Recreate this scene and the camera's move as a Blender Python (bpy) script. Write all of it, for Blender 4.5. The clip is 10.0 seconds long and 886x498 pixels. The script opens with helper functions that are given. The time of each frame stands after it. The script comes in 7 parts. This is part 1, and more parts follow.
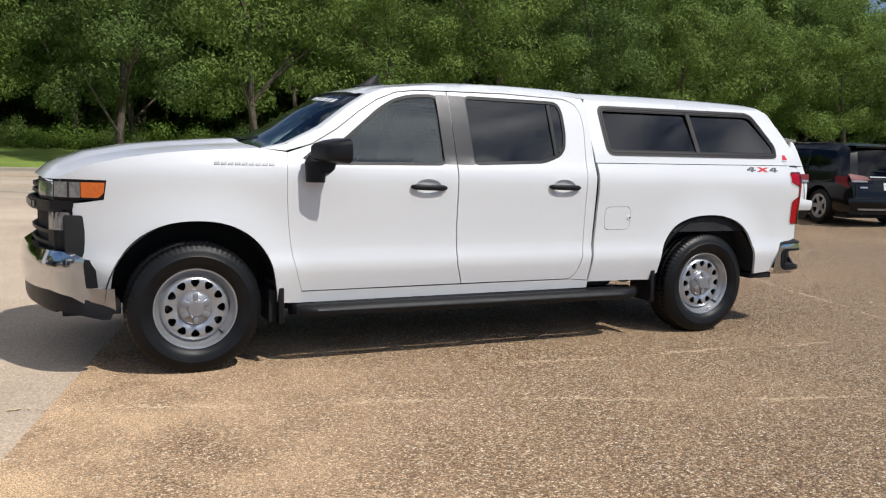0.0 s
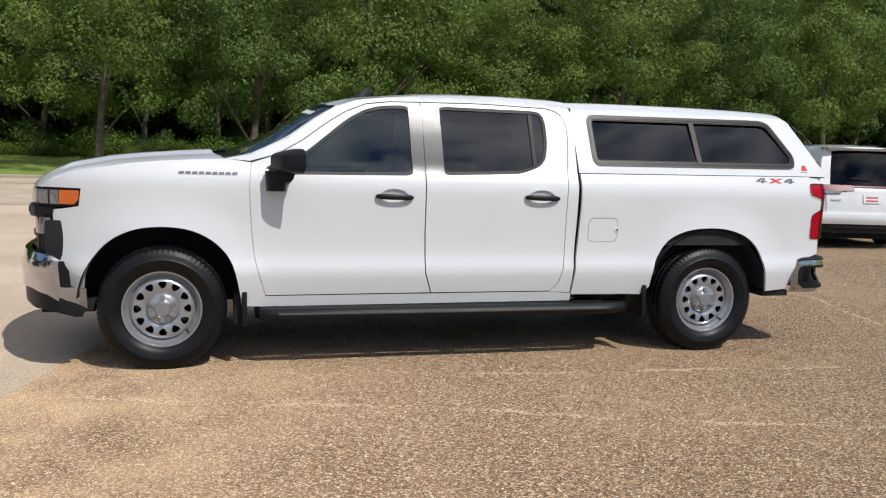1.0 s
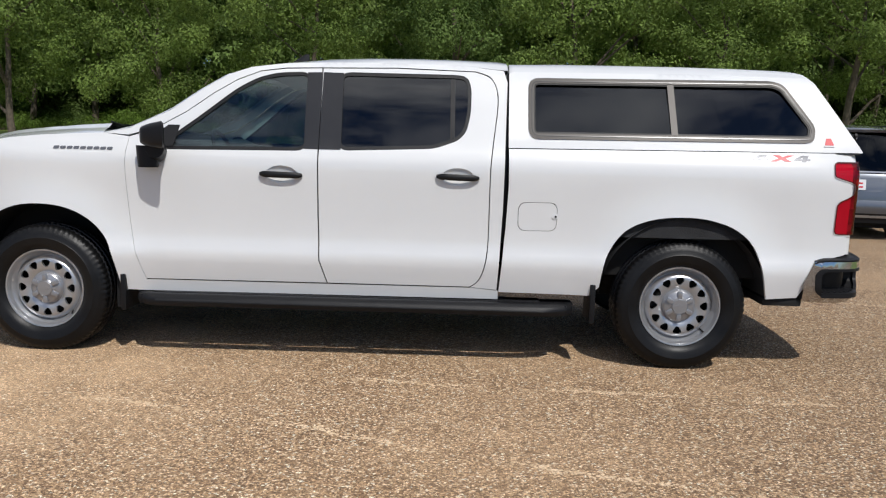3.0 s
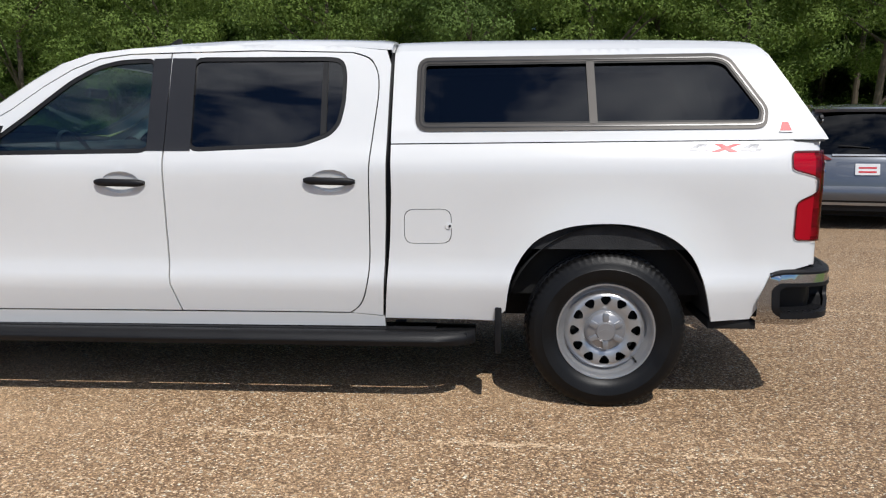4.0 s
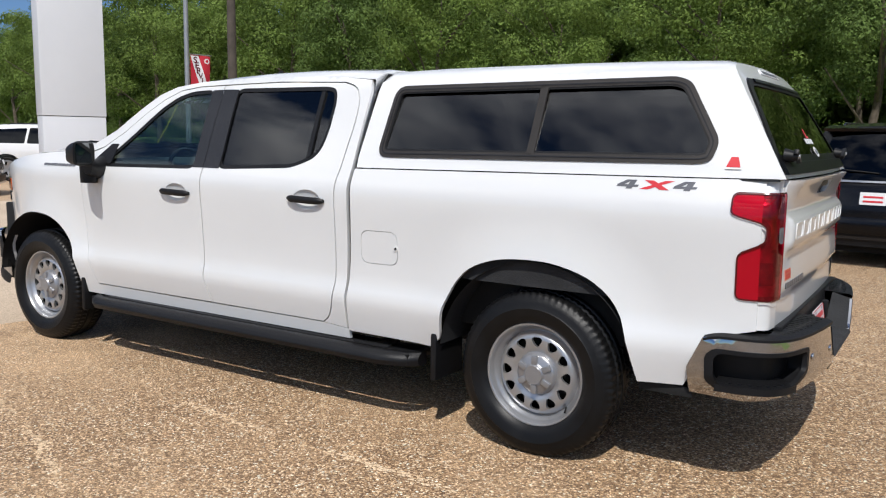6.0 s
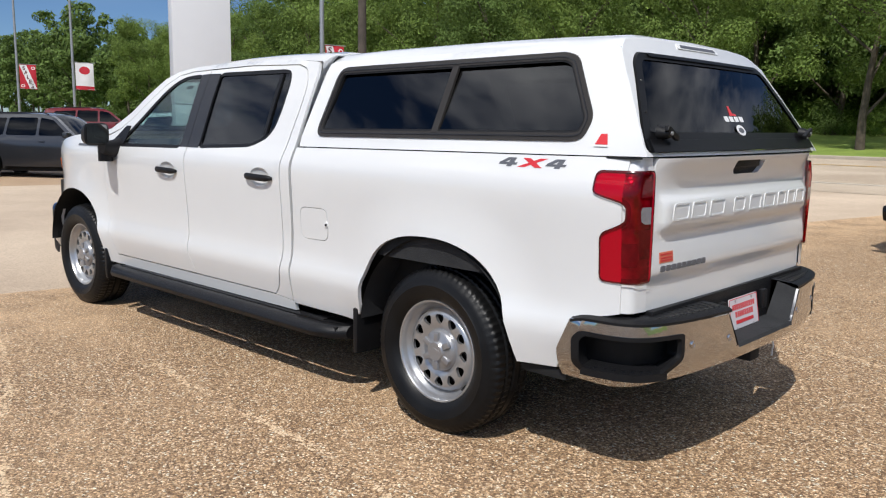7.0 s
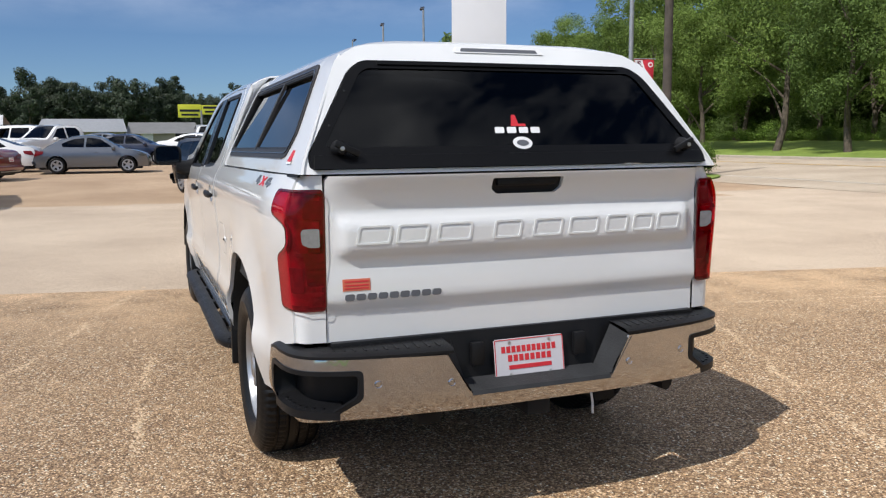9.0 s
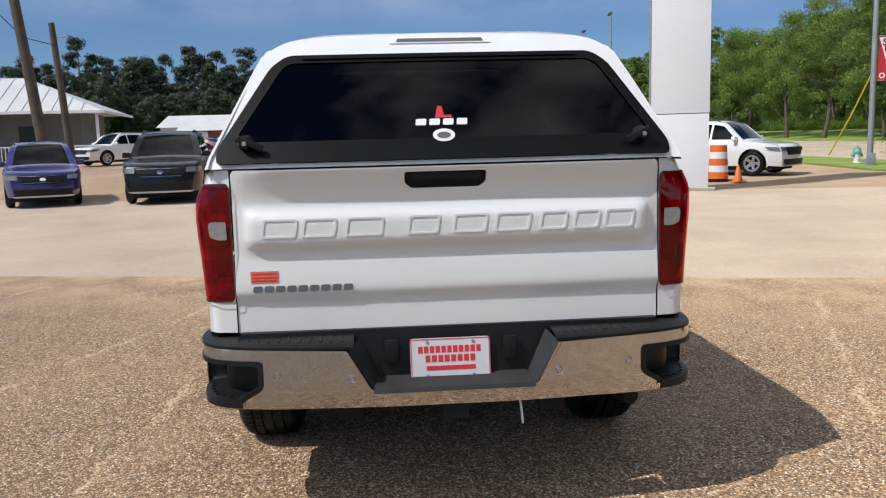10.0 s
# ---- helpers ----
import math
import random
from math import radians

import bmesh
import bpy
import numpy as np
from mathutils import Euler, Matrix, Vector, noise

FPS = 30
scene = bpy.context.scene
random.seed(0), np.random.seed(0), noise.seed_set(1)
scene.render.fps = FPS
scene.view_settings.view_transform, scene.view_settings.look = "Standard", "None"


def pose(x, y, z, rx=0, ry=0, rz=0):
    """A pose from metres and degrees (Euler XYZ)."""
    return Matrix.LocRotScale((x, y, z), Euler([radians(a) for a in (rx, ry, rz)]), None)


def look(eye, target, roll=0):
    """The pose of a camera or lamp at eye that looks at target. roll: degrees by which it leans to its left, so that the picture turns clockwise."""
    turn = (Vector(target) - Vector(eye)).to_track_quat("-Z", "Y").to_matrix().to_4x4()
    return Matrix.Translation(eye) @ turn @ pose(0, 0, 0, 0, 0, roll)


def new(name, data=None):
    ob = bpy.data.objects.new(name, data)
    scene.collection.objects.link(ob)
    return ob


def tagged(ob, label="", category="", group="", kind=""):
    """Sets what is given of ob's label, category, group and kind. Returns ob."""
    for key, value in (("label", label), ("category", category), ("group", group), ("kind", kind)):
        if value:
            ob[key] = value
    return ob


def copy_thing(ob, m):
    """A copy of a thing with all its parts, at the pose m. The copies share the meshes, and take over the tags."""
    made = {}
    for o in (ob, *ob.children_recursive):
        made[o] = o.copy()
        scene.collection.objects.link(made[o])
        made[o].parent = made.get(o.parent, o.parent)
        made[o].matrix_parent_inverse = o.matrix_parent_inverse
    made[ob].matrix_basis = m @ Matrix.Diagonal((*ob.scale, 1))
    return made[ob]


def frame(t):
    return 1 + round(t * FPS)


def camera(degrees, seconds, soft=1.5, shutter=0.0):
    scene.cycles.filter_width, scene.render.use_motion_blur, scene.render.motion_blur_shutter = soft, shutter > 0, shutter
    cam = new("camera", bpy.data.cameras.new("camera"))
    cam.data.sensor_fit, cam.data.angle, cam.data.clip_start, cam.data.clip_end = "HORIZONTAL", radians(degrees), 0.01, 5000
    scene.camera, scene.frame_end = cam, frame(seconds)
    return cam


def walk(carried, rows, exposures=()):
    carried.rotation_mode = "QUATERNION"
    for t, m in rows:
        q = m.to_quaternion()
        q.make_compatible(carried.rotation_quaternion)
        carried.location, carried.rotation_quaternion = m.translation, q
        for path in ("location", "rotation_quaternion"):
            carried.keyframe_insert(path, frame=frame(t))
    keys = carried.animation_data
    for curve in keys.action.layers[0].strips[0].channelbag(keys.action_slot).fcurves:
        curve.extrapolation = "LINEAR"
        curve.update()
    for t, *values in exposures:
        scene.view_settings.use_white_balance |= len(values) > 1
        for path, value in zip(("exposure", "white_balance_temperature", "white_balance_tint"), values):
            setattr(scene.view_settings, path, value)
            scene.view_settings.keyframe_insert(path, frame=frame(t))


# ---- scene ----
cam = camera(56.8, 10.0, soft=1.2)
PATH = [
    (0, (-0.713, 1.558, 1.354), (0.123, 3.361, 1.129), 1.6),
    (0.5, (-0.168, 1.328, 1.38), (0.512, 3.198, 1.172), 1.9),
    (1, (0.391, 1.113, 1.378), (0.906, 3.034, 1.171), 1.6),
    (1.5, (0.944, 1.113, 1.365), (1.301, 3.069, 1.149), 1.3),
    (2, (1.507, 1.136, 1.342), (1.678, 3.116, 1.115), 1.3),
    (2.2, (1.725, 1.176, 1.354), (1.839, 3.159, 1.12), 1.4),
    (3.3, (2.908, 1.881, 1.396), (2.828, 3.86, 1.116), 1.0),
    (3.5, (3.061, 2.073, 1.362), (2.965, 4.05, 1.078), 0.6),
    (4, (3.42, 2.542, 1.418), (3.295, 4.517, 1.124), -0.1),
    (4.5, (3.92, 2.863, 1.462), (3.64, 4.823, 1.176), 0.5),
    (5, (4.451, 3.095, 1.444), (3.912, 5.002, 1.172), 0.6),
    (5.5, (5.08, 3.125, 1.456), (4.252, 4.926, 1.191), 0.5),
    (5.7, (5.317, 3.134, 1.501), (4.387, 4.885, 1.236), 0.7),
    (6.8, (6.472, 3.707, 1.497), (5.157, 5.186, 1.204), 0.8),
    (7, (6.646, 3.879, 1.471), (5.29, 5.317, 1.17), 0.8),
    (7.5, (7.028, 4.42, 1.497), (5.553, 5.736, 1.196), 0.6),
    (8, (7.4, 4.967, 1.505), (5.798, 6.131, 1.222), 0.6),
    (8.5, (7.659, 5.549, 1.495), (5.93, 6.519, 1.227), 0.0),
    (9, (7.938, 6.131, 1.477), (6.086, 6.84, 1.212), -0.5),
    (9.5, (8.047, 6.734, 1.45), (6.116, 7.181, 1.182), -1.0),
    (10, (8.122, 7.346, 1.454), (6.145, 7.489, 1.183), -1.5),
]
walk(cam, [(t, look(eye, target, roll)) for t, eye, target, roll in PATH],
     exposures=[(0, -0.08), (2.2, -0.12), (3.5, -0.15), (4.5, -0.10), (5.5, 0.0), (7.0, 0.05), (7.6, 0.05), (8.8, 0.13), (10, 0.14)])

# ---------------------------------------------------------------- daylight
SUN_WAY = Vector((0.355, -0.715, 1.0)).normalized()   # towards the sun
sun = new("sun", bpy.data.lights.new("sun", "SUN"))
sun.data.energy, sun.data.angle, sun.data.color = 3.4, radians(0.55), (1.0, 0.972, 0.935)
sun.matrix_world = look((0, 0, 30), Vector((0, 0, 30)) - SUN_WAY)
world = bpy.data.worlds.new("summer_sky")
scene.world = world
world.use_nodes = True
wn, wl = world.node_tree.nodes, world.node_tree.links
sky = wn.new("ShaderNodeTexSky")
sky.sky_type, sky.sun_disc = "NISHITA", False
sky.sun_elevation = math.asin(SUN_WAY.z)
sky.sun_rotation = math.atan2(SUN_WAY.x, SUN_WAY.y)
sky.air_density, sky.dust_density, sky.ozone_density = 0.9, 0.1, 3.2
sky.altitude = 600.0
coord = wn.new("ShaderNodeTexCoord")
stretch = wn.new("ShaderNodeMapping")
stretch.inputs["Scale"].default_value = (1.0, 1.0, 3.0)
cloud = wn.new("ShaderNodeTexNoise")
cloud.inputs["Scale"].default_value, cloud.inputs["Detail"].default_value = 2.6, 7.0
cloud.inputs["Roughness"].default_value = 0.58
ramp = wn.new("ShaderNodeValToRGB")
ramp.color_ramp.elements[0].position, ramp.color_ramp.elements[1].position = 0.44, 0.66
ramp.color_ramp.elements[0].color, ramp.color_ramp.elements[1].color = (0, 0, 0, 1), (0.75, 0.75, 0.75, 1)
high = wn.new("ShaderNodeSeparateXYZ")
lift = wn.new("ShaderNodeMapRange")
lift.inputs["From Min"].default_value, lift.inputs["From Max"].default_value = 0.12, 0.45
both = wn.new("ShaderNodeMath")
both.operation = "MULTIPLY"
mixer = wn.new("ShaderNodeMix")
mixer.data_type = "RGBA"
mixer.inputs["B"].default_value = (26.5, 26.8, 27.2, 1)
wl.new(coord.outputs["Generated"], stretch.inputs["Vector"])
wl.new(stretch.outputs["Vector"], cloud.inputs["Vector"])
wl.new(cloud.outputs["Fac"], ramp.inputs["Fac"])
wl.new(coord.outputs["Generated"], high.inputs["Vector"])
wl.new(high.outputs["Z"], lift.inputs["Value"])
wl.new(ramp.outputs["Color"], both.inputs[0])
wl.new(lift.outputs["Result"], both.inputs[1])
wl.new(both.outputs["Value"], mixer.inputs["Factor"])
deep = wn.new("ShaderNodeMix")
deep.data_type, deep.blend_type = "RGBA", "MULTIPLY"
deep.inputs["Factor"].default_value = 1.0
deep.inputs["B"].default_value = (0.68, 0.83, 1.04, 1)
wl.new(sky.outputs["Color"], deep.inputs["A"])
wl.new(deep.outputs["Result"], mixer.inputs["A"])
wl.new(mixer.outputs["Result"], wn["Background"].inputs["Color"])
wn["Background"].inputs["Strength"].default_value = 0.072
scene.view_settings.exposure = 0.0

# ---------------------------------------------------------------- materials
def mat(name, color, rough=0.5, metal=0.0, var=0.10, scale=6.0, bump=0.0, bscale=150.0, coat=0.0, spec=0.5, rvar=0.0, island=0.0, translucent=0.0):
    """A surface with two scales of variation in colour, fine relief and uneven gloss."""
    m = bpy.data.materials.new(name)
    m.use_nodes = True
    n, l = m.node_tree.nodes, m.node_tree.links
    bsdf = n["Principled BSDF"]
    bsdf.inputs["Roughness"].default_value, bsdf.inputs["Metallic"].default_value = rough, metal
    bsdf.inputs["Coat Weight"].default_value, bsdf.inputs["Coat Roughness"].default_value = coat, 0.03
    bsdf.inputs["Specular IOR Level"].default_value = spec
    tc = n.new("ShaderNodeTexCoord")
    big = n.new("ShaderNodeTexNoise")
    big.inputs["Scale"].default_value, big.inputs["Detail"].default_value = scale, 5.0
    l.new(tc.outputs["Object"], big.inputs["Vector"])
    rng = n.new("ShaderNodeMapRange")
    rng.inputs["From Min"].default_value, rng.inputs["From Max"].default_value = 0.25, 0.75
    rng.inputs["To Min"].default_value, rng.inputs["To Max"].default_value = 1 - var, 1 + var
    l.new(big.outputs["Fac"], rng.inputs["Value"])
    value = rng.outputs["Result"]
    if island:
        geo = n.new("ShaderNodeNewGeometry")
        r2 = n.new("ShaderNodeMapRange")
        r2.inputs["To Min"].default_value, r2.inputs["To Max"].default_value = 1 - island, 1 + island
        l.new(geo.outputs["Random Per Island"], r2.inputs["Value"])
        mul = n.new("ShaderNodeMath")
        mul.operation = "MULTIPLY"
        l.new(value, mul.inputs[0])
        l.new(r2.outputs["Result"], mul.inputs[1])
        value = mul.outputs["Value"]
    tint = n.new("ShaderNodeMix")
    tint.data_type, tint.blend_type = "RGBA", "MULTIPLY"
    tint.inputs["Factor"].default_value = 1.0
    tint.inputs["A"].default_value = (*color, 1)
    l.new(value, tint.inputs["B"])
    l.new(tint.outputs["Result"], bsdf.inputs["Base Color"])
    if rvar:
        rr = n.new("ShaderNodeMapRange")
        rr.inputs["To Min"].default_value, rr.inputs["To Max"].default_value = max(0.0, rough - rvar), min(1.0, rough + rvar)
        l.new(big.outputs["Fac"], rr.inputs["Value"])
        l.new(rr.outputs["Result"], bsdf.inputs["Roughness"])
    if bump:
        fine = n.new("ShaderNodeTexNoise")
        fine.inputs["Scale"].default_value, fine.inputs["Detail"].default_value = bscale, 3.0
        l.new(tc.outputs["Object"], fine.inputs["Vector"])
        bp = n.new("ShaderNodeBump")
        bp.inputs["Strength"].default_value, bp.inputs["Distance"].default_value = bump, 0.01
        l.new(fine.outputs["Fac"], bp.inputs["Height"])
        l.new(bp.outputs["Normal"], bsdf.inputs["Normal"])
    if translucent:
        tr = n.new("ShaderNodeBsdfTranslucent")
        mx = n.new("ShaderNodeMixShader")
        mx.inputs["Fac"].default_value = translucent
        l.new(tint.outputs["Result"], tr.inputs["Color"])
        l.new(bsdf.outputs["BSDF"], mx.inputs[1])
        l.new(tr.outputs["BSDF"], mx.inputs[2])
        l.new(mx.outputs["Shader"], n["Material Output"].inputs["Surface"])
    return m


def glass(name, tint, head_on=0.04, rough=0.0):
    """A pane that lets tinted light through and mirrors at its surface, more so at a slant."""
    m = bpy.data.materials.new(name)
    m.use_nodes = True
    n, l = m.node_tree.nodes, m.node_tree.links
    n.remove(n["Principled BSDF"])
    clear, shine, mx, lw = (n.new("ShaderNodeBsdf" + "Transparent"), n.new("ShaderNodeBsdfGlossy"),
                            n.new("ShaderNodeMixShader"), n.new("ShaderNodeLayerWeight"))
    clear.inputs["Color"].default_value = (*tint, 1)
    shine.inputs["Roughness"].default_value = rough
    lw.inputs["Blend"].default_value = 0.5
    power, scaled = n.new("ShaderNodeMath"), n.new("ShaderNodeMath")
    power.operation, scaled.operation = "POWER", "MULTIPLY_ADD"
    power.inputs[1].default_value = 5.0
    scaled.inputs[1].default_value, scaled.inputs[2].default_value = 1.0 - head_on, head_on
    l.new(lw.outputs["Facing"], power.inputs[0])
    l.new(power.outputs["Value"], scaled.inputs[0])
    l.new(scaled.outputs["Value"], mx.inputs["Fac"])
    l.new(clear.outputs["BSDF"], mx.inputs[1])
    l.new(shine.outputs["BSDF"], mx.inputs[2])
    l.new(mx.outputs["Shader"], n["Material Output"].inputs["Surface"])
    return m


M_WHITE = mat("white_car_paint", (0.77, 0.775, 0.768), 0.32, var=0.015, scale=1.5, coat=1.0)
M_SHELL = mat("white_fibreglass_paint", (0.77, 0.776, 0.772), 0.34, var=0.015, scale=1.5, coat=0.9, bump=0.01, bscale=60)
M_BLACK = mat("black_plastic", (0.008, 0.008, 0.009), 0.46, var=0.2, bump=0.12, bscale=400, rvar=0.1, spec=0.30)
M_SATIN = mat("satin_black_frame", (0.005, 0.005, 0.0055), 0.34, var=0.15, bump=0.02, bscale=400, spec=0.18)
M_TRIM = mat("grey_pillar_trim", (0.020, 0.020, 0.022), 0.26, var=0.1, bump=0.03, bscale=300)
M_DARK = mat("dark_underbody", (0.007, 0.007, 0.007), 0.8, var=0.3, bump=0.1)
M_LINER = mat("wheel_liner_felt", (0.022, 0.023, 0.025), 0.85, var=0.35, scale=9, bump=0.3, bscale=120)
M_RUBBER = mat("tyre_rubber", (0.0055, 0.0055, 0.0058), 0.42, var=0.3, scale=12, bump=0.10, bscale=180, rvar=0.12, spec=0.30)
M_SILVER = mat("silver_wheel_paint", (0.50, 0.505, 0.515), 0.30, metal=0.75, var=0.10, scale=10, coat=0.35, bump=0.02)
M_CHROME = mat("chrome", (0.58, 0.58, 0.59), 0.07, metal=1.0, var=0.03, scale=4, rvar=0.04)
M_GLASS = glass("clear_tinted_glass", (0.58, 0.69, 0.68), 0.09)
M_PRIVACY = glass("dark_privacy_glass", (0.15, 0.165, 0.18), 0.085, 0.012)
M_HATCH = glass("hatch_glass", (0.10, 0.11, 0.12), 0.03)
M_SCREEN = glass("windscreen_glass", (0.70, 0.86, 0.85), 0.045)
M_RED = mat("red_lens", (0.16, 0.001, 0.003), 0.30, var=0.3, scale=14, coat=0.25, spec=0.3)
M_BRONZE = mat("bronze_window_frame", (0.040, 0.036, 0.033), 0.42, metal=0.3, var=0.15, scale=8, bump=0.03, spec=0.35)
M_REDLENS = glass("clear_red_lens", (0.66, 0.004, 0.030), 0.035)
# strong mottling paints the glints seen through the red lens
M_REFLECTOR = mat("lamp_reflector", (0.42, 0.41, 0.41), 0.28, metal=0.5, var=0.75, scale=16, bump=0.5, bscale=40)
M_LAMPDIM = mat("lamp_dim", (0.20, 0.20, 0.20), 0.4, var=0.4, scale=30)
M_REDDARK = mat("deep_red_lens", (0.085, 0.001, 0.003), 0.25, var=0.25, scale=25, coat=0.5)
M_CLEARLENS = mat("clear_lens", (0.27, 0.26, 0.27), 0.12, var=0.12, scale=60, coat=1.0)
M_HEADLAMP = mat("headlamp_lens", (0.23, 0.24, 0.25), 0.10, metal=0.5, var=0.45, scale=30, coat=1.0)
M_AMBER = mat("amber_lens", (0.72, 0.14, 0.01), 0.15, var=0.12, scale=50, coat=1.0)
M_REDPRINT = mat("red_print", (0.62, 0.03, 0.04), 0.4, var=0.05)
M_GREYPRINT = mat("grey_print", (0.13, 0.135, 0.15), 0.35, metal=0.2, var=0.05)
M_WHITEPRINT = mat("white_print", (0.78, 0.78, 0.78), 0.45, var=0.05)
M_ORANGEPRINT = mat("orange_print", (0.62, 0.16, 0.09), 0.45, var=0.08)
M_SEAT = mat("dark_cloth", (0.03, 0.03, 0.033), 0.85, var=0.15, bump=0.2, bscale=300)
M_INTERIOR = mat("grey_interior_plastic", (0.06, 0.065, 0.07), 0.6, var=0.1, bump=0.1)
M_MIRROR = mat("mirror_silver", (0.20, 0.205, 0.21), 0.01, metal=1.0, var=0.01)

# ---------------------------------------------------------------- mesh tools
from mathutils.geometry import delaunay_2d_cdt


def part(name, bm, material, parent=None, label="", smooth=38):
    """Links a bmesh as one mesh object under a thing or a part."""
    me = bpy.data.meshes.new(name)
    bm.to_mesh(me)
    bm.free()
    me.materials.append(material)
    if smooth:
        me.shade_smooth()
        me.set_sharp_from_angle(angle=radians(smooth))
    ob = new(name, me)
    if parent:
        ob.parent = parent
    if label:
        ob["label"] = label
    return ob


def thing(name, label, category, at=(0, 0, 0), turn=0.0, group="", kind=""):
    ob = new(name)
    ob.matrix_world = pose(*at, 0, 0, turn)
    return tagged(ob, label, category, group, kind)


def lerp(x, knots):
    """Piecewise smooth interpolation through (x, value) knots."""
    if x <= knots[0][0]:
        return knots[0][1]
    for (a, u), (b, v) in zip(knots, knots[1:]):
        if x <= b:
            return u + (v - u) * (x - a) / (b - a)
    return knots[-1][1]


def spline(pts, n=5, closed=False):
    """Catmull-Rom through 2D points."""
    out, m = [], len(pts)
    for i in range(m if closed else m - 1):
        if closed:
            p0, p1, p2, p3 = (pts[(i + k - 1) % m] for k in range(4))
        else:
            p0, p1, p2, p3 = pts[max(i - 1, 0)], pts[i], pts[i + 1], pts[min(i + 2, m - 1)]
        for k in range(n):
            t = k / n
            out.append(tuple(0.5 * (2 * b + (c - a) * t + (2 * a - 5 * b + 4 * c - d) * t * t + (3 * b - a - 3 * c + d) * t ** 3)
                             for a, b, c, d in zip(p0, p1, p2, p3)))
    if not closed:
        out.append(tuple(pts[-1]))
    return out


def rounded(pts, r=0.03, n=4):
    """A polygon with its corners rounded."""
    out, m = [], len(pts)
    for i in range(m):
        p, a, b = Vector(pts[i]), Vector(pts[i - 1]), Vector(pts[(i + 1) % m])
        da, db = a - p, b - p
        k = min(r, da.length * 0.45, db.length * 0.45)
        s, e = p + da.normalized() * k, p + db.normalized() * k
        for j in range(n + 1):
            t = j / n
            out.append(tuple(s * (1 - t) ** 2 + p * 2 * t * (1 - t) + e * t * t))
    return out


def inside(p, poly):
    hit, (x, y) = False, p
    for (ax, ay), (bx, by) in zip(poly, poly[1:] + poly[:1]):
        if (ay > y) != (by > y) and x < (bx - ax) * (y - ay) / (by - ay) + ax:
            hit = not hit
    return hit


def densify(poly, step):
    out = []
    for a, b in zip(poly, poly[1:] + poly[:1]):
        d = math.dist(a, b)
        if d < 1e-6:
            continue
        k = max(1, int(math.ceil(d / step)))
        out += [(a[0] + (b[0] - a[0]) * j / k, a[1] + (b[1] - a[1]) * j / k) for j in range(k)]
    return out


def sheet(poly, lift, back=(0, 0, 0), step=0.05, holes=(), solid=False):
    """A curved panel: a flat outline with holes, filled with a fine net, lifted into space by lift(a, b);
    its rims turn inwards by the vector back, or the panel is closed at that depth."""
    loops = [densify(list(p), step) for p in (poly, *holes)]
    pts, edges = [], []
    for loop in loops:
        k = len(pts)
        pts += loop
        edges += [(k + i, k + (i + 1) % len(loop)) for i in range(len(loop))]
    rim = len(pts)
    xs, ys = [p[0] for p in loops[0]], [p[1] for p in loops[0]]
    rim_pts = np.array(pts)
    a = min(xs) + step * 0.5
    while a < max(xs):
        b = min(ys) + step * 0.5
        while b < max(ys):
            if inside((a, b), loops[0]) and not any(inside((a, b), h) for h in loops[1:]):
                if ((rim_pts - (a, b)) ** 2).sum(1).min() > (0.4 * step) ** 2:
                    pts.append((a, b))
            b += step
        a += step
    vs, es, fs, *_ = delaunay_2d_cdt([Vector(p) for p in pts], edges, [], 1, 1e-5)
    bm = bmesh.new()
    up = [bm.verts.new(lift(v.x, v.y)) for v in vs]
    way = Vector(back)
    for f in fs:
        c = (vs[f[0]] + vs[f[1]] + vs[f[2]]) / 3
        if inside(c, loops[0]) and not any(inside(c, h) for h in loops[1:]):
            try:
                face = bm.faces.new([up[i] for i in f])
            except ValueError:
                continue
            face.normal_update()
            if face.normal.dot(way) > 0:
                face.normal_flip()
    loose = [v for v in bm.verts if not v.link_faces]
    bmesh.ops.delete(bm, geom=loose, context="VERTS")
    if way.length:
        edge = [e for e in bm.edges if len(e.link_faces) == 1]
        if solid:
            faces = list(bm.faces)
            twin = {}
            for f in faces:
                for v in f.verts:
                    if v not in twin:
                        twin[v] = bm.verts.new(v.co + way)
            for f in faces:
                bm.faces.new([twin[v] for v in reversed(f.verts)])
            for e in edge:
                p, q = e.verts
                face = e.link_faces[0]
                order = [v for v in face.verts]
                if order[(order.index(p) + 1) % len(order)] is not q:
                    p, q = q, p
                bm.faces.new((q, p, twin[p], twin[q]))
        else:
            twin = {}
            for e in edge:
                for v in e.verts:
                    if v not in twin:
                        twin[v] = bm.verts.new(v.co + way)
            for e in edge:
                p, q = e.verts
                order = [v for v in e.link_faces[0].verts]
                if order[(order.index(p) + 1) % len(order)] is not q:
                    p, q = q, p
                bm.faces.new((q, p, twin[p], twin[q]))
    bm.normal_update()
    return bm


def grid(rows, close=False, cap=False):
    """A skin through rows of points."""
    bm = bmesh.new()
    vs = [[bm.verts.new(p) for p in r] for r in rows]
    for i in range(len(rows) - 1):
        m = len(rows[i])
        for j in range(m if close else m - 1):
            bm.faces.new((vs[i][j], vs[i][(j + 1) % m], vs[i + 1][(j + 1) % m], vs[i + 1][j]))
    if cap:
        bm.faces.new(list(reversed(vs[0])))
        bm.faces.new(vs[-1])
    bmesh.ops.recalc_face_normals(bm, faces=bm.faces)
    return bm


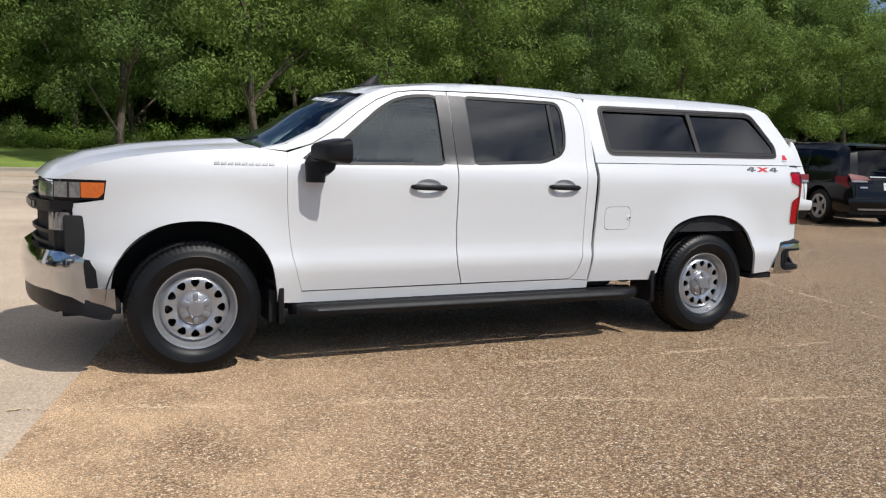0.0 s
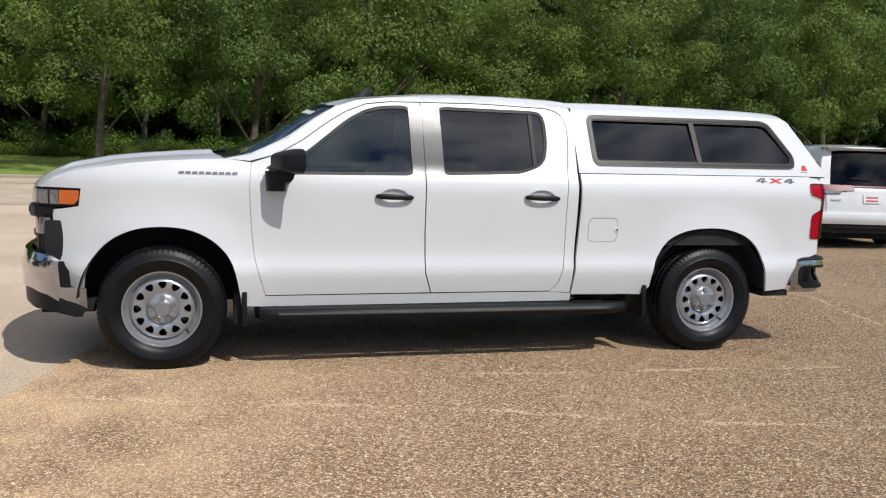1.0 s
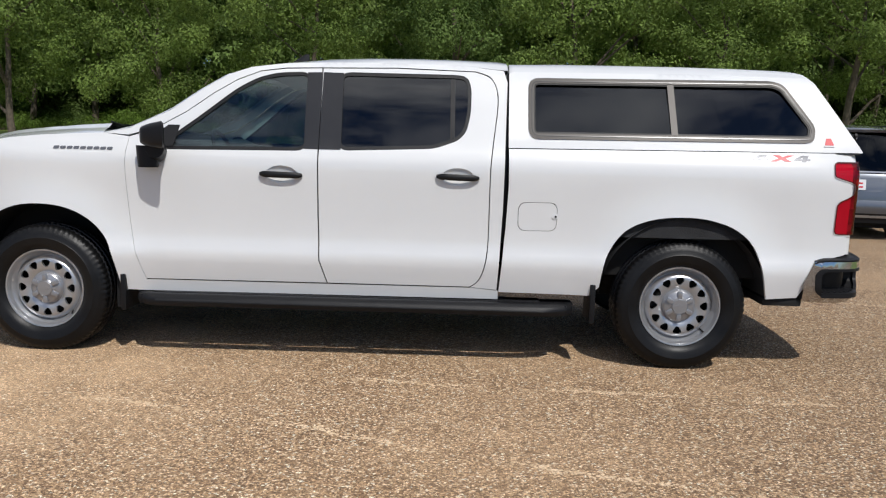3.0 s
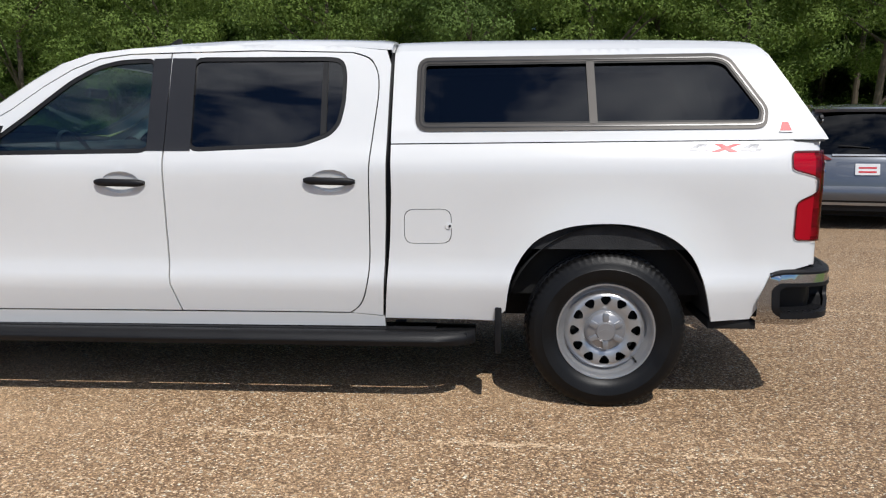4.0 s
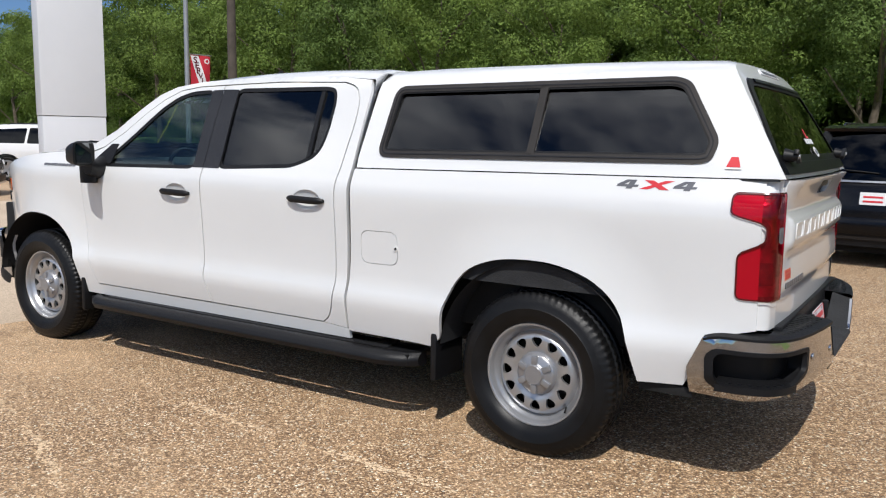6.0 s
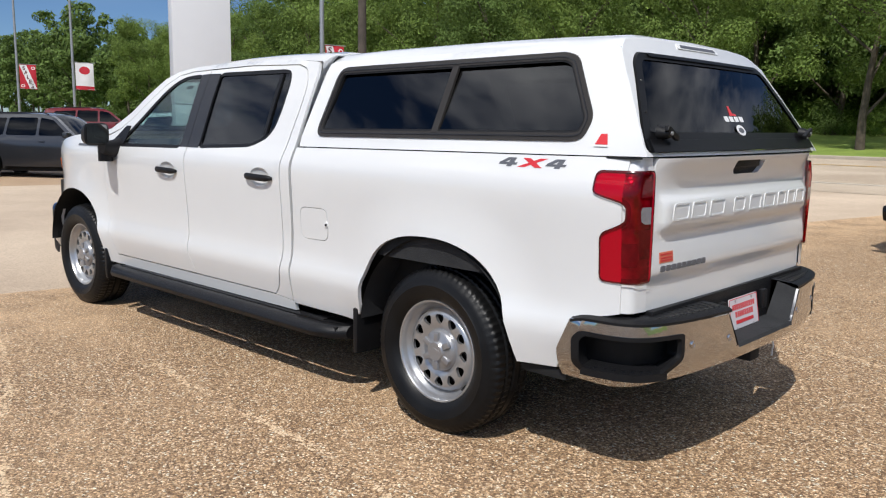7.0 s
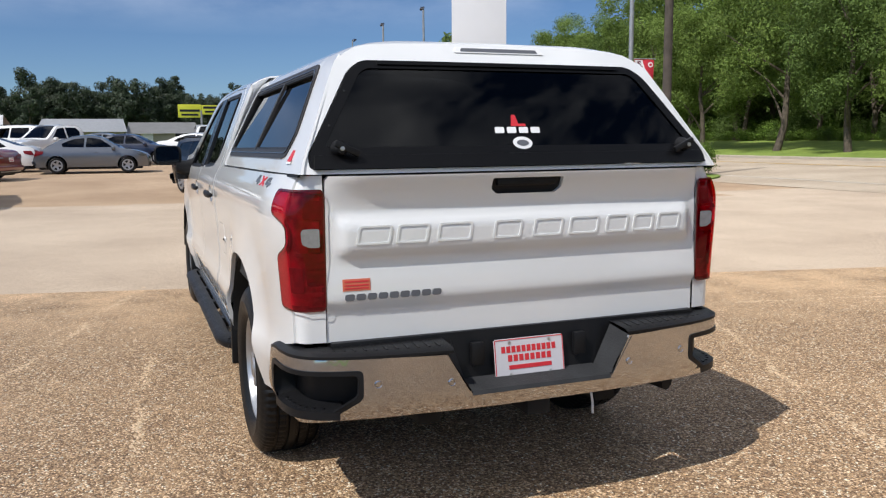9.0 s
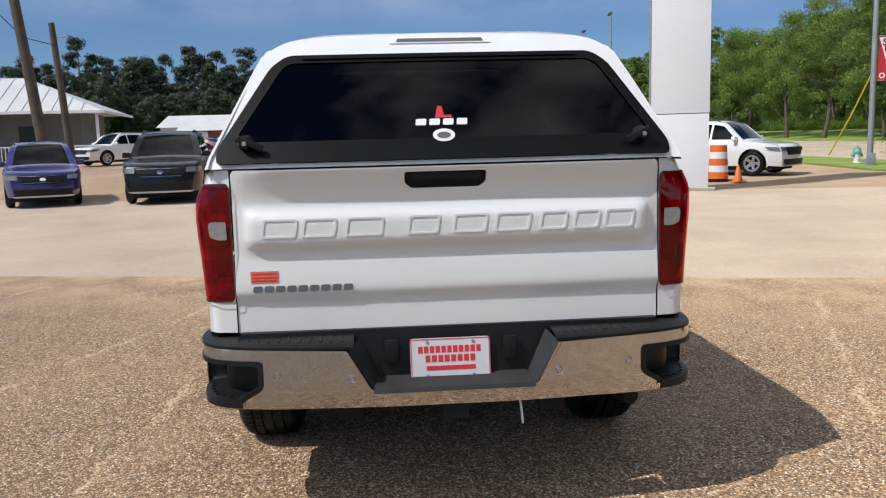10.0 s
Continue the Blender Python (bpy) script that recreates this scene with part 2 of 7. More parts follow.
def lathe(profile, axis_at=(0, 0, 0), n=48, axis="Y"):
    """A turned body round an axis along y (or z, x) from (radius, height) points."""
    rows = []
    for i in range(n):
        a = 2 * math.pi * i / n
        c, s = math.cos(a), math.sin(a)
        if axis == "Y":
            rows.append([(axis_at[0] + r * c, axis_at[1] + h, axis_at[2] + r * s) for r, h in profile])
        elif axis == "Z":
            rows.append([(axis_at[0] + r * c, axis_at[1] + r * s, axis_at[2] + h) for r, h in profile])
        else:
            rows.append([(axis_at[0] + h, axis_at[1] + r * c, axis_at[2] + r * s) for r, h in profile])
    bm = grid(rows + [rows[0]])
    bmesh.ops.remove_doubles(bm, verts=bm.verts, dist=1e-5)
    bmesh.ops.recalc_face_normals(bm, faces=bm.faces)
    return bm


def box(x0, x1, y0, y1, z0, z1, bevel=0.0, seg=2):
    bm = bmesh.new()
    bmesh.ops.create_cube(bm, size=1)
    bmesh.ops.scale(bm, vec=(x1 - x0, y1 - y0, z1 - z0), verts=bm.verts)
    bmesh.ops.translate(bm, vec=((x0 + x1) / 2, (y0 + y1) / 2, (z0 + z1) / 2), verts=bm.verts)
    if bevel:
        bmesh.ops.bevel(bm, geom=list(bm.edges), offset=bevel, segments=seg, profile=0.6, affect="EDGES")
    return bm


def tube(path, radius, n=8, caps=True):
    """A round bar along a path; radius is one number or one a point."""
    rows, pts = [], [Vector(p) for p in path]
    rad = radius if isinstance(radius, (list, tuple)) else [radius] * len(pts)
    for i, p in enumerate(pts):
        d = (pts[min(i + 1, len(pts) - 1)] - pts[max(i - 1, 0)]).normalized()
        u = d.orthogonal().normalized() if i == 0 else (u - d * u.dot(d)).normalized()
        v = d.cross(u)
        rows.append([p + (u * math.cos(2 * math.pi * k / n) + v * math.sin(2 * math.pi * k / n)) * rad[i] for k in range(n)])
    return grid(rows, close=True, cap=caps)


def join(*bms):
    out = bmesh.new()
    for b in bms:
        me = bpy.data.meshes.new("tmp")
        b.to_mesh(me)
        out.from_mesh(me)
        bpy.data.meshes.remove(me)
        b.free()
    return out


def move(bm, m):
    bmesh.ops.transform(bm, matrix=m, verts=bm.verts)
    return bm

# ---------------------------------------------------------------- ground
def ground_height(x, y):
    """The lot is level round the truck and rises slightly towards the far row; the dirt lot climbs and past the road the verge rises in a low bank."""
    climb = 0.02 * min(max(-x - 15.0, 0.0), 30.0) * min(max((27.0 - y) / 6.0, 0.0), 1.0)
    rise = 0.02 * min(max(x - 6.5, 0.0), 20.0) * min(max((y - 8.0) / 4.0, 0.0), 1.0)
    return -0.012 + rise + climb + 0.30 * min(max((y - 20.0) / 19.0, 0.0), 1.0) + 0.95 * min(max((y - 40.0) / 15.0, 0.0), 1.0)


def aggregate_material():
    m = bpy.data.materials.new("exposed_aggregate_concrete")
    m.use_nodes = True
    n, l = m.node_tree.nodes, m.node_tree.links
    bsdf = n["Principled BSDF"]
    tc = n.new("ShaderNodeTexCoord")
    warp = n.new("ShaderNodeTexNoise")
    warp.inputs["Scale"].default_value = 60.0
    l.new(tc.outputs["Object"], warp.inputs["Vector"])
    shift = n.new("ShaderNodeMix")
    shift.data_type = "VECTOR"
    shift.inputs["Factor"].default_value = 0.012
    l.new(tc.outputs["Object"], shift.inputs["A"])
    l.new(warp.outputs["Color"], shift.inputs["B"])
    cells = n.new("ShaderNodeTexVoronoi")
    cells.inputs["Scale"].default_value = 98.0
    l.new(shift.outputs["Result"], cells.inputs["Vector"])
    sep = n.new("ShaderNodeSeparateColor")
    l.new(cells.outputs["Color"], sep.inputs["Color"])
    stones = n.new("ShaderNodeValToRGB")
    stones.color_ramp.interpolation = "CONSTANT"
    e = stones.color_ramp.elements
    e[0].position, e[0].color = 0.0, (0.144, 0.081, 0.040, 1)
    e[1].position, e[1].color = 0.22, (0.347, 0.218, 0.113, 1)
    for pos, col in ((0.45, (0.501, 0.338, 0.188, 1)), (0.62, (0.231, 0.135, 0.069, 1)), (0.74, (0.616, 0.444, 0.272, 1)), (0.88, (0.751, 0.602, 0.420, 1)), (0.965, (0.782, 0.750, 0.612, 1))):
        k = e.new(pos)
        k.color = col
    l.new(sep.outputs["Red"], stones.inputs["Fac"])
    # mortar between the stones
    edge = n.new("ShaderNodeMapRange")
    edge.inputs["From Min"].default_value, edge.inputs["From Max"].default_value = 0.45, 0.85
    l.new(cells.outputs["Distance"], edge.inputs["Value"])
    mortar = n.new("ShaderNodeMix")
    mortar.data_type = "RGBA"
    mortar.inputs["B"].default_value = (0.231, 0.146, 0.084, 1)
    l.new(edge.outputs["Result"], mortar.inputs["Factor"])
    l.new(stones.outputs["Color"], mortar.inputs["A"])
    # sandy worn areas
    sand = n.new("ShaderNodeTexNoise")
    sand.inputs["Scale"].default_value, sand.inputs["Detail"].default_value, sand.inputs["Roughness"].default_value = 0.45, 6.0, 0.65
    l.new(tc.outputs["Object"], sand.inputs["Vector"])
    sandy = n.new("ShaderNodeMapRange")
    sandy.inputs["From Min"].default_value, sandy.inputs["From Max"].default_value = 0.50, 0.75
    sandy.inputs["To Max"].default_value = 0.55
    l.new(sand.outputs["Fac"], sandy.inputs["Value"])
    worn = n.new("ShaderNodeMix")
    worn.data_type = "RGBA"
    worn.inputs["B"].default_value = (0.578, 0.393, 0.228, 1)
    l.new(sandy.outputs["Result"], worn.inputs["Factor"])
    l.new(mortar.outputs["Result"], worn.inputs["A"])
    # dust film near the drive lane
    pos = n.new("ShaderNodeSeparateXYZ")
    l.new(tc.outputs["Object"], pos.inputs["Vector"])
    film = n.new("ShaderNodeMath")
    film.operation = "MULTIPLY_ADD"
    film.inputs[1].default_value = -0.24
    l.new(pos.outputs["Y"], film.inputs[0])
    l.new(pos.outputs["X"], film.inputs[2])
    near = n.new("ShaderNodeMapRange")
    near.inputs["From Min"].default_value, near.inputs["From Max"].default_value = -2.3, 0.6
    near.inputs["To Min"].default_value, near.inputs["To Max"].default_value = 1.0, 0.0
    l.new(film.outputs["Value"], near.inputs["Value"])
    nmul = n.new("ShaderNodeMath")
    nmul.operation = "MULTIPLY"
    l.new(near.outputs["Result"], nmul.inputs[0])
    smear = n.new("ShaderNodeTexNoise")
    smear.inputs["Scale"].default_value, smear.inputs["Detail"].default_value = 1.6, 6.0
    l.new(tc.outputs["Object"], smear.inputs["Vector"])
    sm = n.new("ShaderNodeMapRange")
    sm.inputs["From Min"].default_value, sm.inputs["From Max"].default_value = 0.3, 0.65
    l.new(smear.outputs["Fac"], sm.inputs["Value"])
    l.new(sm.outputs["Result"], nmul.inputs[1])
    dust = n.new("ShaderNodeMix")
    dust.data_type = "RGBA"
    dust.inputs["B"].default_value = (0.654, 0.454, 0.272, 1)
    l.new(nmul.outputs["Value"], dust.inputs["Factor"])
    l.new(worn.outputs["Result"], dust.inputs["A"])
    grit = n.new("ShaderNodeTexVoronoi")
    grit.inputs["Scale"].default_value = 210.0
    l.new(tc.outputs["Object"], grit.inputs["Vector"])
    gsep = n.new("ShaderNodeSeparateColor")
    l.new(grit.outputs["Color"], gsep.inputs["Color"])
    gr = n.new("ShaderNodeMapRange")
    gr.inputs["To Min"].default_value, gr.inputs["To Max"].default_value = 0.46, 1.50
    l.new(gsep.outputs["Green"], gr.inputs["Value"])
    gritty = n.new("ShaderNodeMix")
    gritty.data_type, gritty.blend_type = "RGBA", "MULTIPLY"
    gritty.inputs["Factor"].default_value = 1.0
    l.new(dust.outputs["Result"], gritty.inputs["A"])
    l.new(gr.outputs["Result"], gritty.inputs["B"])
    l.new(gritty.outputs["Result"], bsdf.inputs["Base Color"])
    bsdf.inputs["Roughness"].default_value = 0.75
    bsdf.inputs["Diffuse Roughness"].default_value = 1.0
    bp = n.new("ShaderNodeBump")
    bp.inputs["Strength"].default_value, bp.inputs["Distance"].default_value = 1.0, 0.009
    bp.invert = True
    l.new(cells.outputs["Distance"], bp.inputs["Height"])
    l.new(bp.outputs["Normal"], bsdf.inputs["Normal"])
    return m


def paving_material(name, low, high, patch=0.5):
    """Worn concrete or dirt: two colours in patches, speckled with grit, streaked by traffic."""
    m = bpy.data.materials.new(name)
    m.use_nodes = True
    n, l = m.node_tree.nodes, m.node_tree.links
    bsdf = n["Principled BSDF"]
    tc = n.new("ShaderNodeTexCoord")
    big = n.new("ShaderNodeTexNoise")
    big.inputs["Scale"].default_value, big.inputs["Detail"].default_value, big.inputs["Roughness"].default_value = patch, 8.0, 0.62
    l.new(tc.outputs["Object"], big.inputs["Vector"])
    rp = n.new("ShaderNodeValToRGB")
    rp.color_ramp.elements[0].position, rp.color_ramp.elements[1].position = 0.36, 0.64
    rp.color_ramp.elements[0].color, rp.color_ramp.elements[1].color = (*low, 1), (*high, 1)
    l.new(big.outputs["Fac"], rp.inputs["Fac"])
    grit = n.new("ShaderNodeTexNoise")
    grit.inputs["Scale"].default_value, grit.inputs["Detail"].default_value = 90.0, 4.0
    l.new(tc.outputs["Object"], grit.inputs["Vector"])
    gr = n.new("ShaderNodeMapRange")
    gr.inputs["From Min"].default_value, gr.inputs["From Max"].default_value = 0.3, 0.7
    gr.inputs["To Min"].default_value, gr.inputs["To Max"].default_value = 0.66, 1.34
    l.new(grit.outputs["Fac"], gr.inputs["Value"])
    mx = n.new("ShaderNodeMix")
    mx.data_type, mx.blend_type = "RGBA", "MULTIPLY"
    mx.inputs["Factor"].default_value = 1.0
    l.new(rp.outputs["Color"], mx.inputs["A"])
    l.new(gr.outputs["Result"], mx.inputs["B"])
    l.new(mx.outputs["Result"], bsdf.inputs["Base Color"])
    bsdf.inputs["Roughness"].default_value = 0.85
    bsdf.inputs["Diffuse Roughness"].default_value = 0.8
    bp = n.new("ShaderNodeBump")
    bp.inputs["Strength"].default_value, bp.inputs["Distance"].default_value = 0.35, 0.006
    l.new(grit.outputs["Fac"], bp.inputs["Height"])
    l.new(bp.outputs["Normal"], bsdf.inputs["Normal"])
    return m


M_AGG = aggregate_material()
M_LANE = paving_material("grey_drive_concrete", (0.425, 0.330, 0.240), (0.550, 0.440, 0.325), 0.35)
M_DIRT = paving_material("sandy_lot_dirt", (0.345, 0.232, 0.142), (0.470, 0.335, 0.215), 0.25)
M_ROAD = paving_material("worn_road_concrete", (0.375, 0.297, 0.215), (0.480, 0.394, 0.295), 0.3)
M_KERB = paving_material("kerb_concrete", (0.42, 0.36, 0.28), (0.52, 0.46, 0.37), 1.5)
M_GRASS = paving_material("mown_grass_soil", (0.15, 0.215, 0.036), (0.23, 0.30, 0.058), 0.6)
M_YELLOW = mat("yellow_road_paint", (0.55, 0.33, 0.06), 0.7, var=0.25, scale=3)
M_ROADWHITE = mat("white_road_paint", (0.62, 0.58, 0.50), 0.7, var=0.2, scale=3)


def slope_sheet(name, corners, z, material, label, category, kind="structure", step=3.0):
    """A sheet over the ground's height, from four plan corners."""
    (a, b, c, d) = [Vector(p) for p in corners]
    nu = max(2, int((b - a).length / step))
    nv = max(2, int((d - a).length / step))
    rows = []
    for i in range(nv + 1):
        p, q = a.lerp(d, i / nv), b.lerp(c, i / nv)
        rows.append([(*(p.lerp(q, j / nu)), ground_height(*(p.lerp(q, j / nu))) + z) for j in range(nu + 1)])
    bm = grid(rows)
    for f in bm.faces:
        if f.normal.z < 0:
            f.normal_flip()
    return tagged(part(name, bm, material), label, category, kind=kind)


def along(u, v):
    """Plan place from u along the drive lane's line (towards the road) and v across it (towards the rear lot)."""
    w = Vector((0.2334, 0.9724))
    return Vector((-2.3, 0.0)) + w * u + Vector((w.y, -w.x)) * v


# one sheet of soil to the horizon
rows = []
for yy in (-1500, -300, -60, -20, 0, 12, 20, 21, 24, 27, 30, 36, 39, 40, 44, 50, 54, 58, 75, 120, 400, 1500):
    rows.append([(xx, yy, ground_height(xx, yy) - 0.05) for xx in (-1500, -400, -150, -100, -70, -45, -30, -22, -15, -8, 0, 10, 25, 45, 70, 150, 400, 1500)])
bm = grid(rows)
for f in bm.faces:
    if f.normal.z < 0:
        f.normal_flip()
tagged(part("ground", bm, M_GRASS), "green mown grass reaching to the woods", "grass", kind="structure")
slope_sheet("lot_pavement", [along(-40, 0), along(-40, 75), (75, 23.2), along(24.5, 0)], -0.0, M_AGG, "brown exposed-aggregate concrete of the parking lot", "pavement", step=1.5)
slope_sheet("drive_lane", [along(-60, -11.3), along(-60, 0), along(25.5, 0), (-9.8, 24.2)], -0.006, M_LANE, "worn grey concrete drive lane across the lot", "pavement", step=2.0)
slope_sheet("dirt_lot", [(-90, -60), along(-61, -11.3), along(22.3, -11.3), (-90, 22.3)], -0.012, M_DIRT, "sandy tan dirt lot with parked cars", "ground")
slope_sheet("road", [(-260, 23.8), (120, 23.8), (120, 39), (-260, 39)], 0.002, M_ROAD, "pale worn concrete road beside the lot", "road")
slope_sheet("road_line", [(-260, 34.6), (120, 34.6), (120, 34.85), (-260, 34.85)], 0.010, M_YELLOW, "faded yellow line on the road", "road marking")
slope_sheet("road_line", [(-260, 26.3), (120, 26.3), (120, 26.45), (-260, 26.45)], 0.010, M_ROADWHITE, "faded pale line on the road", "road marking")


def kerb_run(p, q, inward, width=0.35, h=0.14):
    """A kerb from p to q, its top reaching inward."""
    a, b, w = Vector(p), Vector(q), Vector(inward)
    n = max(2, int((b - a).length / 3))
    rows = []
    for i in range(n + 1):
        c = a.lerp(b, i / n)
        sec = [(0, -0.05), (0, h - 0.03), (0.03, h), (width, h), (width, -0.05)]
        rows.append([(*(c + w * k), ground_height(*(c + w * k)) + z) for k, z in sec])
    return grid(rows)


tagged(part("kerb", kerb_run((-260, 39), (120, 39), (0, 1)), M_KERB), "pale concrete kerb along the grass verge", "kerb", kind="structure")


# pale sandy joints across the pebbled paving
def joint(p, q, w, seed):
    """A wandering line of small sandy flecks between the pebbles."""
    rnd = random.Random(seed)
    a, b = Vector(p), Vector(q)
    d = (b - a).normalized()
    side = Vector((-d.y, d.x))
    n = int((b - a).length * 270)
    verts, faces, off = [], [], 0.0
    for i in range(n):
        off = off * 0.995 + rnd.uniform(-0.004, 0.004)
        if rnd.random() < 0.55 + 0.3 * math.sin(i * 0.02 + seed):
            continue
        c = a.lerp(b, i / n) + side * (off + rnd.gauss(0, w))
        r, turn, k = rnd.uniform(0.004, 0.013), rnd.uniform(0, 6.28), len(verts)
        for j in range(6):
            t = turn + j * math.pi / 3
            e = r * rnd.uniform(0.6, 1.2)
            verts.append((c.x + e * math.cos(t), c.y + e * math.sin(t), -0.0105))
        verts.append((c.x, c.y, -0.0075))
        faces += [(k + j, k + (j + 1) % 6, k + 6) for j in range(6)]
    me = bpy.data.meshes.new("paving_joint")
    me.from_pydata(verts, [], faces)
    bm = bmesh.new()
    bm.from_mesh(me)
    return bm


M_JOINT = paving_material("sandy_joint_filler", (0.58, 0.42, 0.26), (0.72, 0.56, 0.38), 9.0)
for k, (p, q, w) in enumerate([((-1.0, 6.22), (6.6, 4.02), 0.016), ((1.2, 11.15), (6.6, 8.85), 0.018), ((-0.95, 3.8), (2.2, 2.9), 0.012), ((2.0, 6.22), (4.7, 6.02), 0.012), 
                               ((4.3, 4.7), (3.7, 2.4), 0.010), ((5.4, 4.4), (6.9, 9.2), 0.012), ((6.2, 9.6), (7.0, 12.5), 0.012), ((1.9, 10.8), (2.5, 13.2), 0.012)]):
    tagged(part("paving_joint", joint(p, q, w, k), M_JOINT), "pale sandy crack across the pebbled paving", "joint", group="paving joints", kind="structure")

# ---------------------------------------------------------------- the white pickup truck
TRUCK = thing("pickup_truck", "white crew-cab pickup truck with black running boards parked on the lot", "pickup truck", (0, 7.595, 0))
HUB_F, HUB_R, HUB_Z = 0.0, 3.99, 0.386

# half width of the body over height
PROFILE = [(0.36, 0.925), (0.40, 0.928), (0.48, 0.950), (0.56, 0.970), (0.615, 0.982), (0.65, 0.984), (0.70, 0.969), (0.74, 0.963), (0.85, 0.964),
           (1.00, 0.973), (1.12, 0.982), (1.20, 0.985), (1.24, 0.981), (1.28, 0.966), (1.32, 0.944), (1.36, 0.928), (1.42, 0.906),
           (1.60, 0.838), (1.76, 0.772), (1.82, 0.740), (1.88, 0.66)]


def arch_bulge(x, z):
    """The flared lips over the wheels."""
    out = 0.0
    for hx, top in ((HUB_F, 0.93), (HUB_R, 0.945)):
        dx, dz = (x - hx) / 0.50, (z - 0.42) / (top - 0.42)
        if z < 0.42:
            dz = 0.0
        r = (abs(dx) ** 2.4 + abs(dz) ** 2.4) ** (1 / 2.4)
        if r < 1.0:
            out = max(out, 0.028)
        else:
            out = max(out, 0.028 * max(0.0, 1 - (r - 1.0) / 0.42) ** 1.5)
    return out


def half(x, z):
    """Half width of the body at x along and z up."""
    w = lerp(z, PROFILE)
    w = (lerp(z - 0.012, PROFILE) + w * 2 + lerp(z + 0.012, PROFILE)) / 4
    if z < 1.25:
        w += arch_bulge(x, z)
    if x < 0.15:
        w -= 0.185 * ((0.15 - x) / 0.80) ** 2.3
    if x > 4.60:
        w -= 0.048 * ((x - 4.60) / 0.43) ** 2
    if x > 4.97:
        w -= 0.055 * ((x - 4.97) / 0.06) ** 2.2
    return w


def flank(side, d=0.0):
    return lambda x, z: (x, side * (half(x, z) + d), z)


ARCH_F = spline([(-0.480, 0.50), (-0.452, 0.655), (-0.350, 0.805), (-0.190, 0.900), (0.0, 0.928), (0.190, 0.903), (0.345, 0.815), (0.445, 0.675), (0.492, 0.47)], 4)
ARCH_R = spline([(3.478, 0.50), (3.508, 0.680), (3.612, 0.845), (3.767, 0.922), (3.950, 0.945), (4.130, 0.932), (4.304, 0.868), (4.425, 0.735), (4.506, 0.452)], 4)
DOOR_LINE = spline([(0.655, 0.470), (0.615, 0.600), (0.580, 0.750), (0.556, 1.00), (0.550, 1.20), (0.562, 1.352)], 3)
RAIL = [(0.40, 1.372), (0.56, 1.405), (0.80, 1.520), (1.00, 1.665), (1.14, 1.752), (1.28, 1.802), (1.50, 1.832), (1.80, 1.846), (2.20, 1.848), (2.60, 1.838), (2.86, 1.815)]
DOOR_TOP = [(0.562, 1.352), (0.72, 1.405), (0.90, 1.510), (1.06, 1.630), (1.20, 1.718), (1.34, 1.775), (1.50, 1.797), (1.724, 1.803)]
SEAM_R = spline([(2.683, 0.474), (2.735, 0.520), (2.768, 0.610), (2.785, 0.740), (2.787, 0.98), (2.789, 1.22), (2.808, 1.42), (2.825, 1.590), (2.815, 1.700), (2.770, 1.768), (2.680, 1.800)], 4)
WIN_F = [(0.775, 1.300), (0.985, 1.460), (1.210, 1.645), (1.330, 1.715), (1.450, 1.748), (1.640, 1.758), (1.648, 1.312)]
WIN_R = [(1.868, 1.318), (1.858, 1.760), (2.560, 1.758), (2.622, 1.750), (2.640, 1.690), (2.640, 1.545), (2.618, 1.440), (2.575, 1.392), (2.438, 1.342)]


def grow(poly, d):
    """A polygon moved outwards by d."""
    m, out = len(poly), []
    area = sum(a[0] * b[1] - b[0] * a[1] for a, b in zip(poly, poly[1:] + poly[:1]))
    s = 1 if area > 0 else -1
    for i in range(m):
        p, a, b = Vector(poly[i]), Vector(poly[i - 1]), Vector(poly[(i + 1) % m])
        e, f = (p - a), (b - p)
        if e.length < 1e-7 or f.length < 1e-7:
            out.append(tuple(p))
            continue
        e, f = e.normalized(), f.normalized()
        n1, n2 = Vector((e.y, -e.x)) * s, Vector((f.y, -f.x)) * s
        k = (n1 + n2)
        k = k / max(0.35, k.length_squared / 2) if k.length > 1e-6 else n1
        out.append(tuple(p + k * d))
    return out


def hood_edge(x):
    return lerp(x, [(-0.76, 1.150), (-0.70, 1.195), (-0.54, 1.262), (-0.30, 1.315), (-0.10, 1.340), (0.10, 1.357), (0.40, 1.372), (0.56, 1.380)])


FRONT_TOP = [(x, hood_edge(x)) for x in (0.40, 0.2, 0.0, -0.2, -0.4, -0.55, -0.66, -0.72)]
FENDER = ([(0.645, 0.395)] + [(x - 0.0015, z) for x, z in DOOR_LINE] + FRONT_TOP
          + [(-0.768, 1.163), (-0.49, 1.160), (-0.505, 1.045), (-0.60, 1.028), (-0.675, 1.018), (-0.672, 0.95), (-0.645, 0.80), (-0.63, 0.55), (-0.535, 0.52)] + ARCH_F + [(0.50, 0.405)])
BED = ([(2.862, 0.445), (3.42, 0.440)] + ARCH_R + [(4.70, 0.462), (4.745, 0.545), (4.83, 0.70), (4.980, 0.735), (4.980, 1.351), (4.9, 1.352), (2.899, 1.332), (2.903, 1.10), (2.893, 0.85), (2.874, 0.60)])
DOOR1 = DOOR_LINE + DOOR_TOP[1:] + [(1.732, 1.30), (1.734, 0.90), (1.742, 0.62), (1.790, 0.474)]
DOOR2 = [(1.796, 0.474), (1.748, 0.62), (1.740, 0.90), (1.738, 1.30), (1.730, 1.803), (2.2, 1.812)] + SEAM_R[::-1]
ROCKER = [(0.50, 0.400), (0.648, 0.392), (2.86, 0.398), (2.858, 0.452), (2.70, 0.468), (0.655, 0.464), (0.55, 0.47)]
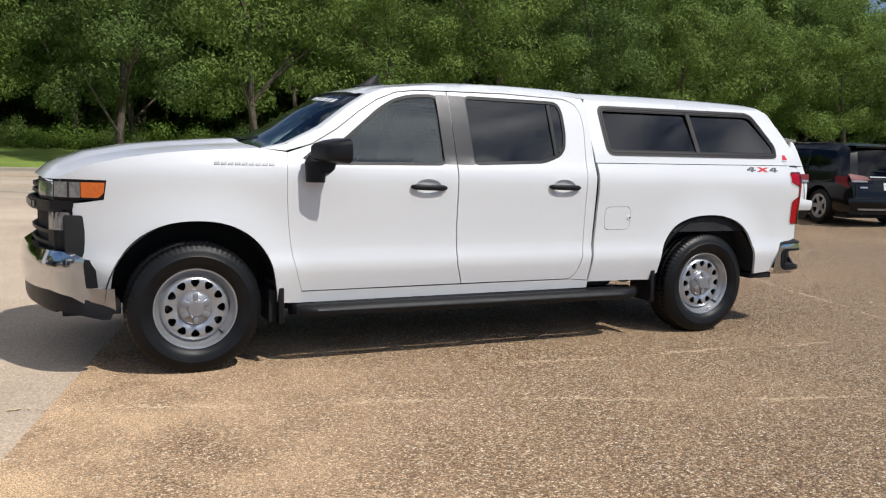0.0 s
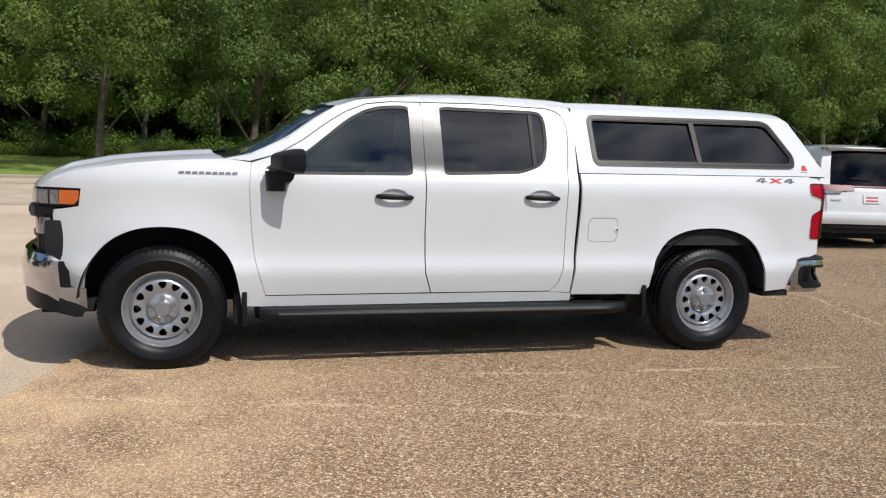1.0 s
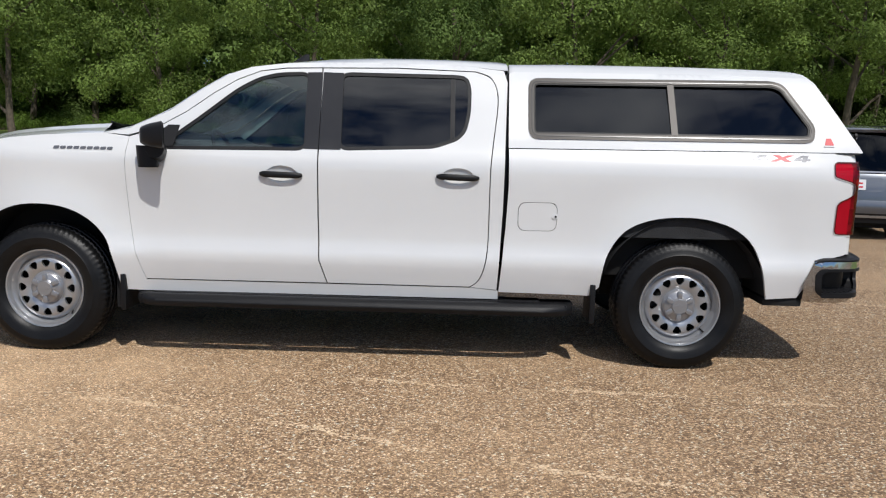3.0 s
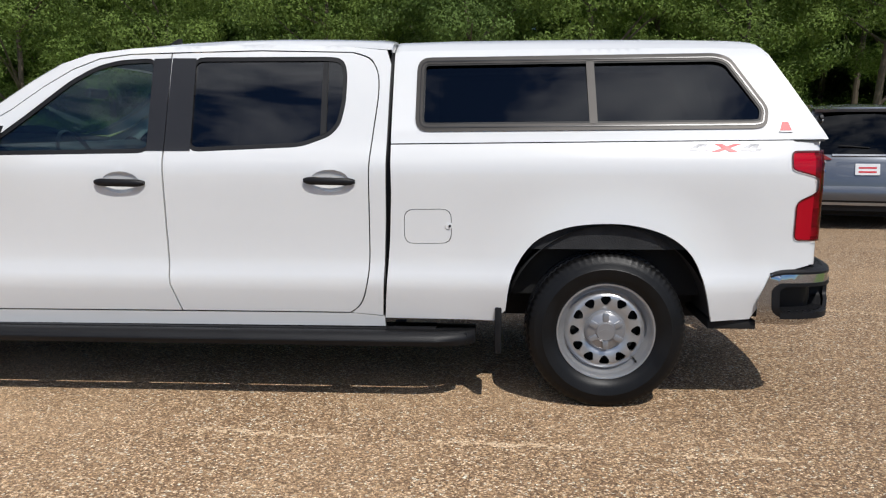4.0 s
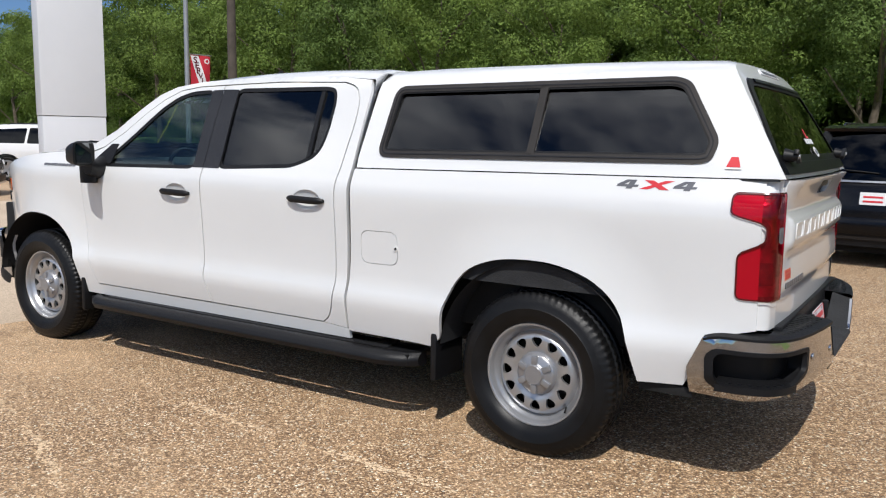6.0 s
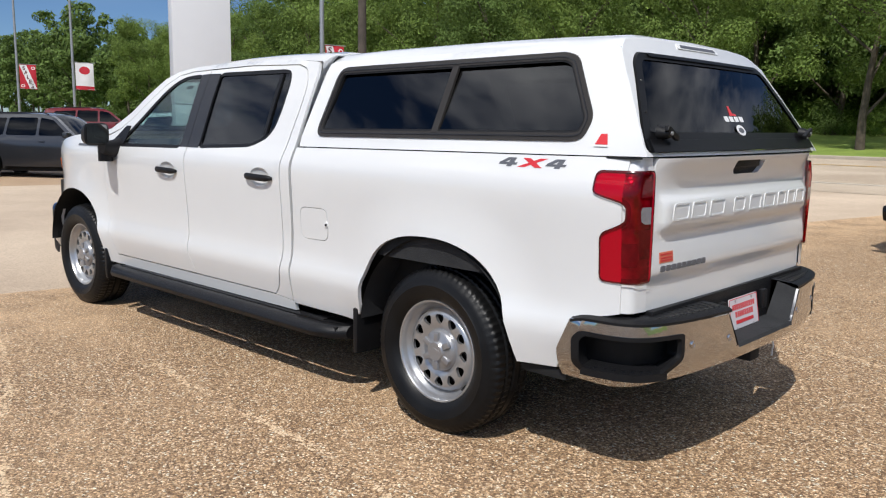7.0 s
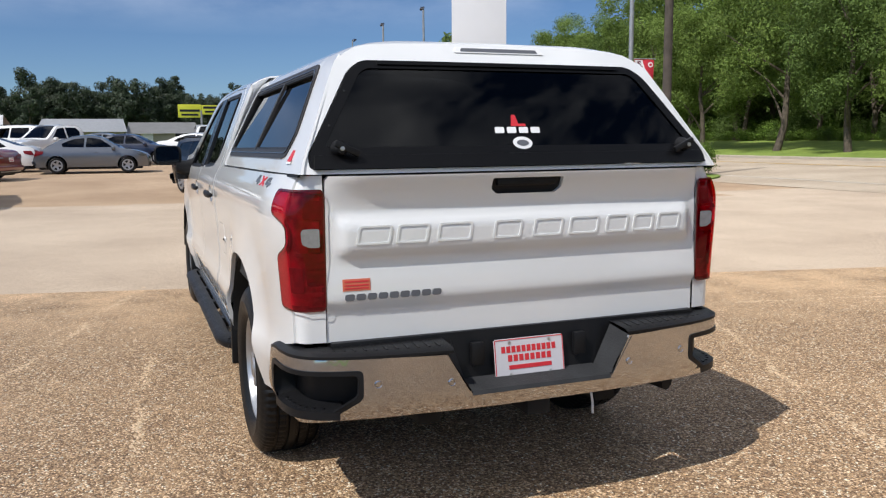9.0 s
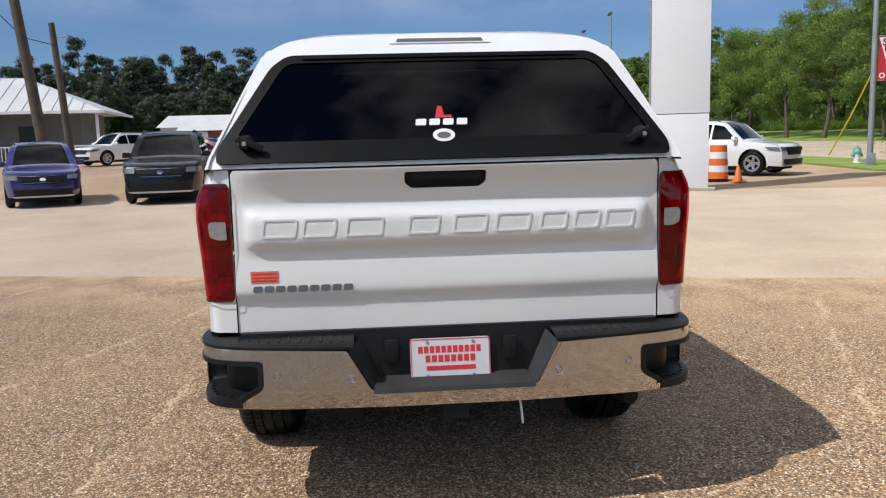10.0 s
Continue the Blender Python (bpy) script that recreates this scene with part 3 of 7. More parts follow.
CAB_SIDE = ([(0.552, 1.362)] + [(x, z + 0.006) for x, z in DOOR_TOP[1:]] + [(2.2, 1.818)] + [(x + 0.005, z - (0.002 if z < 0.6 else -0.005 if z > 1.74 else 0)) for x, z in SEAM_R[::-1]]
            + [(2.850, 0.458), (2.862, 0.70), (2.872, 0.95), (2.876, 1.30), (2.880, 1.55), (2.884, 1.74), (2.86, 1.812)] + RAIL[::-1][1:])

for side in (-1, 1):
    inw = (0, -side * 0.022, 0)
    part("front_fender", sheet(FENDER, flank(side), inw, 0.045), M_WHITE, TRUCK)
    part("rocker_panel", sheet(ROCKER, flank(side), inw, 0.06), M_WHITE, TRUCK)
    part("cab_side", sheet(CAB_SIDE, flank(side, -0.002), inw, 0.05), M_WHITE, TRUCK)
    for name, outline, win, tint in (("front_door", DOOR1, WIN_F, M_GLASS), ("rear_door", DOOR2, WIN_R, M_PRIVACY)):
        front = name == "front_door"
        frame_line = grow(rounded(win, 0.05), 0.022)
        x0, x1 = (1.383, 1.643) if front else (2.462, 2.722)
        zc = 1.140 if front else 1.150
        mid = (x0 + x1) / 2
        cup = [(mid + 0.098 * math.cos(a), zc + 0.004 + 0.055 * math.sin(a)) for a in np.linspace(0, 2 * math.pi, 24, endpoint=False)]
        door = part(name, sheet(grow(outline, -0.0013), flank(side), inw, 0.045, holes=[frame_line, cup]), M_WHITE, TRUCK)
        glassline = rounded(win, 0.045)
        part("window_seal", sheet(frame_line, flank(side, -0.004), (0, -side * 0.016, 0), 0.05, holes=[glassline]), M_BLACK, door, "black window seal")
        part("window", sheet(grow(glassline, 0.004), flank(side, -0.011), (0, -side * 0.004, 0), 0.06, solid=True), tint, door, "tinted side window")
        if front:
            pillar = [(1.645, 1.302), (1.636, 1.775), (1.7315, 1.778), (1.7335, 1.302)]
        else:
            pillar = [(1.7375, 1.302), (1.7355, 1.778), (1.862, 1.776), (1.872, 1.302)]
        part("pillar_trim", sheet(pillar, flank(side, 0.003), (0, -side * 0.012, 0), 0.05), M_TRIM, door, "satin grey-black pillar trim")
        if not front:
            part("quarter_divider", sheet([(2.538, 1.378), (2.532, 1.752), (2.560, 1.752), (2.566, 1.392)], flank(side, 0.0), (0, -side * 0.012, 0), 0.04), M_BLACK, door)
        # handle: dished cup with a bar across it
        part("handle_cup", sheet(cup, lambda x, z, s=side, m=mid, h=zc: (x, s * (half(x, z) - 0.0005 - 0.020 * max(0, 1 - ((x - m) / 0.098) ** 2 - ((z - h - 0.004) / 0.055) ** 2) ** 0.6), z), (0, -side * 0.003, 0), 0.012), M_WHITE, door)
        rows = []
        for t in np.linspace(0, 1, 15):
            x = x0 + (x1 - x0) * t
            bow = math.sin(math.pi * t) ** 0.5
            r = 0.010 + 0.010 * min(1, 8 * t, 8 * (1 - t)) ** 0.7
            yc = half(x, zc) + 0.008 + 0.022 * bow
            rows.append([(x, side * (yc + 0.012 * math.cos(a)), zc + 0.006 * (1 - t) + r * math.sin(a)) for a in np.linspace(0, 2 * math.pi, 10, endpoint=False)])
        part("door_handle", grid(rows, close=True, cap=True), M_BLACK, door, "black plastic door handle")
    # the mirror's black sail in the window corner
    part("mirror_sail", sheet([(0.655, 1.318), (0.70, 1.352), (0.80, 1.43), (0.87, 1.43), (0.84, 1.300), (0.70, 1.296)], flank(side, 0.004), (0, -side * 0.012, 0), 0.04), M_BLACK, TRUCK, "black mirror mount")
    bed = part("bed_side", sheet(BED, flank(side), inw, 0.045, holes=[rounded([(2.965, 0.835), (2.965, 1.012), (3.205, 1.014), (3.205, 0.837)], 0.05)] if side < 0 else ()), M_WHITE, TRUCK)
    if side < 0:
        fuel = part("fuel_door", sheet(rounded([(2.968, 0.838), (2.968, 1.009), (3.202, 1.011), (3.202, 0.840)], 0.05), flank(side, 0.001), inw, 0.04), M_WHITE, bed)
        part("finger_notch", lathe([(0.0, -0.006), (0.018, -0.005), (0.020, 0.0), (0.0, 0.001)], (3.190, side * (half(3.19, 0.93) - 0.001), 0.928), 14), M_WHITE, fuel)
        part("bumper_stop", lathe([(0.0, -0.008), (0.006, -0.007), (0.007, 0.004), (0.0, 0.005)], (3.196, side * (half(3.19, 0.93) + 0.004), 0.928), 10), M_DARK, fuel)
    # wheel-house liners
    for hx, arch, nm in ((HUB_F, ARCH_F, "front"), (HUB_R, ARCH_R, "rear")):
        rows = []
        for a in np.linspace(math.radians(5), math.radians(175), 26):
            rr = 0.515
            px, pz = hx + rr * math.cos(a), min(0.42 + 0.515 * math.sin(a), 0.965)
            rows.append([(px, side * y, pz) for y in (0.975, 0.90, 0.75, 0.55)] + [(hx + 0.8 * (px - hx), side * 0.52, 0.4 + 0.8 * (pz - 0.4)), (hx, side * 0.50, 0.30)])
        part("wheel_liner", grid(rows), M_DARK if nm == "front" else M_LINER, TRUCK, "charcoal wheel-arch liner")
    part("liner_flange", sheet([(x, z + 0.012) for x, z in ARCH_R if z > 0.80] + [(4.385, 0.812), (3.585, 0.812)], flank(side, -0.040), (0, -side * 0.012, 0), 0.05), M_LINER, TRUCK, "charcoal arch-liner flange")
    # mud flaps
    for x0, z0, z1 in ((0.500, 0.27, 0.50), (3.425, 0.27, 0.515)):
        part("mud_flap", box(x0, x0 + 0.035, min(side * 0.72, side * 0.985), max(side * 0.72, side * 0.985), z0, z1, 0.01), M_BLACK, TRUCK, "black mud flap")
    # running board
    rows, inner_rows = [], []
    for x in [0.59, 0.60, 0.63, 0.72, 1.4, 2.2, 2.95, 3.13, 3.26, 3.315, 3.325]:
        k = lerp(x, [(0.59, 0.55), (0.63, 0.8), (0.72, 1), (3.13, 1), (3.26, 0.86), (3.325, 0.6)])
        y1 = 0.80 + 0.245 * k
        sec = [(y1 - 0.082, 0.318), (y1 - 0.082, 0.384), (y1 - 0.075, 0.388), (y1 - 0.03, 0.385), (y1 - 0.006, 0.365), (y1, 0.345), (y1 - 0.012, 0.318), (y1 - 0.06, 0.305)]
        rows.append([(x, side * y, z) for y, z in sec])
        sec = [(0.76, 0.325), (0.76, 0.375), (y1 - 0.106, 0.386), (y1 - 0.100, 0.383), (y1 - 0.102, 0.377)]
        inner_rows.append([(x, side * y, z) for y, z in sec])
    board = part("running_board", grid(rows, close=True, cap=True), M_BLACK, TRUCK, "black plastic running board")
    part("inner_step", grid(inner_rows, close=True, cap=True), M_BLACK, board)
    for x in (0.66, 1.00, 1.55, 2.12, 2.70, 3.24):
        part("step_bridge", box(x - 0.045, x + 0.045, min(side * 0.92, side * 0.985), max(side * 0.92, side * 0.985), 0.325, 0.380, 0.004), M_BLACK, board)
    part("tread_pad", grid([[(x, side * y, z) for y, z in ((0.80, 0.388), (0.86, 0.392), (0.93, 0.391), (0.940, 0.387))] for x in (0.74, 1.0, 2.0, 3.0, 3.12)]), M_TRIM, board)
    part("edge_strip", grid([[(x, side * y, z) for y, z in ((1.030, 0.3705), (1.0405, 0.362), (1.0455, 0.350))] for x in (0.74, 1.0, 2.0, 3.0, 3.12)]), M_BLACK, board, "satin strip on the step's edge")
    for x in (0.95, 1.95, 2.9):
        part("step_bracket", box(x - 0.03, x + 0.03, min(side * 0.55, side * 0.9), max(side * 0.55, side * 0.9), 0.31, 0.345, 0.006), M_DARK, board)

# cab top
def rail_at(x):
    return lerp(x, RAIL)


def roof_mid(x):
    return lerp(x, [(1.10, 1.775), (1.20, 1.815), (1.33, 1.850), (1.50, 1.872), (1.79, 1.893), (2.2, 1.900), (2.6, 1.896), (2.83, 1.888), (2.882, 1.880)])


rows = []
for x in [1.14, 1.18, 1.24, 1.32, 1.42, 1.55, 1.75, 2.0, 2.3, 2.55, 2.72, 2.82, 2.865, 2.882]:
    zr = rail_at(x)
    yr = half(x, zr) - 0.002
    row = []
    for t in np.linspace(-1, 1, 29):
        k = abs(t)
        zz = zr + (roof_mid(x) - zr) * (1 - k ** (2.6 + 5.4 * min(1, max(0, (x - 1.5) / 0.6))))
        zz -= 0.006 * (math.exp(-((k - 0.78) / 0.03) ** 2))
        row.append((x - 0.10 * (1 - k * k) * max(0, (1.5 - x) / 0.36) ** 1.0, t * yr, zz))
    rows.append(row)
# the roof's rear edge turns down towards the gap
rows.append([(2.886, y * 0.998, z - 0.006) for _, y, z in rows[-1]])
rows.append([(2.884, y * 0.996, z - 0.030) for _, y, z in rows[-2]])
rows.append([(2.866, y * 0.990, z - 0.085) for _, y, z in rows[-3]])
part("roof", grid(rows), M_WHITE, TRUCK)
# windscreen between the pillars
rows = []
for t in np.linspace(0, 1, 10):
    x = 0.44 + (1.145 - 0.44) * t
    zr = rail_at(x) - 0.004
    yr = half(x, zr) - 0.055
    rows.append([(x - (0.20 - 0.08 * t) * (1 - (u) ** 2), u * yr, zr + 0.020 * (1 - u * u)) for u in np.linspace(-1, 1, 15)])
part("windscreen", grid(rows), M_SCREEN, TRUCK, "tinted windscreen")
for side in (-1, 1):
    rows = []
    for t in np.linspace(0, 1, 10):
        x = 0.41 + (1.15 - 0.41) * t
        zr = rail_at(x)
        y = half(x, zr)
        rows.append([(x, side * (y - 0.001), zr), (x - 0.012, side * (y - 0.02), zr + 0.004), (x - 0.025, side * (y - 0.065), zr - 0.002)])
    part("pillar", grid(rows), M_WHITE, TRUCK)
# cowl under the windscreen
part("cowl", grid([[(0.30 + 0.0 * u - 0.10 * (1 - u * u), u * 0.84, 1.375 + 0.01 * (1 - u * u)) for u in np.linspace(-1, 1, 11)],
                   [(0.47 - 0.20 * (1 - u * u), u * 0.84, 1.385 + 0.02 * (1 - u * u)) for u in np.linspace(-1, 1, 11)]]), M_BLACK, TRUCK, "black windscreen cowl")
for side in (-1, 0.1):
    part("wiper", tube([(0.30, 0.55 * side + 0.2, 1.41), (0.36, 0.55 * side - 0.1, 1.43), (0.40, 0.55 * side - 0.25, 1.44)], 0.008, 6), M_BLACK, TRUCK)
# shark-fin aerial
fin = part("aerial", grid([[(1.315 + 0.155 * s + q * (0.185 - 0.155 * s), w * (0.026 * (1 - s) + 0.004) * math.sin(math.pi * (0.06 + 0.88 * q)) ** 0.6, 1.856 + 0.10 * s + 0.012 * q * (1 - s))
                            for q, w in [(0.0, 1), (0.15, 1), (0.4, 1), (0.7, 1), (1.0, 1), (1.0, -1), (0.7, -1), (0.4, -1), (0.15, -1), (0.0, -1)]] for s in (0, 0.3, 0.6, 0.85, 1.0)], close=True, cap=True), M_BLACK, TRUCK, "black roof aerial")
part("aerial_base", move(box(-0.12, 0.12, -0.045, 0.045, -0.012, 0.012, 0.010), Matrix.Translation((1.425, 0, 1.870)) @ Matrix.Rotation(radians(-5), 4, "Y")), M_BLACK, fin)
# cab rear wall and bed front, dark in the gap
rows = [[(2.862, u * (half(2.8, z) - 0.012), z) for u in np.linspace(-1, 1, 7)] for z in (0.5, 0.9, 1.2, 1.4, 1.6, 1.75, 1.80)]
part("cab_rear_wall", grid(rows), M_WHITE, TRUCK)
# filler strip between cab and canopy: black sides paint the gap's shade, white top
rows = []
for x in (2.864, 2.8955):
    line = [(half(2.8, z) - 0.075, z) for z in (0.75, 1.0, 1.25, 1.40, 1.55, 1.68, 1.77)]
    zr, yr = rail_at(2.85), half(2.8, rail_at(2.85)) - 0.075
    top = [(yr * u, zr - 0.022 + (roof_mid(2.88) - zr) * (1 - abs(u) ** 8.0)) for u in np.linspace(0.97, 0, 12)]
    rows.append((x, line + top[:1], top))
for s in (-1, 1):
    part("cab_gap_shade", grid([[(x, s * y, z) for y, z in side_line] for x, side_line, _ in rows]), M_BLACK, TRUCK, "black strip for the shade between cab and canopy")
part("body_filler", grid([[(x, y, z) for y, z in over] + [(x, -y, z) for y, z in over[::-1][1:]] for x, _, over in rows]), M_WHITE, TRUCK)

# hood with its raised middle
rows = []
for x in np.linspace(-0.765, 0.40, 22):
    row = []
    for u in np.linspace(-1, 1, 33):
        k = abs(u)
        ye = half(x, hood_edge(x)) - 0.002
        bow = 0.13 * (1 - u * u) * max(0, (0.1 - x) / 0.9) ** 1.4 + 0.16 * (1 - u * u) * max(0, x) / 0.4
        z = hood_edge(x) - 0.002 + 0.055 * (1 - k ** 3.0)
        z += 0.018 * (0.5 - 0.5 * math.tanh((k - 0.66) / 0.035)) * min(1, max(0, (x + 0.78) / 0.25))
        z -= 0.014 * (0.5 - 0.5 * math.tanh((k - 0.36) / 0.05)) * min(1, max(0, (x + 0.70) / 0.3))
        z -= 0.050 * max(0, (-0.66 - x) / 0.14) ** 2
        row.append((x - bow, u * ye, z))
    rows.append(row)
part("hood", grid(rows), M_WHITE, TRUCK)


# front end swept across the nose
def nose(y, z=0.9):
    return lerp(abs(y), [(0.0, -0.925), (0.3, -0.895), (0.5, -0.852), (0.62, -0.812), (0.70, -0.775), (0.735, -0.748), (0.77, -0.695), (0.80, -0.645)])


def nose_sheet(poly, d=0.0, back=(0.03, 0, 0), step=0.05, holes=()):
    return sheet(poly, lambda y, z: (nose(y) + d + 0.06 * max(0, z - 0.95), y, z), back, step, holes)


grille = part("grille", nose_sheet([(-0.66, 0.70), (0.66, 0.70), (0.74, 0.83), (0.74, 1.135), (0.62, 1.150), (-0.62, 1.150), (-0.74, 1.135), (-0.74, 0.83)], 0.045), M_DARK, TRUCK, "black grille")
for z in (0.76, 0.83, 1.06, 1.10):
    part("grille_bar", nose_sheet([(-0.62, z), (0.62, z), (0.62, z + 0.022), (-0.62, z + 0.022)], 0.012), M_BLACK, grille)
part("grille_band", nose_sheet([(-0.745, 0.965), (0.745, 0.965), (0.745, 1.03), (-0.745, 1.03)], -0.012), M_BLACK, grille, "black band across the grille")
for i in range(9):
    a = -0.40 + 0.1 * i - 0.038
    part("badge_block", nose_sheet([(a, 0.98), (a + 0.076, 0.98), (a + 0.07, 1.015), (a + 0.006, 1.015)], -0.02, (0.01, 0, 0)), M_TRIM, grille)
for side in (-1, 1):
    def face_piece(poly, d, m, parent, name, label="", step=0.03):
        return part(name, sheet([(side * y, z) for y, z in poly], lambda y, z: (nose(y) + d + 0.06 * max(0, z - 0.95), y, z), (0.02, 0, 0), step), m, parent, label)
    lamp = part("headlight", sheet([(-0.775, 1.042), (-0.505, 1.042), (-0.490, 1.158), (-0.775, 1.160)], flank(side, -0.006), (0, -side * 0.02, 0), 0.04), M_BLACK, TRUCK, "headlight with clear lens in a black bezel")
    face_piece([(0.44, 1.040), (0.745, 1.040), (0.745, 1.160), (0.42, 1.156)], 0.008, M_BLACK, lamp, "bezel")
    face_piece([(0.47, 1.056), (0.742, 1.056), (0.742, 1.144), (0.45, 1.142)], -0.004, M_HEADLAMP, lamp, "lens", "clear headlight lens")
    part("lens", sheet([(-0.770, 1.056), (-0.632, 1.054), (-0.632, 1.144), (-0.770, 1.146)], flank(side, 0.003), (0, -side * 0.01, 0), 0.03), M_HEADLAMP, lamp, "clear headlight lens")
    part("lens_bar", sheet([(-0.700, 1.054), (-0.690, 1.054), (-0.690, 1.144), (-0.700, 1.144)], flank(side, 0.006), (0, -side * 0.01, 0), 0.03), M_TRIM, lamp)
    part("turn_signal", sheet(rounded([(-0.628, 1.056), (-0.535, 1.056), (-0.506, 1.085), (-0.500, 1.146), (-0.628, 1.145)], 0.008), flank(side, 0.006), (0, -side * 0.01, 0), 0.03), M_AMBER, lamp, "amber turn signal")
    part("lamp_surround", sheet([(-0.775, 0.74), (-0.645, 0.74), (-0.675, 1.02), (-0.62, 1.04), (-0.775, 1.05)], flank(side, -0.010), (0, -side * 0.02, 0), 0.04), M_BLACK, lamp)
    face_piece([(0.60, 0.74), (0.745, 0.74), (0.745, 1.05), (0.60, 1.05)], 0.012, M_BLACK, lamp, "lamp_surround")
    part("lower_lamp", sheet(rounded([(-0.765, 0.858), (-0.672, 0.858), (-0.690, 0.965), (-0.765, 0.965)], 0.01), flank(side, 0.0), (0, -side * 0.02, 0), 0.03), M_HEADLAMP, lamp, "lower lamp with clear lens")
    face_piece([(0.64, 0.858), (0.742, 0.858), (0.742, 0.965), (0.64, 0.965)], 0.0, M_HEADLAMP, lamp, "lower_lamp")
    part("band_end", sheet(rounded([(-0.79, 0.978), (-0.672, 0.985), (-0.665, 1.030), (-0.79, 1.036)], 0.01), flank(side, 0.008), (0, -side * 0.02, 0), 0.03), M_BLACK, lamp, "black band end")
# front bumper, chrome on black
def front_curve(s):
    """Plan curve of the front bumper by arc length from its middle."""
    pts = spline([(0.0, -0.985), (0.35, -0.950), (0.60, -0.890), (0.76, -0.822), (0.86, -0.745), (0.905, -0.665), (0.922, -0.59), (0.93, -0.50)], 5)
    run = 0.0
    for (y0, x0), (y1, x1) in zip(pts, pts[1:]):
        d = math.dist((y0, x0), (y1, x1))
        if s <= run + d:
            t = (s - run) / d
            return x0 + (x1 - x0) * t, y0 + (y1 - y0) * t
        run += d
    return pts[-1][1], pts[-1][0]


def front_lift(d=0.0):
    def f(s, z):
        x, y = front_curve(abs(s))
        lean = 0.05 * max(0, 0.55 - z) + 0.35 * max(0, z - 0.68)
        return (x + lean + d, math.copysign(y, s) * (1 + d * 0.3), z)
    return f


bumper_f = part("front_bumper", sheet([(-1.22, 0.40), (-1.12, 0.402), (-0.97, 0.485), (-0.82, 0.515), (0.82, 0.515), (0.97, 0.485), (1.12, 0.402), (1.22, 0.40), (1.22, 0.525), (1.06, 0.535), (1.02, 0.70), (0.90, 0.745), (-0.90, 0.745), (-1.02, 0.70), (-1.06, 0.535), (-1.22, 0.525)],
                                         front_lift(), (0.04, 0, -0.0), 0.05), M_CHROME, TRUCK, "chrome front bumper")
part("valance", sheet([(-0.82, 0.40), (0.82, 0.40), (1.0, 0.375), (1.12, 0.345), (1.15, 0.402), (0.98, 0.495), (0.82, 0.525), (-0.82, 0.525), (-0.98, 0.495), (-1.15, 0.402), (-1.12, 0.345), (-1.0, 0.375)], front_lift(0.016), (0.04, 0, 0), 0.07), M_BLACK, bumper_f, "black lower valance")
for s in (-1, 1):
    part("corner_vent", sheet([(s * 1.045, 0.535), (s * 1.08, 0.535), (s * 1.07, 0.64), (s * 1.030, 0.70)], front_lift(0.012), (0.03, 0, 0), 0.04), M_BLACK, bumper_f)
    part("under_tray", sheet([(s * 0.1, 0.40), (s * 0.8, 0.38), (s * 0.8, 0.46), (s * 0.1, 0.5)], front_lift(0.03), (0.02, 0, 0), 0.07), M_BLACK, bumper_f)

# unseen dark boxes added to keep sun from shining through the hollow nose
part("nose_light_block", box(-0.66, 0.45, -0.58, 0.58, 0.42, 1.15, 0.02), M_DARK, TRUCK)
part("front_light_block", box(-0.74, -0.67, -0.66, 0.66, 0.42, 1.16, 0.01), M_DARK, TRUCK)
for s in (-1, 1):
    part("corner_light_block", box(-0.72, -0.60, min(s * 0.58, s * 0.80), max(s * 0.58, s * 0.80), 0.43, 0.95, 0.01), M_DARK, TRUCK)
# dark panel added to close off bright ground behind the front wheels
part("underbody_block", box(0.45, 0.50, -0.92, 0.92, 0.27, 0.48, 0.01), M_DARK, TRUCK)
part("skid_panel", box(-0.74, -0.42, -0.84, 0.84, 0.36, 0.43, 0.01), M_DARK, bumper_f)

# fender lettering as plain blocks, and the drive badge
for i in range(9):
    x = 0.105 + i * 0.0415
    part("badge_block", sheet(rounded([(x, 1.268), (x + 0.034, 1.269), (x + 0.036, 1.286), (x + 0.002, 1.285)], 0.004, 1), flank(-1, 0.004), (0, 0.006, 0), 0.02), M_GREYPRINT, TRUCK, "grey nameplate block")


def stroke_text(strokes, x0, z0, size, slant=0.0):
    """Flat strokes in the plane: each a polygon in letter units."""
    return [[(x0 + size * (a + slant * b), z0 + size * b) for a, b in p] for p in strokes]


FOUR = [[(0.50, 0), (0.78, 0), (0.78, 1), (0.50, 1)], [(0.0, 0.22), (1.0, 0.22), (1.0, 0.46), (0.0, 0.46)], [(0.0, 0.46), (0.30, 0.46), (0.62, 1.0), (0.32, 1.0)]]
EX = [[(0.0, 0), (0.30, 0), (1.0, 1), (0.70, 1)], [(0.70, 0), (1.0, 0), (0.30, 1), (0.0, 1)]]
for side in (-1, 1):
    for x, glyph, m, w in ((4.362, FOUR, M_GREYPRINT, 1.55), (4.470, EX, M_REDPRINT, 2.1), (4.612, FOUR, M_GREYPRINT, 1.55)):
        z = 1.297
        for k, p in enumerate(glyph):
            pts = [(x + 0.062 * a * w + 0.02 * b, z + 0.038 * b) for a, b in p]
            part("decal_stroke", sheet(pts, flank(side, 0.0014 + 0.0006 * k), (0, -side * 0.001, 0), 0.03), m, TRUCK, "drive badge decal")

# ---------------------------------------------------------------- tailgate, lamps, rear bumper
def tail_x(y, z):
    x = lerp(z, [(0.72, 5.040), (0.852, 5.040), (0.885, 5.062), (0.95, 5.058), (1.03, 5.050), (1.20, 5.050), (1.24, 5.052), (1.285, 5.066), (1.325, 5.086), (1.345, 5.098), (1.360, 5.094), (1.372, 5.07)])
    k = min(1, max(0, (0.775 - abs(y)) / 0.03)) * lerp(z, [(1.045, 0), (1.078, 1), (1.175, 1), (1.205, 0)])
    if z > 1.21:
        x = 5.046 + (x - 5.046) * min(1, max(0, (0.815 - abs(y)) / 0.14)) ** 0.5
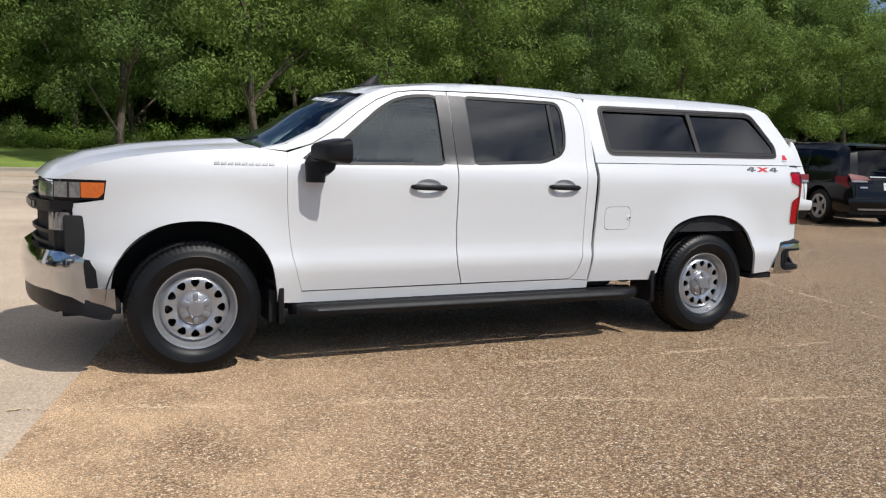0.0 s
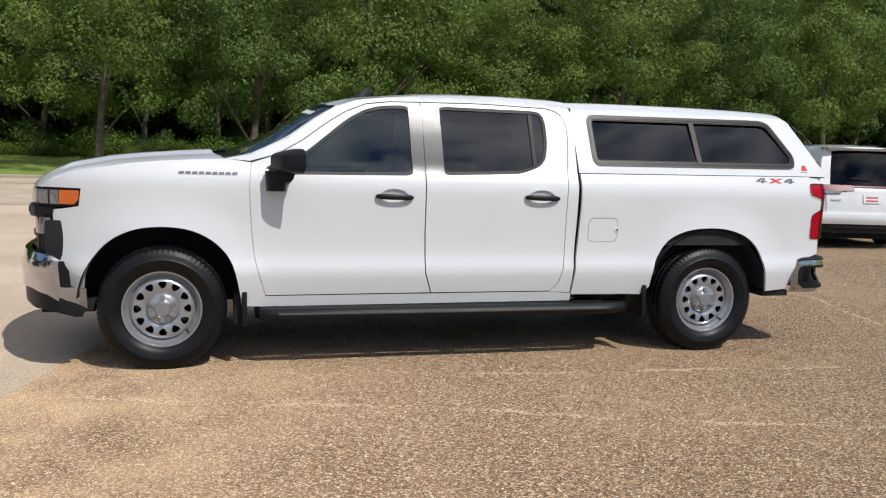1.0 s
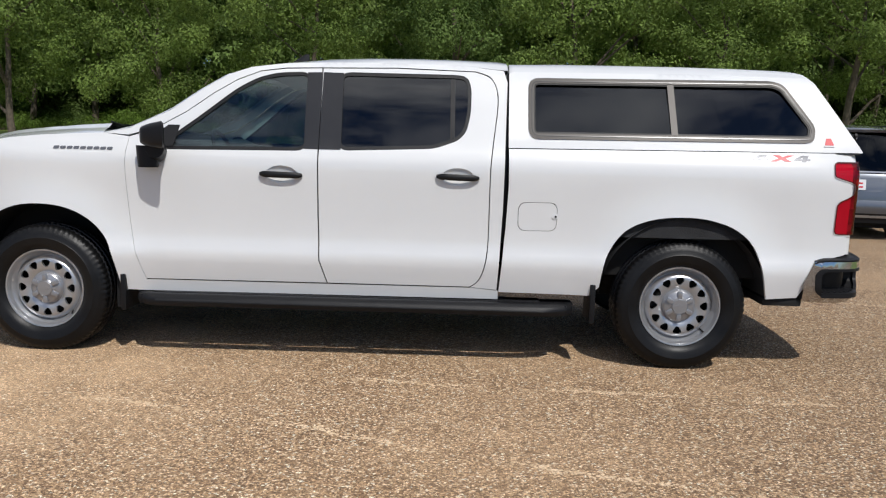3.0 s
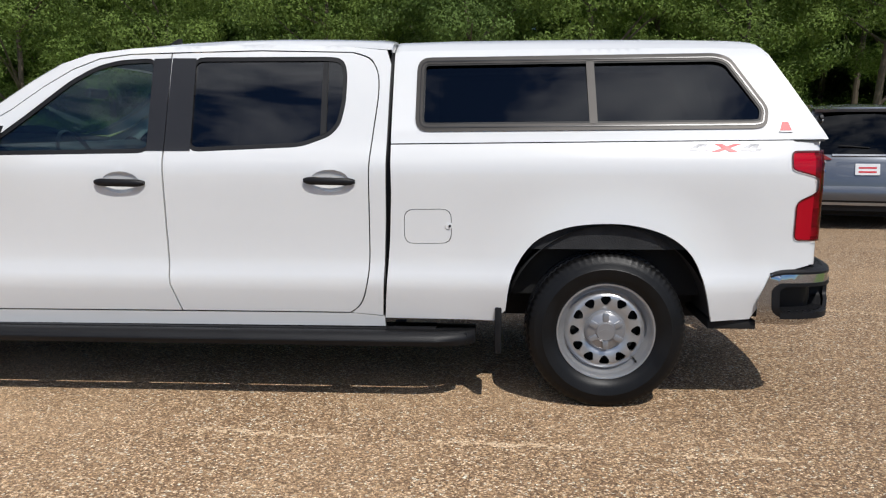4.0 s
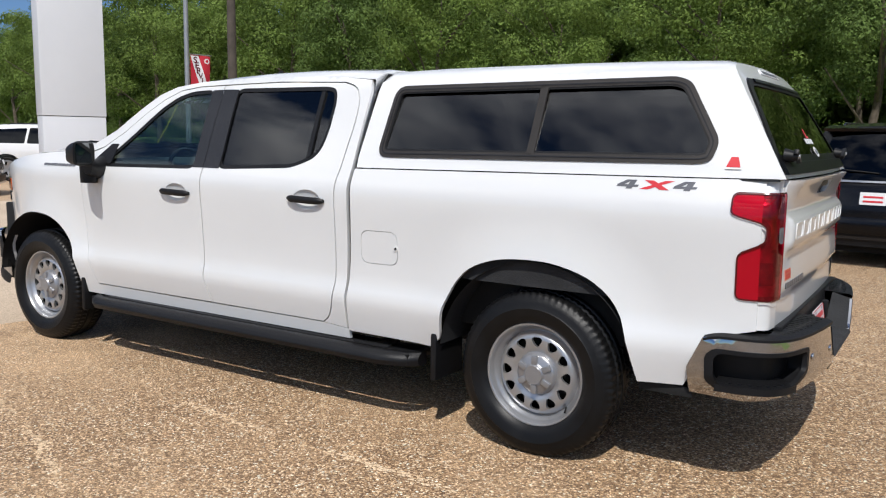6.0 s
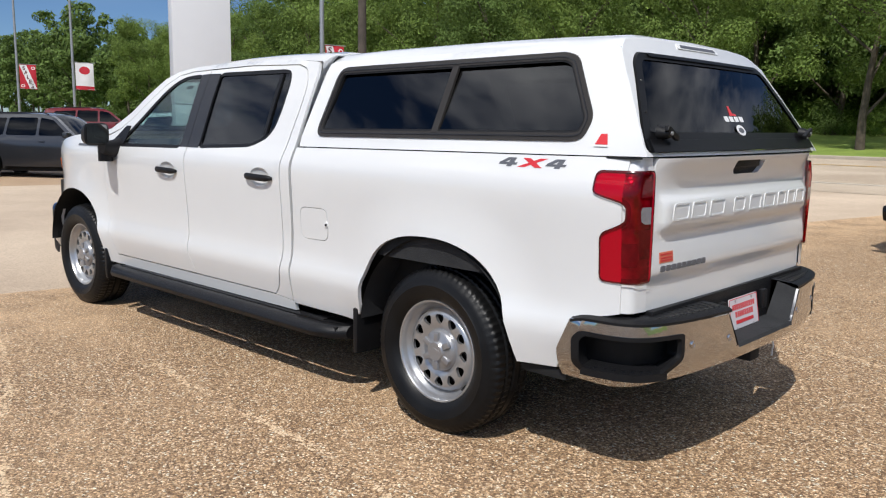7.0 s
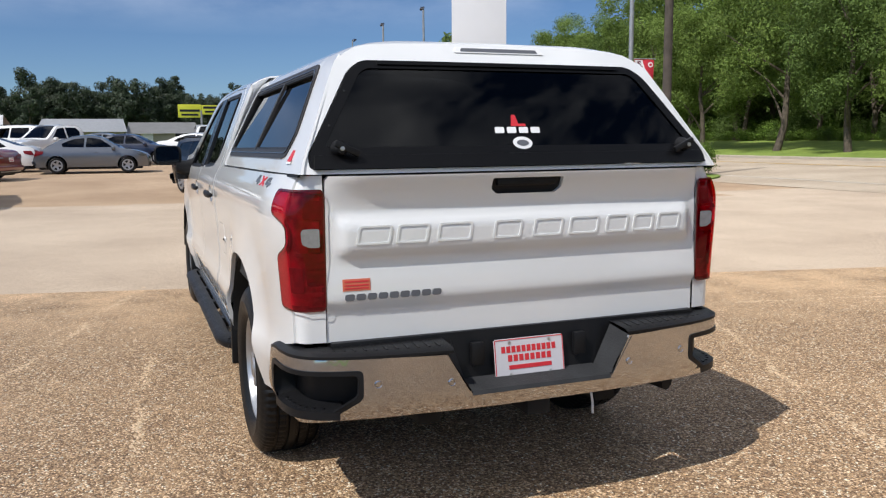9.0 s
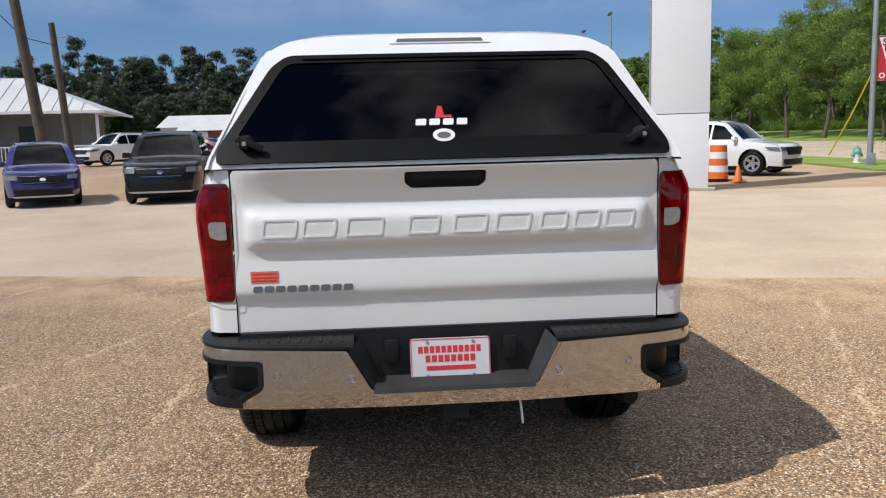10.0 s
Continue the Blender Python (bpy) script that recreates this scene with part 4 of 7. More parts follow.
    return x + 0.030 * k - 0.02 * (abs(y) / 0.9) ** 3


def gate(d=0.0):
    return lambda y, z: (tail_x(y, z) + d, y, z)


TAILGATE = part("tailgate", sheet([(-0.810, 0.735), (0.810, 0.735), (0.806, 1.335), (0.795, 1.350), (-0.795, 1.350), (-0.806, 1.335)], gate(), (-0.03, 0, 0), 0.022,
                                  holes=[rounded([(-0.140, 1.268), (0.115, 1.268), (0.140, 1.288), (0.140, 1.330), (-0.165, 1.330), (-0.165, 1.288)], 0.01)]), M_WHITE, TRUCK, "white tailgate with raised lettering band", 50)
part("handle_cup", sheet(rounded([(-0.142, 1.266), (0.117, 1.266), (0.142, 1.287), (0.142, 1.332), (-0.167, 1.332), (-0.167, 1.287)], 0.01), lambda y, z: (tail_x(0.3, z) - 0.022, y, z), (-0.01, 0, 0), 0.03), M_BLACK, TAILGATE, "black tailgate handle recess")
part("gate_handle", box(5.050, 5.072, -0.140, 0.115, 1.298, 1.330, 0.008), M_BLACK, TAILGATE, "black tailgate handle")
# nine raised outlines across the band, one a letter
xs = [-0.705, -0.555, -0.395, -0.165, 0.005, 0.165, 0.335, 0.465, 0.585]
ws = [0.130, 0.125, 0.140, 0.120, 0.130, 0.135, 0.105, 0.100, 0.115]
for a, w in zip(xs, ws):
    outer = [(a, 1.098), (a + w, 1.098), (a + w + 0.012, 1.168), (a + 0.012, 1.168)]
    ring = rounded(outer, 0.012, 2)
    hole = rounded([(a + 0.0105, 1.1055), (a + w - 0.008, 1.1055), (a + w + 0.002, 1.1605), (a + 0.020, 1.1605)], 0.008, 2)
    part("letter_block", sheet(ring, gate(0.0030), (-0.008, 0, 0), 0.02, holes=[hole]), M_WHITE, TAILGATE, "raised white lettering shape")
for i in range(9):
    a = -0.745 + i * 0.0422
    part("badge_block", sheet(rounded([(a, 0.892), (a + 0.035, 0.892), (a + 0.037, 0.916), (a + 0.002, 0.916)], 0.005, 1), gate(0.0035), (-0.005, 0, 0), 0.02), M_GREYPRINT, TAILGATE, "grey nameplate block")
decal = part("dealer_sticker", sheet([(-0.752, 0.928), (-0.648, 0.928), (-0.648, 0.972), (-0.752, 0.972)], gate(0.0022), (-0.002, 0, 0), 0.03), M_ORANGEPRINT, TAILGATE, "orange dealer sticker")
for z in (0.935, 0.946, 0.960):
    part("print_bar", sheet([(-0.745, z), (-0.655, z), (-0.655, z + 0.005), (-0.745, z + 0.005)], gate(0.0036), (-0.001, 0, 0), 0.03), M_REDPRINT, decal)

# tail lamps: wrap from the flank round the corner to the gate
for side in (-1, 1):
    def wrap(d):
        """s runs forward-to-rear along the flank, turns the corner, then inwards along the tail."""
        def f(s, z):
            if s < 0.115:
                x = 4.862 + s
                return (x, side * (half(x, z) + d), z)
            t = s - 0.115
            r, arc = 0.055, 0.055 * math.pi / 2
            y0 = half(4.977, z)
            if t < arc:
                a = t / r
                return (4.977 + (r + d) * math.sin(a), side * (y0 - r + (r + d) * math.cos(a)), z)
            k = (t - arc) / (0.290 - 0.115 - arc)
            return (4.977 + r + d + 0.008 * min(1, k), side * (y0 - r + (0.815 - y0 + r) * k), z)
        return f
    end = 0.290
    outline = rounded([(0.002, 1.216), (0.002, 1.299), (end, 1.300), (end, 0.862), (0.034, 0.864), (0.034, 1.052), (0.112, 1.088), (0.138, 1.108), (0.140, 1.164), (0.118, 1.182), (0.034, 1.204)], 0.026)
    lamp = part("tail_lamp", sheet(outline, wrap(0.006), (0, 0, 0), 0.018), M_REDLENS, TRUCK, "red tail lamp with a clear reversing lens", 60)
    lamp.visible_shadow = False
    part("lamp_edge", sheet(grow(outline, 0.004), wrap(0.0065), (0, 0, 0), 0.02, holes=[grow(outline, -0.003)]), M_REDDARK, lamp, "dark lamp edge", 60)
    part("reflector", sheet(outline, wrap(-0.006), (0, 0, 0), 0.02), M_REFLECTOR, lamp, "bright lamp reflector", 60)
    part("reversing_lens", sheet(rounded([(0.196, 1.106), (0.194, 1.150), (0.202, 1.162), (0.270, 1.162), (0.270, 1.094), (0.225, 1.094)], 0.008), wrap(0.0075), (0, 0, 0), 0.018), M_CLEARLENS, lamp, "clear reversing lens", 60)
    # dark patches put the lamp's uneven brightness into the colour
    for s0, s1, z0, z1 in ((0.070, 0.190, 0.925, 1.020), (0.200, 0.290, 0.955, 1.065), (0.205, 0.290, 1.195, 1.262), (0.165, 0.292, 1.060, 1.074)):
        part("lamp_dim", sheet(rounded([(s0, z0), (s1, z0), (s1, z1), (s0, z1)], 0.012), wrap(-0.003), (0, 0, 0), 0.02), M_LAMPDIM, lamp, "darker patch behind the lens", 60)
    for k in range(8):
        z = 0.875 + 0.024 * k
        part("lens_rib", sheet([(0.20, z), (0.284, z), (0.284, z + 0.005), (0.20, z + 0.005)], wrap(0.001), (0, 0, 0), 0.03), M_REFLECTOR if k < 4 else M_LAMPDIM, lamp)
    # dark rim painted in so the lens looks brighter in its middle
    part("lamp_dim_rim", sheet(outline, wrap(-0.002), (0, 0, 0), 0.02, holes=[grow(outline, -0.017)]), M_LAMPDIM, lamp, "dark border inside the lens", 60)
    # white corner post between lamp and gate, above and below
    part("tail_corner", sheet([(0.085, 0.738), (0.292, 0.738), (0.292, 1.352), (0.085, 1.352)], wrap(-0.009), (0, 0, 0), 0.02), M_WHITE, TRUCK)
# dark body behind the panels
part("bed_box", box(2.90, 5.0, -0.80, 0.80, 0.55, 1.34, 0.01), M_DARK, TRUCK)
for y in (-0.45, 0.35):
    part("frame_rail", box(-0.6, 5.0, y, y + 0.10, 0.36, 0.55, 0.01), M_DARK, TRUCK)
part("floor_pan", box(0.6, 2.85, -0.80, 0.80, 0.40, 0.47, 0.01), M_DARK, TRUCK)
part("exhaust_tail", tube([(4.3, 0.62, 0.42), (4.8, 0.66, 0.42), (5.0, 0.72, 0.40)], 0.035, 10), M_DARK, TRUCK)
part("axle", tube([(HUB_R, -0.75, HUB_Z), (HUB_R, 0.75, HUB_Z)], [0.05, 0.05], 10), M_DARK, TRUCK)
part("differential", lathe([(0.0, -0.15), (0.09, -0.12), (0.15, 0.0), (0.09, 0.12), (0.0, 0.15)], (HUB_R, 0.1, HUB_Z), 20), M_DARK, TRUCK)


# rear bumper: chrome face wrapped round the corners, corner steps, black top pad
def rear_curve(s):
    """Plan place of the bumper's face by arc length from its middle."""
    pts = [(5.208, 0.0), (5.204, 0.30), (5.178, 0.58), (5.148, 0.74), (5.108, 0.855), (5.062, 0.918), (5.00, 0.953), (4.90, 0.972), (4.70, 0.982)]
    pts = spline(pts, 8)
    run = 0.0
    for k in range(len(pts) - 1):
        a, b = pts[k], pts[k + 1]
        d = math.dist(a, b)
        if s <= run + d or k == len(pts) - 2:
            t = (s - run) / d
            p, q = pts[max(k - 1, 0)], pts[min(k + 2, len(pts) - 1)]
            n0, n1 = Vector((b[1] - p[1], p[0] - b[0])).normalized(), Vector((q[1] - a[1], a[0] - q[0])).normalized()
            return a[0] + (b[0] - a[0]) * t, a[1] + (b[1] - a[1]) * t, n0.lerp(n1, min(1, max(0, t))).normalized()
        run += d


def rear(d=0.0):
    def f(s, z):
        x, y, n = rear_curve(abs(s))
        out = d - 0.225 * max(0, 0.53 - z) - 0.006 * max(0, (z - 0.688) / 0.018) ** 2 - 0.014 * max(0, (0.51 - z) / 0.06) ** 2
        return (x + n.x * out, math.copysign(1, s) * (y + n.y * out), z)
    return f


face = [(-1.285, 0.560), (-1.275, 0.440), (-1.06, 0.430), (-0.80, 0.462), (-0.50, 0.470), (0.50, 0.470), (0.80, 0.462), (1.06, 0.430), (1.275, 0.440), (1.285, 0.560), (1.225, 0.694), (1.15, 0.704), (0.96, 0.702), (0.385, 0.690),
        (0.305, 0.545), (0.275, 0.532), (-0.285, 0.532), (-0.315, 0.545), (-0.400, 0.690), (-0.96, 0.702), (-1.15, 0.704), (-1.225, 0.694)]
pocket = [(0.715, 0.652), (1.170, 0.650), (1.205, 0.618), (1.200, 0.510), (1.150, 0.474), (0.850, 0.466), (0.715, 0.548)]
pockets = [rounded([(s * a, z) for a, z in pocket], 0.02) for s in (-1, 1)]
REAR = part("rear_bumper", sheet(face, rear(), (-0.012, 0, 0), 0.035, holes=pockets), M_CHROME, TRUCK, "chrome rear bumper with corner steps", 50)
for s in (-1, 1):
    rim = rounded([(s * a, z) for a, z in pocket], 0.02)
    inner = rounded([(s * a, z) for a, z in grow(pocket, -0.016)], 0.02)
    part("pocket_rim", sheet(grow(rim, 0.002), rear(0.004), (-0.02, 0, 0), 0.03, holes=[inner]), M_BLACK, REAR, "black rim of the step pocket")
    ring = densify(rim, 0.03)
    part("pocket_wall", grid([[rear(0.002)(a, z) for a, z in ring + ring[:1]], [rear(-0.10)(a, z) for a, z in ring + ring[:1]]]), M_BLACK, REAR)
    part("pocket_back", sheet(rim, rear(-0.085), (0, 0, 0), 0.05), M_BLACK, REAR)
    # step tread inside the pocket
    outer_edge = [rear(0.006)(s * a, 0.50) for a in np.linspace(0.80, 1.18, 12)]
    inner_edge = [rear(-0.085)(s * a, 0.515) for a in np.linspace(0.80, 1.18, 12)]
    under = [(x, y, z - 0.03) for x, y, z in outer_edge]
    step = part("corner_step", grid([under, outer_edge, inner_edge]), M_BLACK, REAR, "black ribbed corner step")
    top = [rear(0.0)(s * a, 0.645) for a in np.linspace(0.72, 1.18, 12)]
    topi = [rear(-0.085)(s * a, 0.640) for a in np.linspace(0.72, 1.18, 12)]
    part("pocket_top", grid([top, topi]), M_BLACK, REAR)
    for i in range(7):
        for j in range(3):
            a = 0.87 + i * 0.042
            p = Vector(rear(-0.024 - 0.022 * j)(s * a, 0.503))
            part("step_stud", lathe([(0.010, 0.0), (0.008, 0.005), (0.0, 0.005)], tuple(p), 6, "Z"), M_SATIN, step)
    # black top pad, falling from the body to the chrome edge
    rows = []
    for a in np.linspace(0.375, 1.235, 30):
        p, q = Vector(rear(0.003)(s * a, 0.700)), Vector(rear(-0.014)(s * a, 0.700))
        g = Vector(rear(-0.075)(s * a, 0.700))
        if a < 0.90:
            i_ = Vector((5.030, q.y, 0.724))
        else:
            k = min(1, (a - 0.90) / 0.12)
            i_ = Vector((5.030, q.y, 0.724)).lerp(Vector((g.x, g.y, 0.722)), k)
        drop = 0.016 * max(0, (a - 1.15) / 0.085) ** 2
        rows.append([(p.x, p.y, 0.695 - drop), (p.x, p.y, 0.706 - drop), (q.x, q.y, 0.715 - drop), tuple(q.lerp(i_, 0.5).xy) + (0.7215 - drop,), (i_.x, i_.y, i_.z - drop), (i_.x, i_.y, 0.66)])
    pad = part("step_pad", grid(rows), M_BLACK, REAR, "black ribbed plastic top pad")
    for i in range(12):
        q = Vector(rear(-0.016)(s * (0.42 + i * 0.040), 0.716))
        part("pad_rib", move(box(-0.085, 0.0, -0.006, 0.006, -0.003, 0.0035, 0.002, 1), Matrix.Translation((q.x - 0.004, q.y, 0.7165)) @ Matrix.Rotation(radians(4), 4, "Y")), M_SATIN, pad)
    # parking sensors
    for a in (0.365, 0.640):
        p = rear(0.002)(s * (a + 0.02), 0.585 if a < 0.5 else 0.600)
        part("parking_sensor", lathe([(0.0, 0.002), (0.010, 0.0015), (0.0115, 0.000), (0.0135, 0.002), (0.015, -0.004)], (p[0] + 0.0, p[1], p[2]), 14, "X"), M_CHROME, REAR, "round silver parking sensor")
    # sloped cheek beside the plate recess
    part("recess_cheek", grid([[rear(0.003)(s * 0.395, 0.685), rear(0.003)(s * 0.300, 0.535)], [(5.105, s * 0.352, 0.722), (5.085, s * 0.285, 0.55)]]), M_LINER, REAR)
part("recess_floor", grid([[(5.212, -0.305, 0.528), (5.212, 0.295, 0.528)], [(5.204, -0.305, 0.543), (5.204, 0.295, 0.543)], [(5.08, -0.29, 0.560), (5.08, 0.28, 0.560)]]), M_LINER, REAR, "black plate recess")
part("recess_wall", grid([[(5.085, -0.30, 0.55), (5.085, 0.30, 0.55)], [(5.060, -0.40, 0.735), (5.060, 0.40, 0.735)]]), M_BLACK, REAR)
part("bumper_filler", box(4.78, 5.00, -0.84, 0.84, 0.47, 0.70, 0.02), M_DARK, REAR)
for y in (-0.235, 0.215):
    part("plate_lamp", box(5.075, 5.105, y - 0.028, y + 0.028, 0.605, 0.70, 0.012), M_BLACK, REAR)
part("fascia_strip", box(5.02, 5.058, -0.80, 0.80, 0.70, 0.738, 0.004), M_BLACK, REAR)
part("hitch_receiver", box(5.0, 5.16, -0.05, 0.05, 0.40, 0.47, 0.008), M_DARK, REAR)
part("plug_cable", tube([(5.14, 0.245, 0.46), (5.145, 0.25, 0.42), (5.14, 0.255, 0.365)], 0.005, 6), M_WHITEPRINT, REAR, "thin pale cable end")
part("frame_end", box(4.50, 4.74, -0.93, 0.93, 0.405, 0.452, 0.01), M_DARK, TRUCK)

# dealer plate: words on it stand as bars
PLATE = part("licence_plate", sheet(rounded([(-0.165, 0.545), (0.140, 0.545), (0.140, 0.697), (-0.165, 0.697)], 0.012), lambda y, z: (5.112 - 0.16 * (z - 0.545), y, z), (-0.004, 0, 0), 0.05, solid=True), mat("plate_silver_paint", (0.62, 0.60, 0.62), 0.35, var=0.05), TRUCK, "silver dealer plate with red print bars")


def plate_bar(y0, y1, z0, z1, m=M_REDPRINT):
    part("print_bar", sheet([(y0, z0), (y1, z0), (y1, z1), (y0, z1)], lambda y, z: (5.1135 - 0.16 * (z - 0.545), y, z), (-0.001, 0, 0), 0.04), m, PLATE)


for i in range(11):
    plate_bar(-0.135 + i * 0.0222, -0.135 + i * 0.0222 + 0.0165, 0.643, 0.668)
for i in range(8):
    plate_bar(-0.108 + i * 0.0245, -0.108 + i * 0.0245 + 0.018, 0.609, 0.634)
plate_bar(-0.105, 0.082, 0.578, 0.594)
for a in ((-0.163, 0.138, 0.547, 0.550), (-0.163, 0.138, 0.692, 0.695), (-0.163, -0.160, 0.547, 0.695), (0.135, 0.138, 0.547, 0.695)):
    plate_bar(*a)
for y in (-0.10, 0.075):
    for z in (0.558, 0.683):
        part("plate_bolt", lathe([(0.0, 0.004), (0.006, 0.003), (0.006, 0.0)], (5.113 - 0.16 * (z - 0.545), y, z), 8, "X"), M_SILVER, PLATE)


# ---------------------------------------------------------------- wheels
def rim_lift(side):
    """The dished steel disc: depth over radius."""
    def f(a, b):
        r = math.hypot(a, b)
        return (a, side * lerp(r, [(0.0, 0.900), (0.095, 0.900), (0.115, 0.910), (0.130, 0.915), (0.165, 0.917), (0.182, 0.915), (0.194, 0.908), (0.203, 0.893), (0.207, 0.884)]), b)
    return f


def wheel(hx, side):
    w = part("wheel", sheet([(0.207 * math.cos(t), 0.207 * math.sin(t)) for t in np.linspace(0, 2 * math.pi, 72, endpoint=False)], rim_lift(side), (0, -side * 0.007, 0), 0.012,
                            holes=SLOTS), M_SILVER, TRUCK, "silver steel wheel with twelve rounded slots and black tyre")
    w.location = (hx, 0, HUB_Z)
    # pressed collar round each slot
    for hole in SLOTS:
        ring = hole + hole[:1]
        lift = rim_lift(side)
        part("slot_edge", grid([[lift(a, b) for a, b in ring], [(a, side * (abs(lift(a, b)[1]) - 0.016), b) for a, b in ring]]), M_SILVER, w)
    part("rim", lathe([(0.203, side * 0.884), (0.209, side * 0.881), (0.214, side * 0.886), (0.219, side * 0.900), (0.228, side * 0.907), (0.232, side * 0.920), (0.236, side * 0.936), (0.242, side * 0.9445), (0.249, side * 0.9455), (0.2535, side * 0.941), (0.2535, side * 0.930), (0.242, side * 0.90), (0.238, side * 0.72)], n=80), M_SILVER, w, "bright stepped rim lip")
    part("brake_drum", lathe([(0.0, side * 0.85), (0.17, side * 0.85), (0.175, side * 0.78), (0.235, side * 0.77)], n=32), M_DARK, w)
    cap = part("hub_cap", lathe([(0.0, side * 0.950), (0.044, side * 0.950), (0.048, side * 0.946), (0.052, side * 0.938), (0.062, side * 0.933), (0.086, side * 0.928), (0.098, side * 0.920), (0.105, side * 0.905), (0.106, side * 0.898)], n=48), M_CAP, w, "silver hub cap")
    for k in range(6):
        a = math.pi * 2 * k / 6 + 0.52
        lug = box(-0.026, 0.020, -0.010, 0.010, -0.015, 0.015, 0.006, 2)
        part("lug_cover", move(lug, Matrix.Rotation(-a, 4, "Y") @ Matrix.Translation((0.074, side * 0.934, 0))), M_CAP, cap)
    part("emblem", sheet(rounded([(-0.030, -0.008), (-0.010, -0.008), (-0.008, -0.016), (0.010, -0.016), (0.012, -0.006), (0.032, -0.004), (0.028, 0.010), (0.010, 0.010), (0.008, 0.016), (-0.012, 0.016), (-0.014, 0.008), (-0.032, 0.006)], 0.003, 1),
                         lambda a, b: (a, side * 0.952, b), (0, -side * 0.003, 0), 0.02), M_CAP, cap)
    part("valve_stem", tube([(0.150, side * 0.885, -0.150), (0.160, side * 0.925, -0.160)], 0.005, 6), M_DARK, w)
    # tyre: sidewall, lettering rings, shoulder blocks and grooves
    prof = [(0.228, 0.740), (0.240, 0.925), (0.250, 0.943), (0.257, 0.949), (0.268, 0.960), (0.290, 0.970), (0.318, 0.9755), (0.326, 0.9775), (0.331, 0.974), (0.352, 0.971), (0.374, 0.960), (0.384, 0.952), (0.388, 0.950), (0.398, 0.938), (0.405, 0.920), (0.4065, 0.903), (0.397, 0.899), (0.397, 0.892), (0.4085, 0.888), (0.4095, 0.858), (0.399, 0.854), (0.399, 0.846),
            (0.4100, 0.841), (0.4100, 0.809), (0.399, 0.805), (0.399, 0.797), (0.4095, 0.792), (0.4085, 0.762), (0.397, 0.758), (0.397, 0.750), (0.4065, 0.745), (0.398, 0.720), (0.374, 0.695), (0.30, 0.685), (0.235, 0.70)]
    rows = []
    n = 216
    for i in range(n):
        a = 2 * math.pi * i / n
        row = []
        for r, y in prof:
            if r > 0.38 and i % 3 == 0 and (y > 0.892 or y < 0.755):
                r -= 0.0055
            elif r > 0.40 and i % 3 == (1 if y > 0.83 else 2) and not 0.80 < y < 0.85:
                r -= 0.006
            elif 0.340 < r < 0.372 and y > 0.9 and i % 9 == 0 and i % 54 > 22:
                y += 0.0012
            rr = r if r < 0.36 or math.sin(a) > -0.85 else min(r, (HUB_Z + 0.013) / max(-math.sin(a), 0.01))
            row.append((rr * math.cos(a), side * y, rr * math.sin(a)))
        rows.append(row)
    part("tyre", grid(rows + [rows[0]]), M_RUBBER, w, "black all-terrain tyre", 30)
    return w


M_CAP = mat("silver_cap_plastic", (0.36, 0.36, 0.37), 0.30, metal=0.6, var=0.06, scale=10, coat=0.4)
SLOTS = []
for k in range(12):
    a = 2 * math.pi * (k + 0.0) / 12
    r0, r1, hw = 0.130, 0.180, 0.0300
    pts = [(r0, 0.0), (r0 + 0.006, -hw * 0.36), (r0 + 0.024, -hw * 0.78), (r1 - 0.014, -hw * 0.92), (r1 - 0.003, -hw * 0.66), (r1, 0.0), (r1 - 0.003, hw * 0.66), (r1 - 0.014, hw * 0.92), (r0 + 0.024, hw * 0.78), (r0 + 0.006, hw * 0.36)]
    SLOTS.append(rounded([(p * math.cos(a) - q * math.sin(a), p * math.sin(a) + q * math.cos(a)) for p, q in pts], 0.010, 2))
for hx in (HUB_F, HUB_R):
    for side in (-1, 1):
        wheel(hx, side)

# ---------------------------------------------------------------- mirrors and cabin
for side in (-1, 1):
    secs = []
    for t, w in ((0.0, 0.86), (0.06, 0.97), (0.5, 1.0), (0.85, 0.93), (0.97, 0.8), (1.0, 0.6)):
        x = 0.800 - 0.135 * t
        y0, y1 = 1.035, 1.262 - 0.03 * t
        z0, z1 = 1.285 + 0.02 * t, 1.452 - 0.035 * t
        yc, zc, hy, hz = (y0 + y1) / 2, (z0 + z1) / 2, (y1 - y0) / 2 * w, (z1 - z0) / 2 * w
        secs.append([(x + 0.42 * (yc + hy * math.copysign(abs(math.cos(a)) ** 0.45, math.cos(a)) - 1.035), side * (yc + hy * math.copysign(abs(math.cos(a)) ** 0.45, math.cos(a))), zc + hz * math.copysign(abs(math.sin(a)) ** 0.45, math.sin(a))) for a in np.linspace(0, 2 * math.pi, 28, endpoint=False)])
    mir = part("door_mirror", grid(secs, close=True, cap=True), M_BLACK, TRUCK, "black door mirror")
    part("mirror_glass", sheet(rounded([(1.060, 1.303), (1.240, 1.303), (1.240, 1.436), (1.060, 1.436)], 0.03), lambda y, z: (0.803 + 0.42 * (y - 1.035), side * y, z), (-0.003, 0, 0), 0.05), M_MIRROR, mir, "mirror glass")
    rows = []
    for t in np.linspace(0, 1, 8):
        x = 0.745 + 0.05 * t
        y = 0.925 + 0.16 * t
        z = 1.285 - 0.02 * math.sin(math.pi * t)
        rows.append([(x - 0.02 + 0.075 * (1 - 0.25 * t) * math.cos(a), side * y, z + 0.035 + 0.075 * (1 - 0.3 * t) * math.sin(a) - 0.04) for a in np.linspace(0, 2 * math.pi, 12, endpoint=False)])
    part("mirror_arm", grid(rows, close=True, cap=True), M_BLACK, mir)
    rows = []
    for t in np.linspace(0, 1, 6):
        z = 1.30 - 0.13 * t
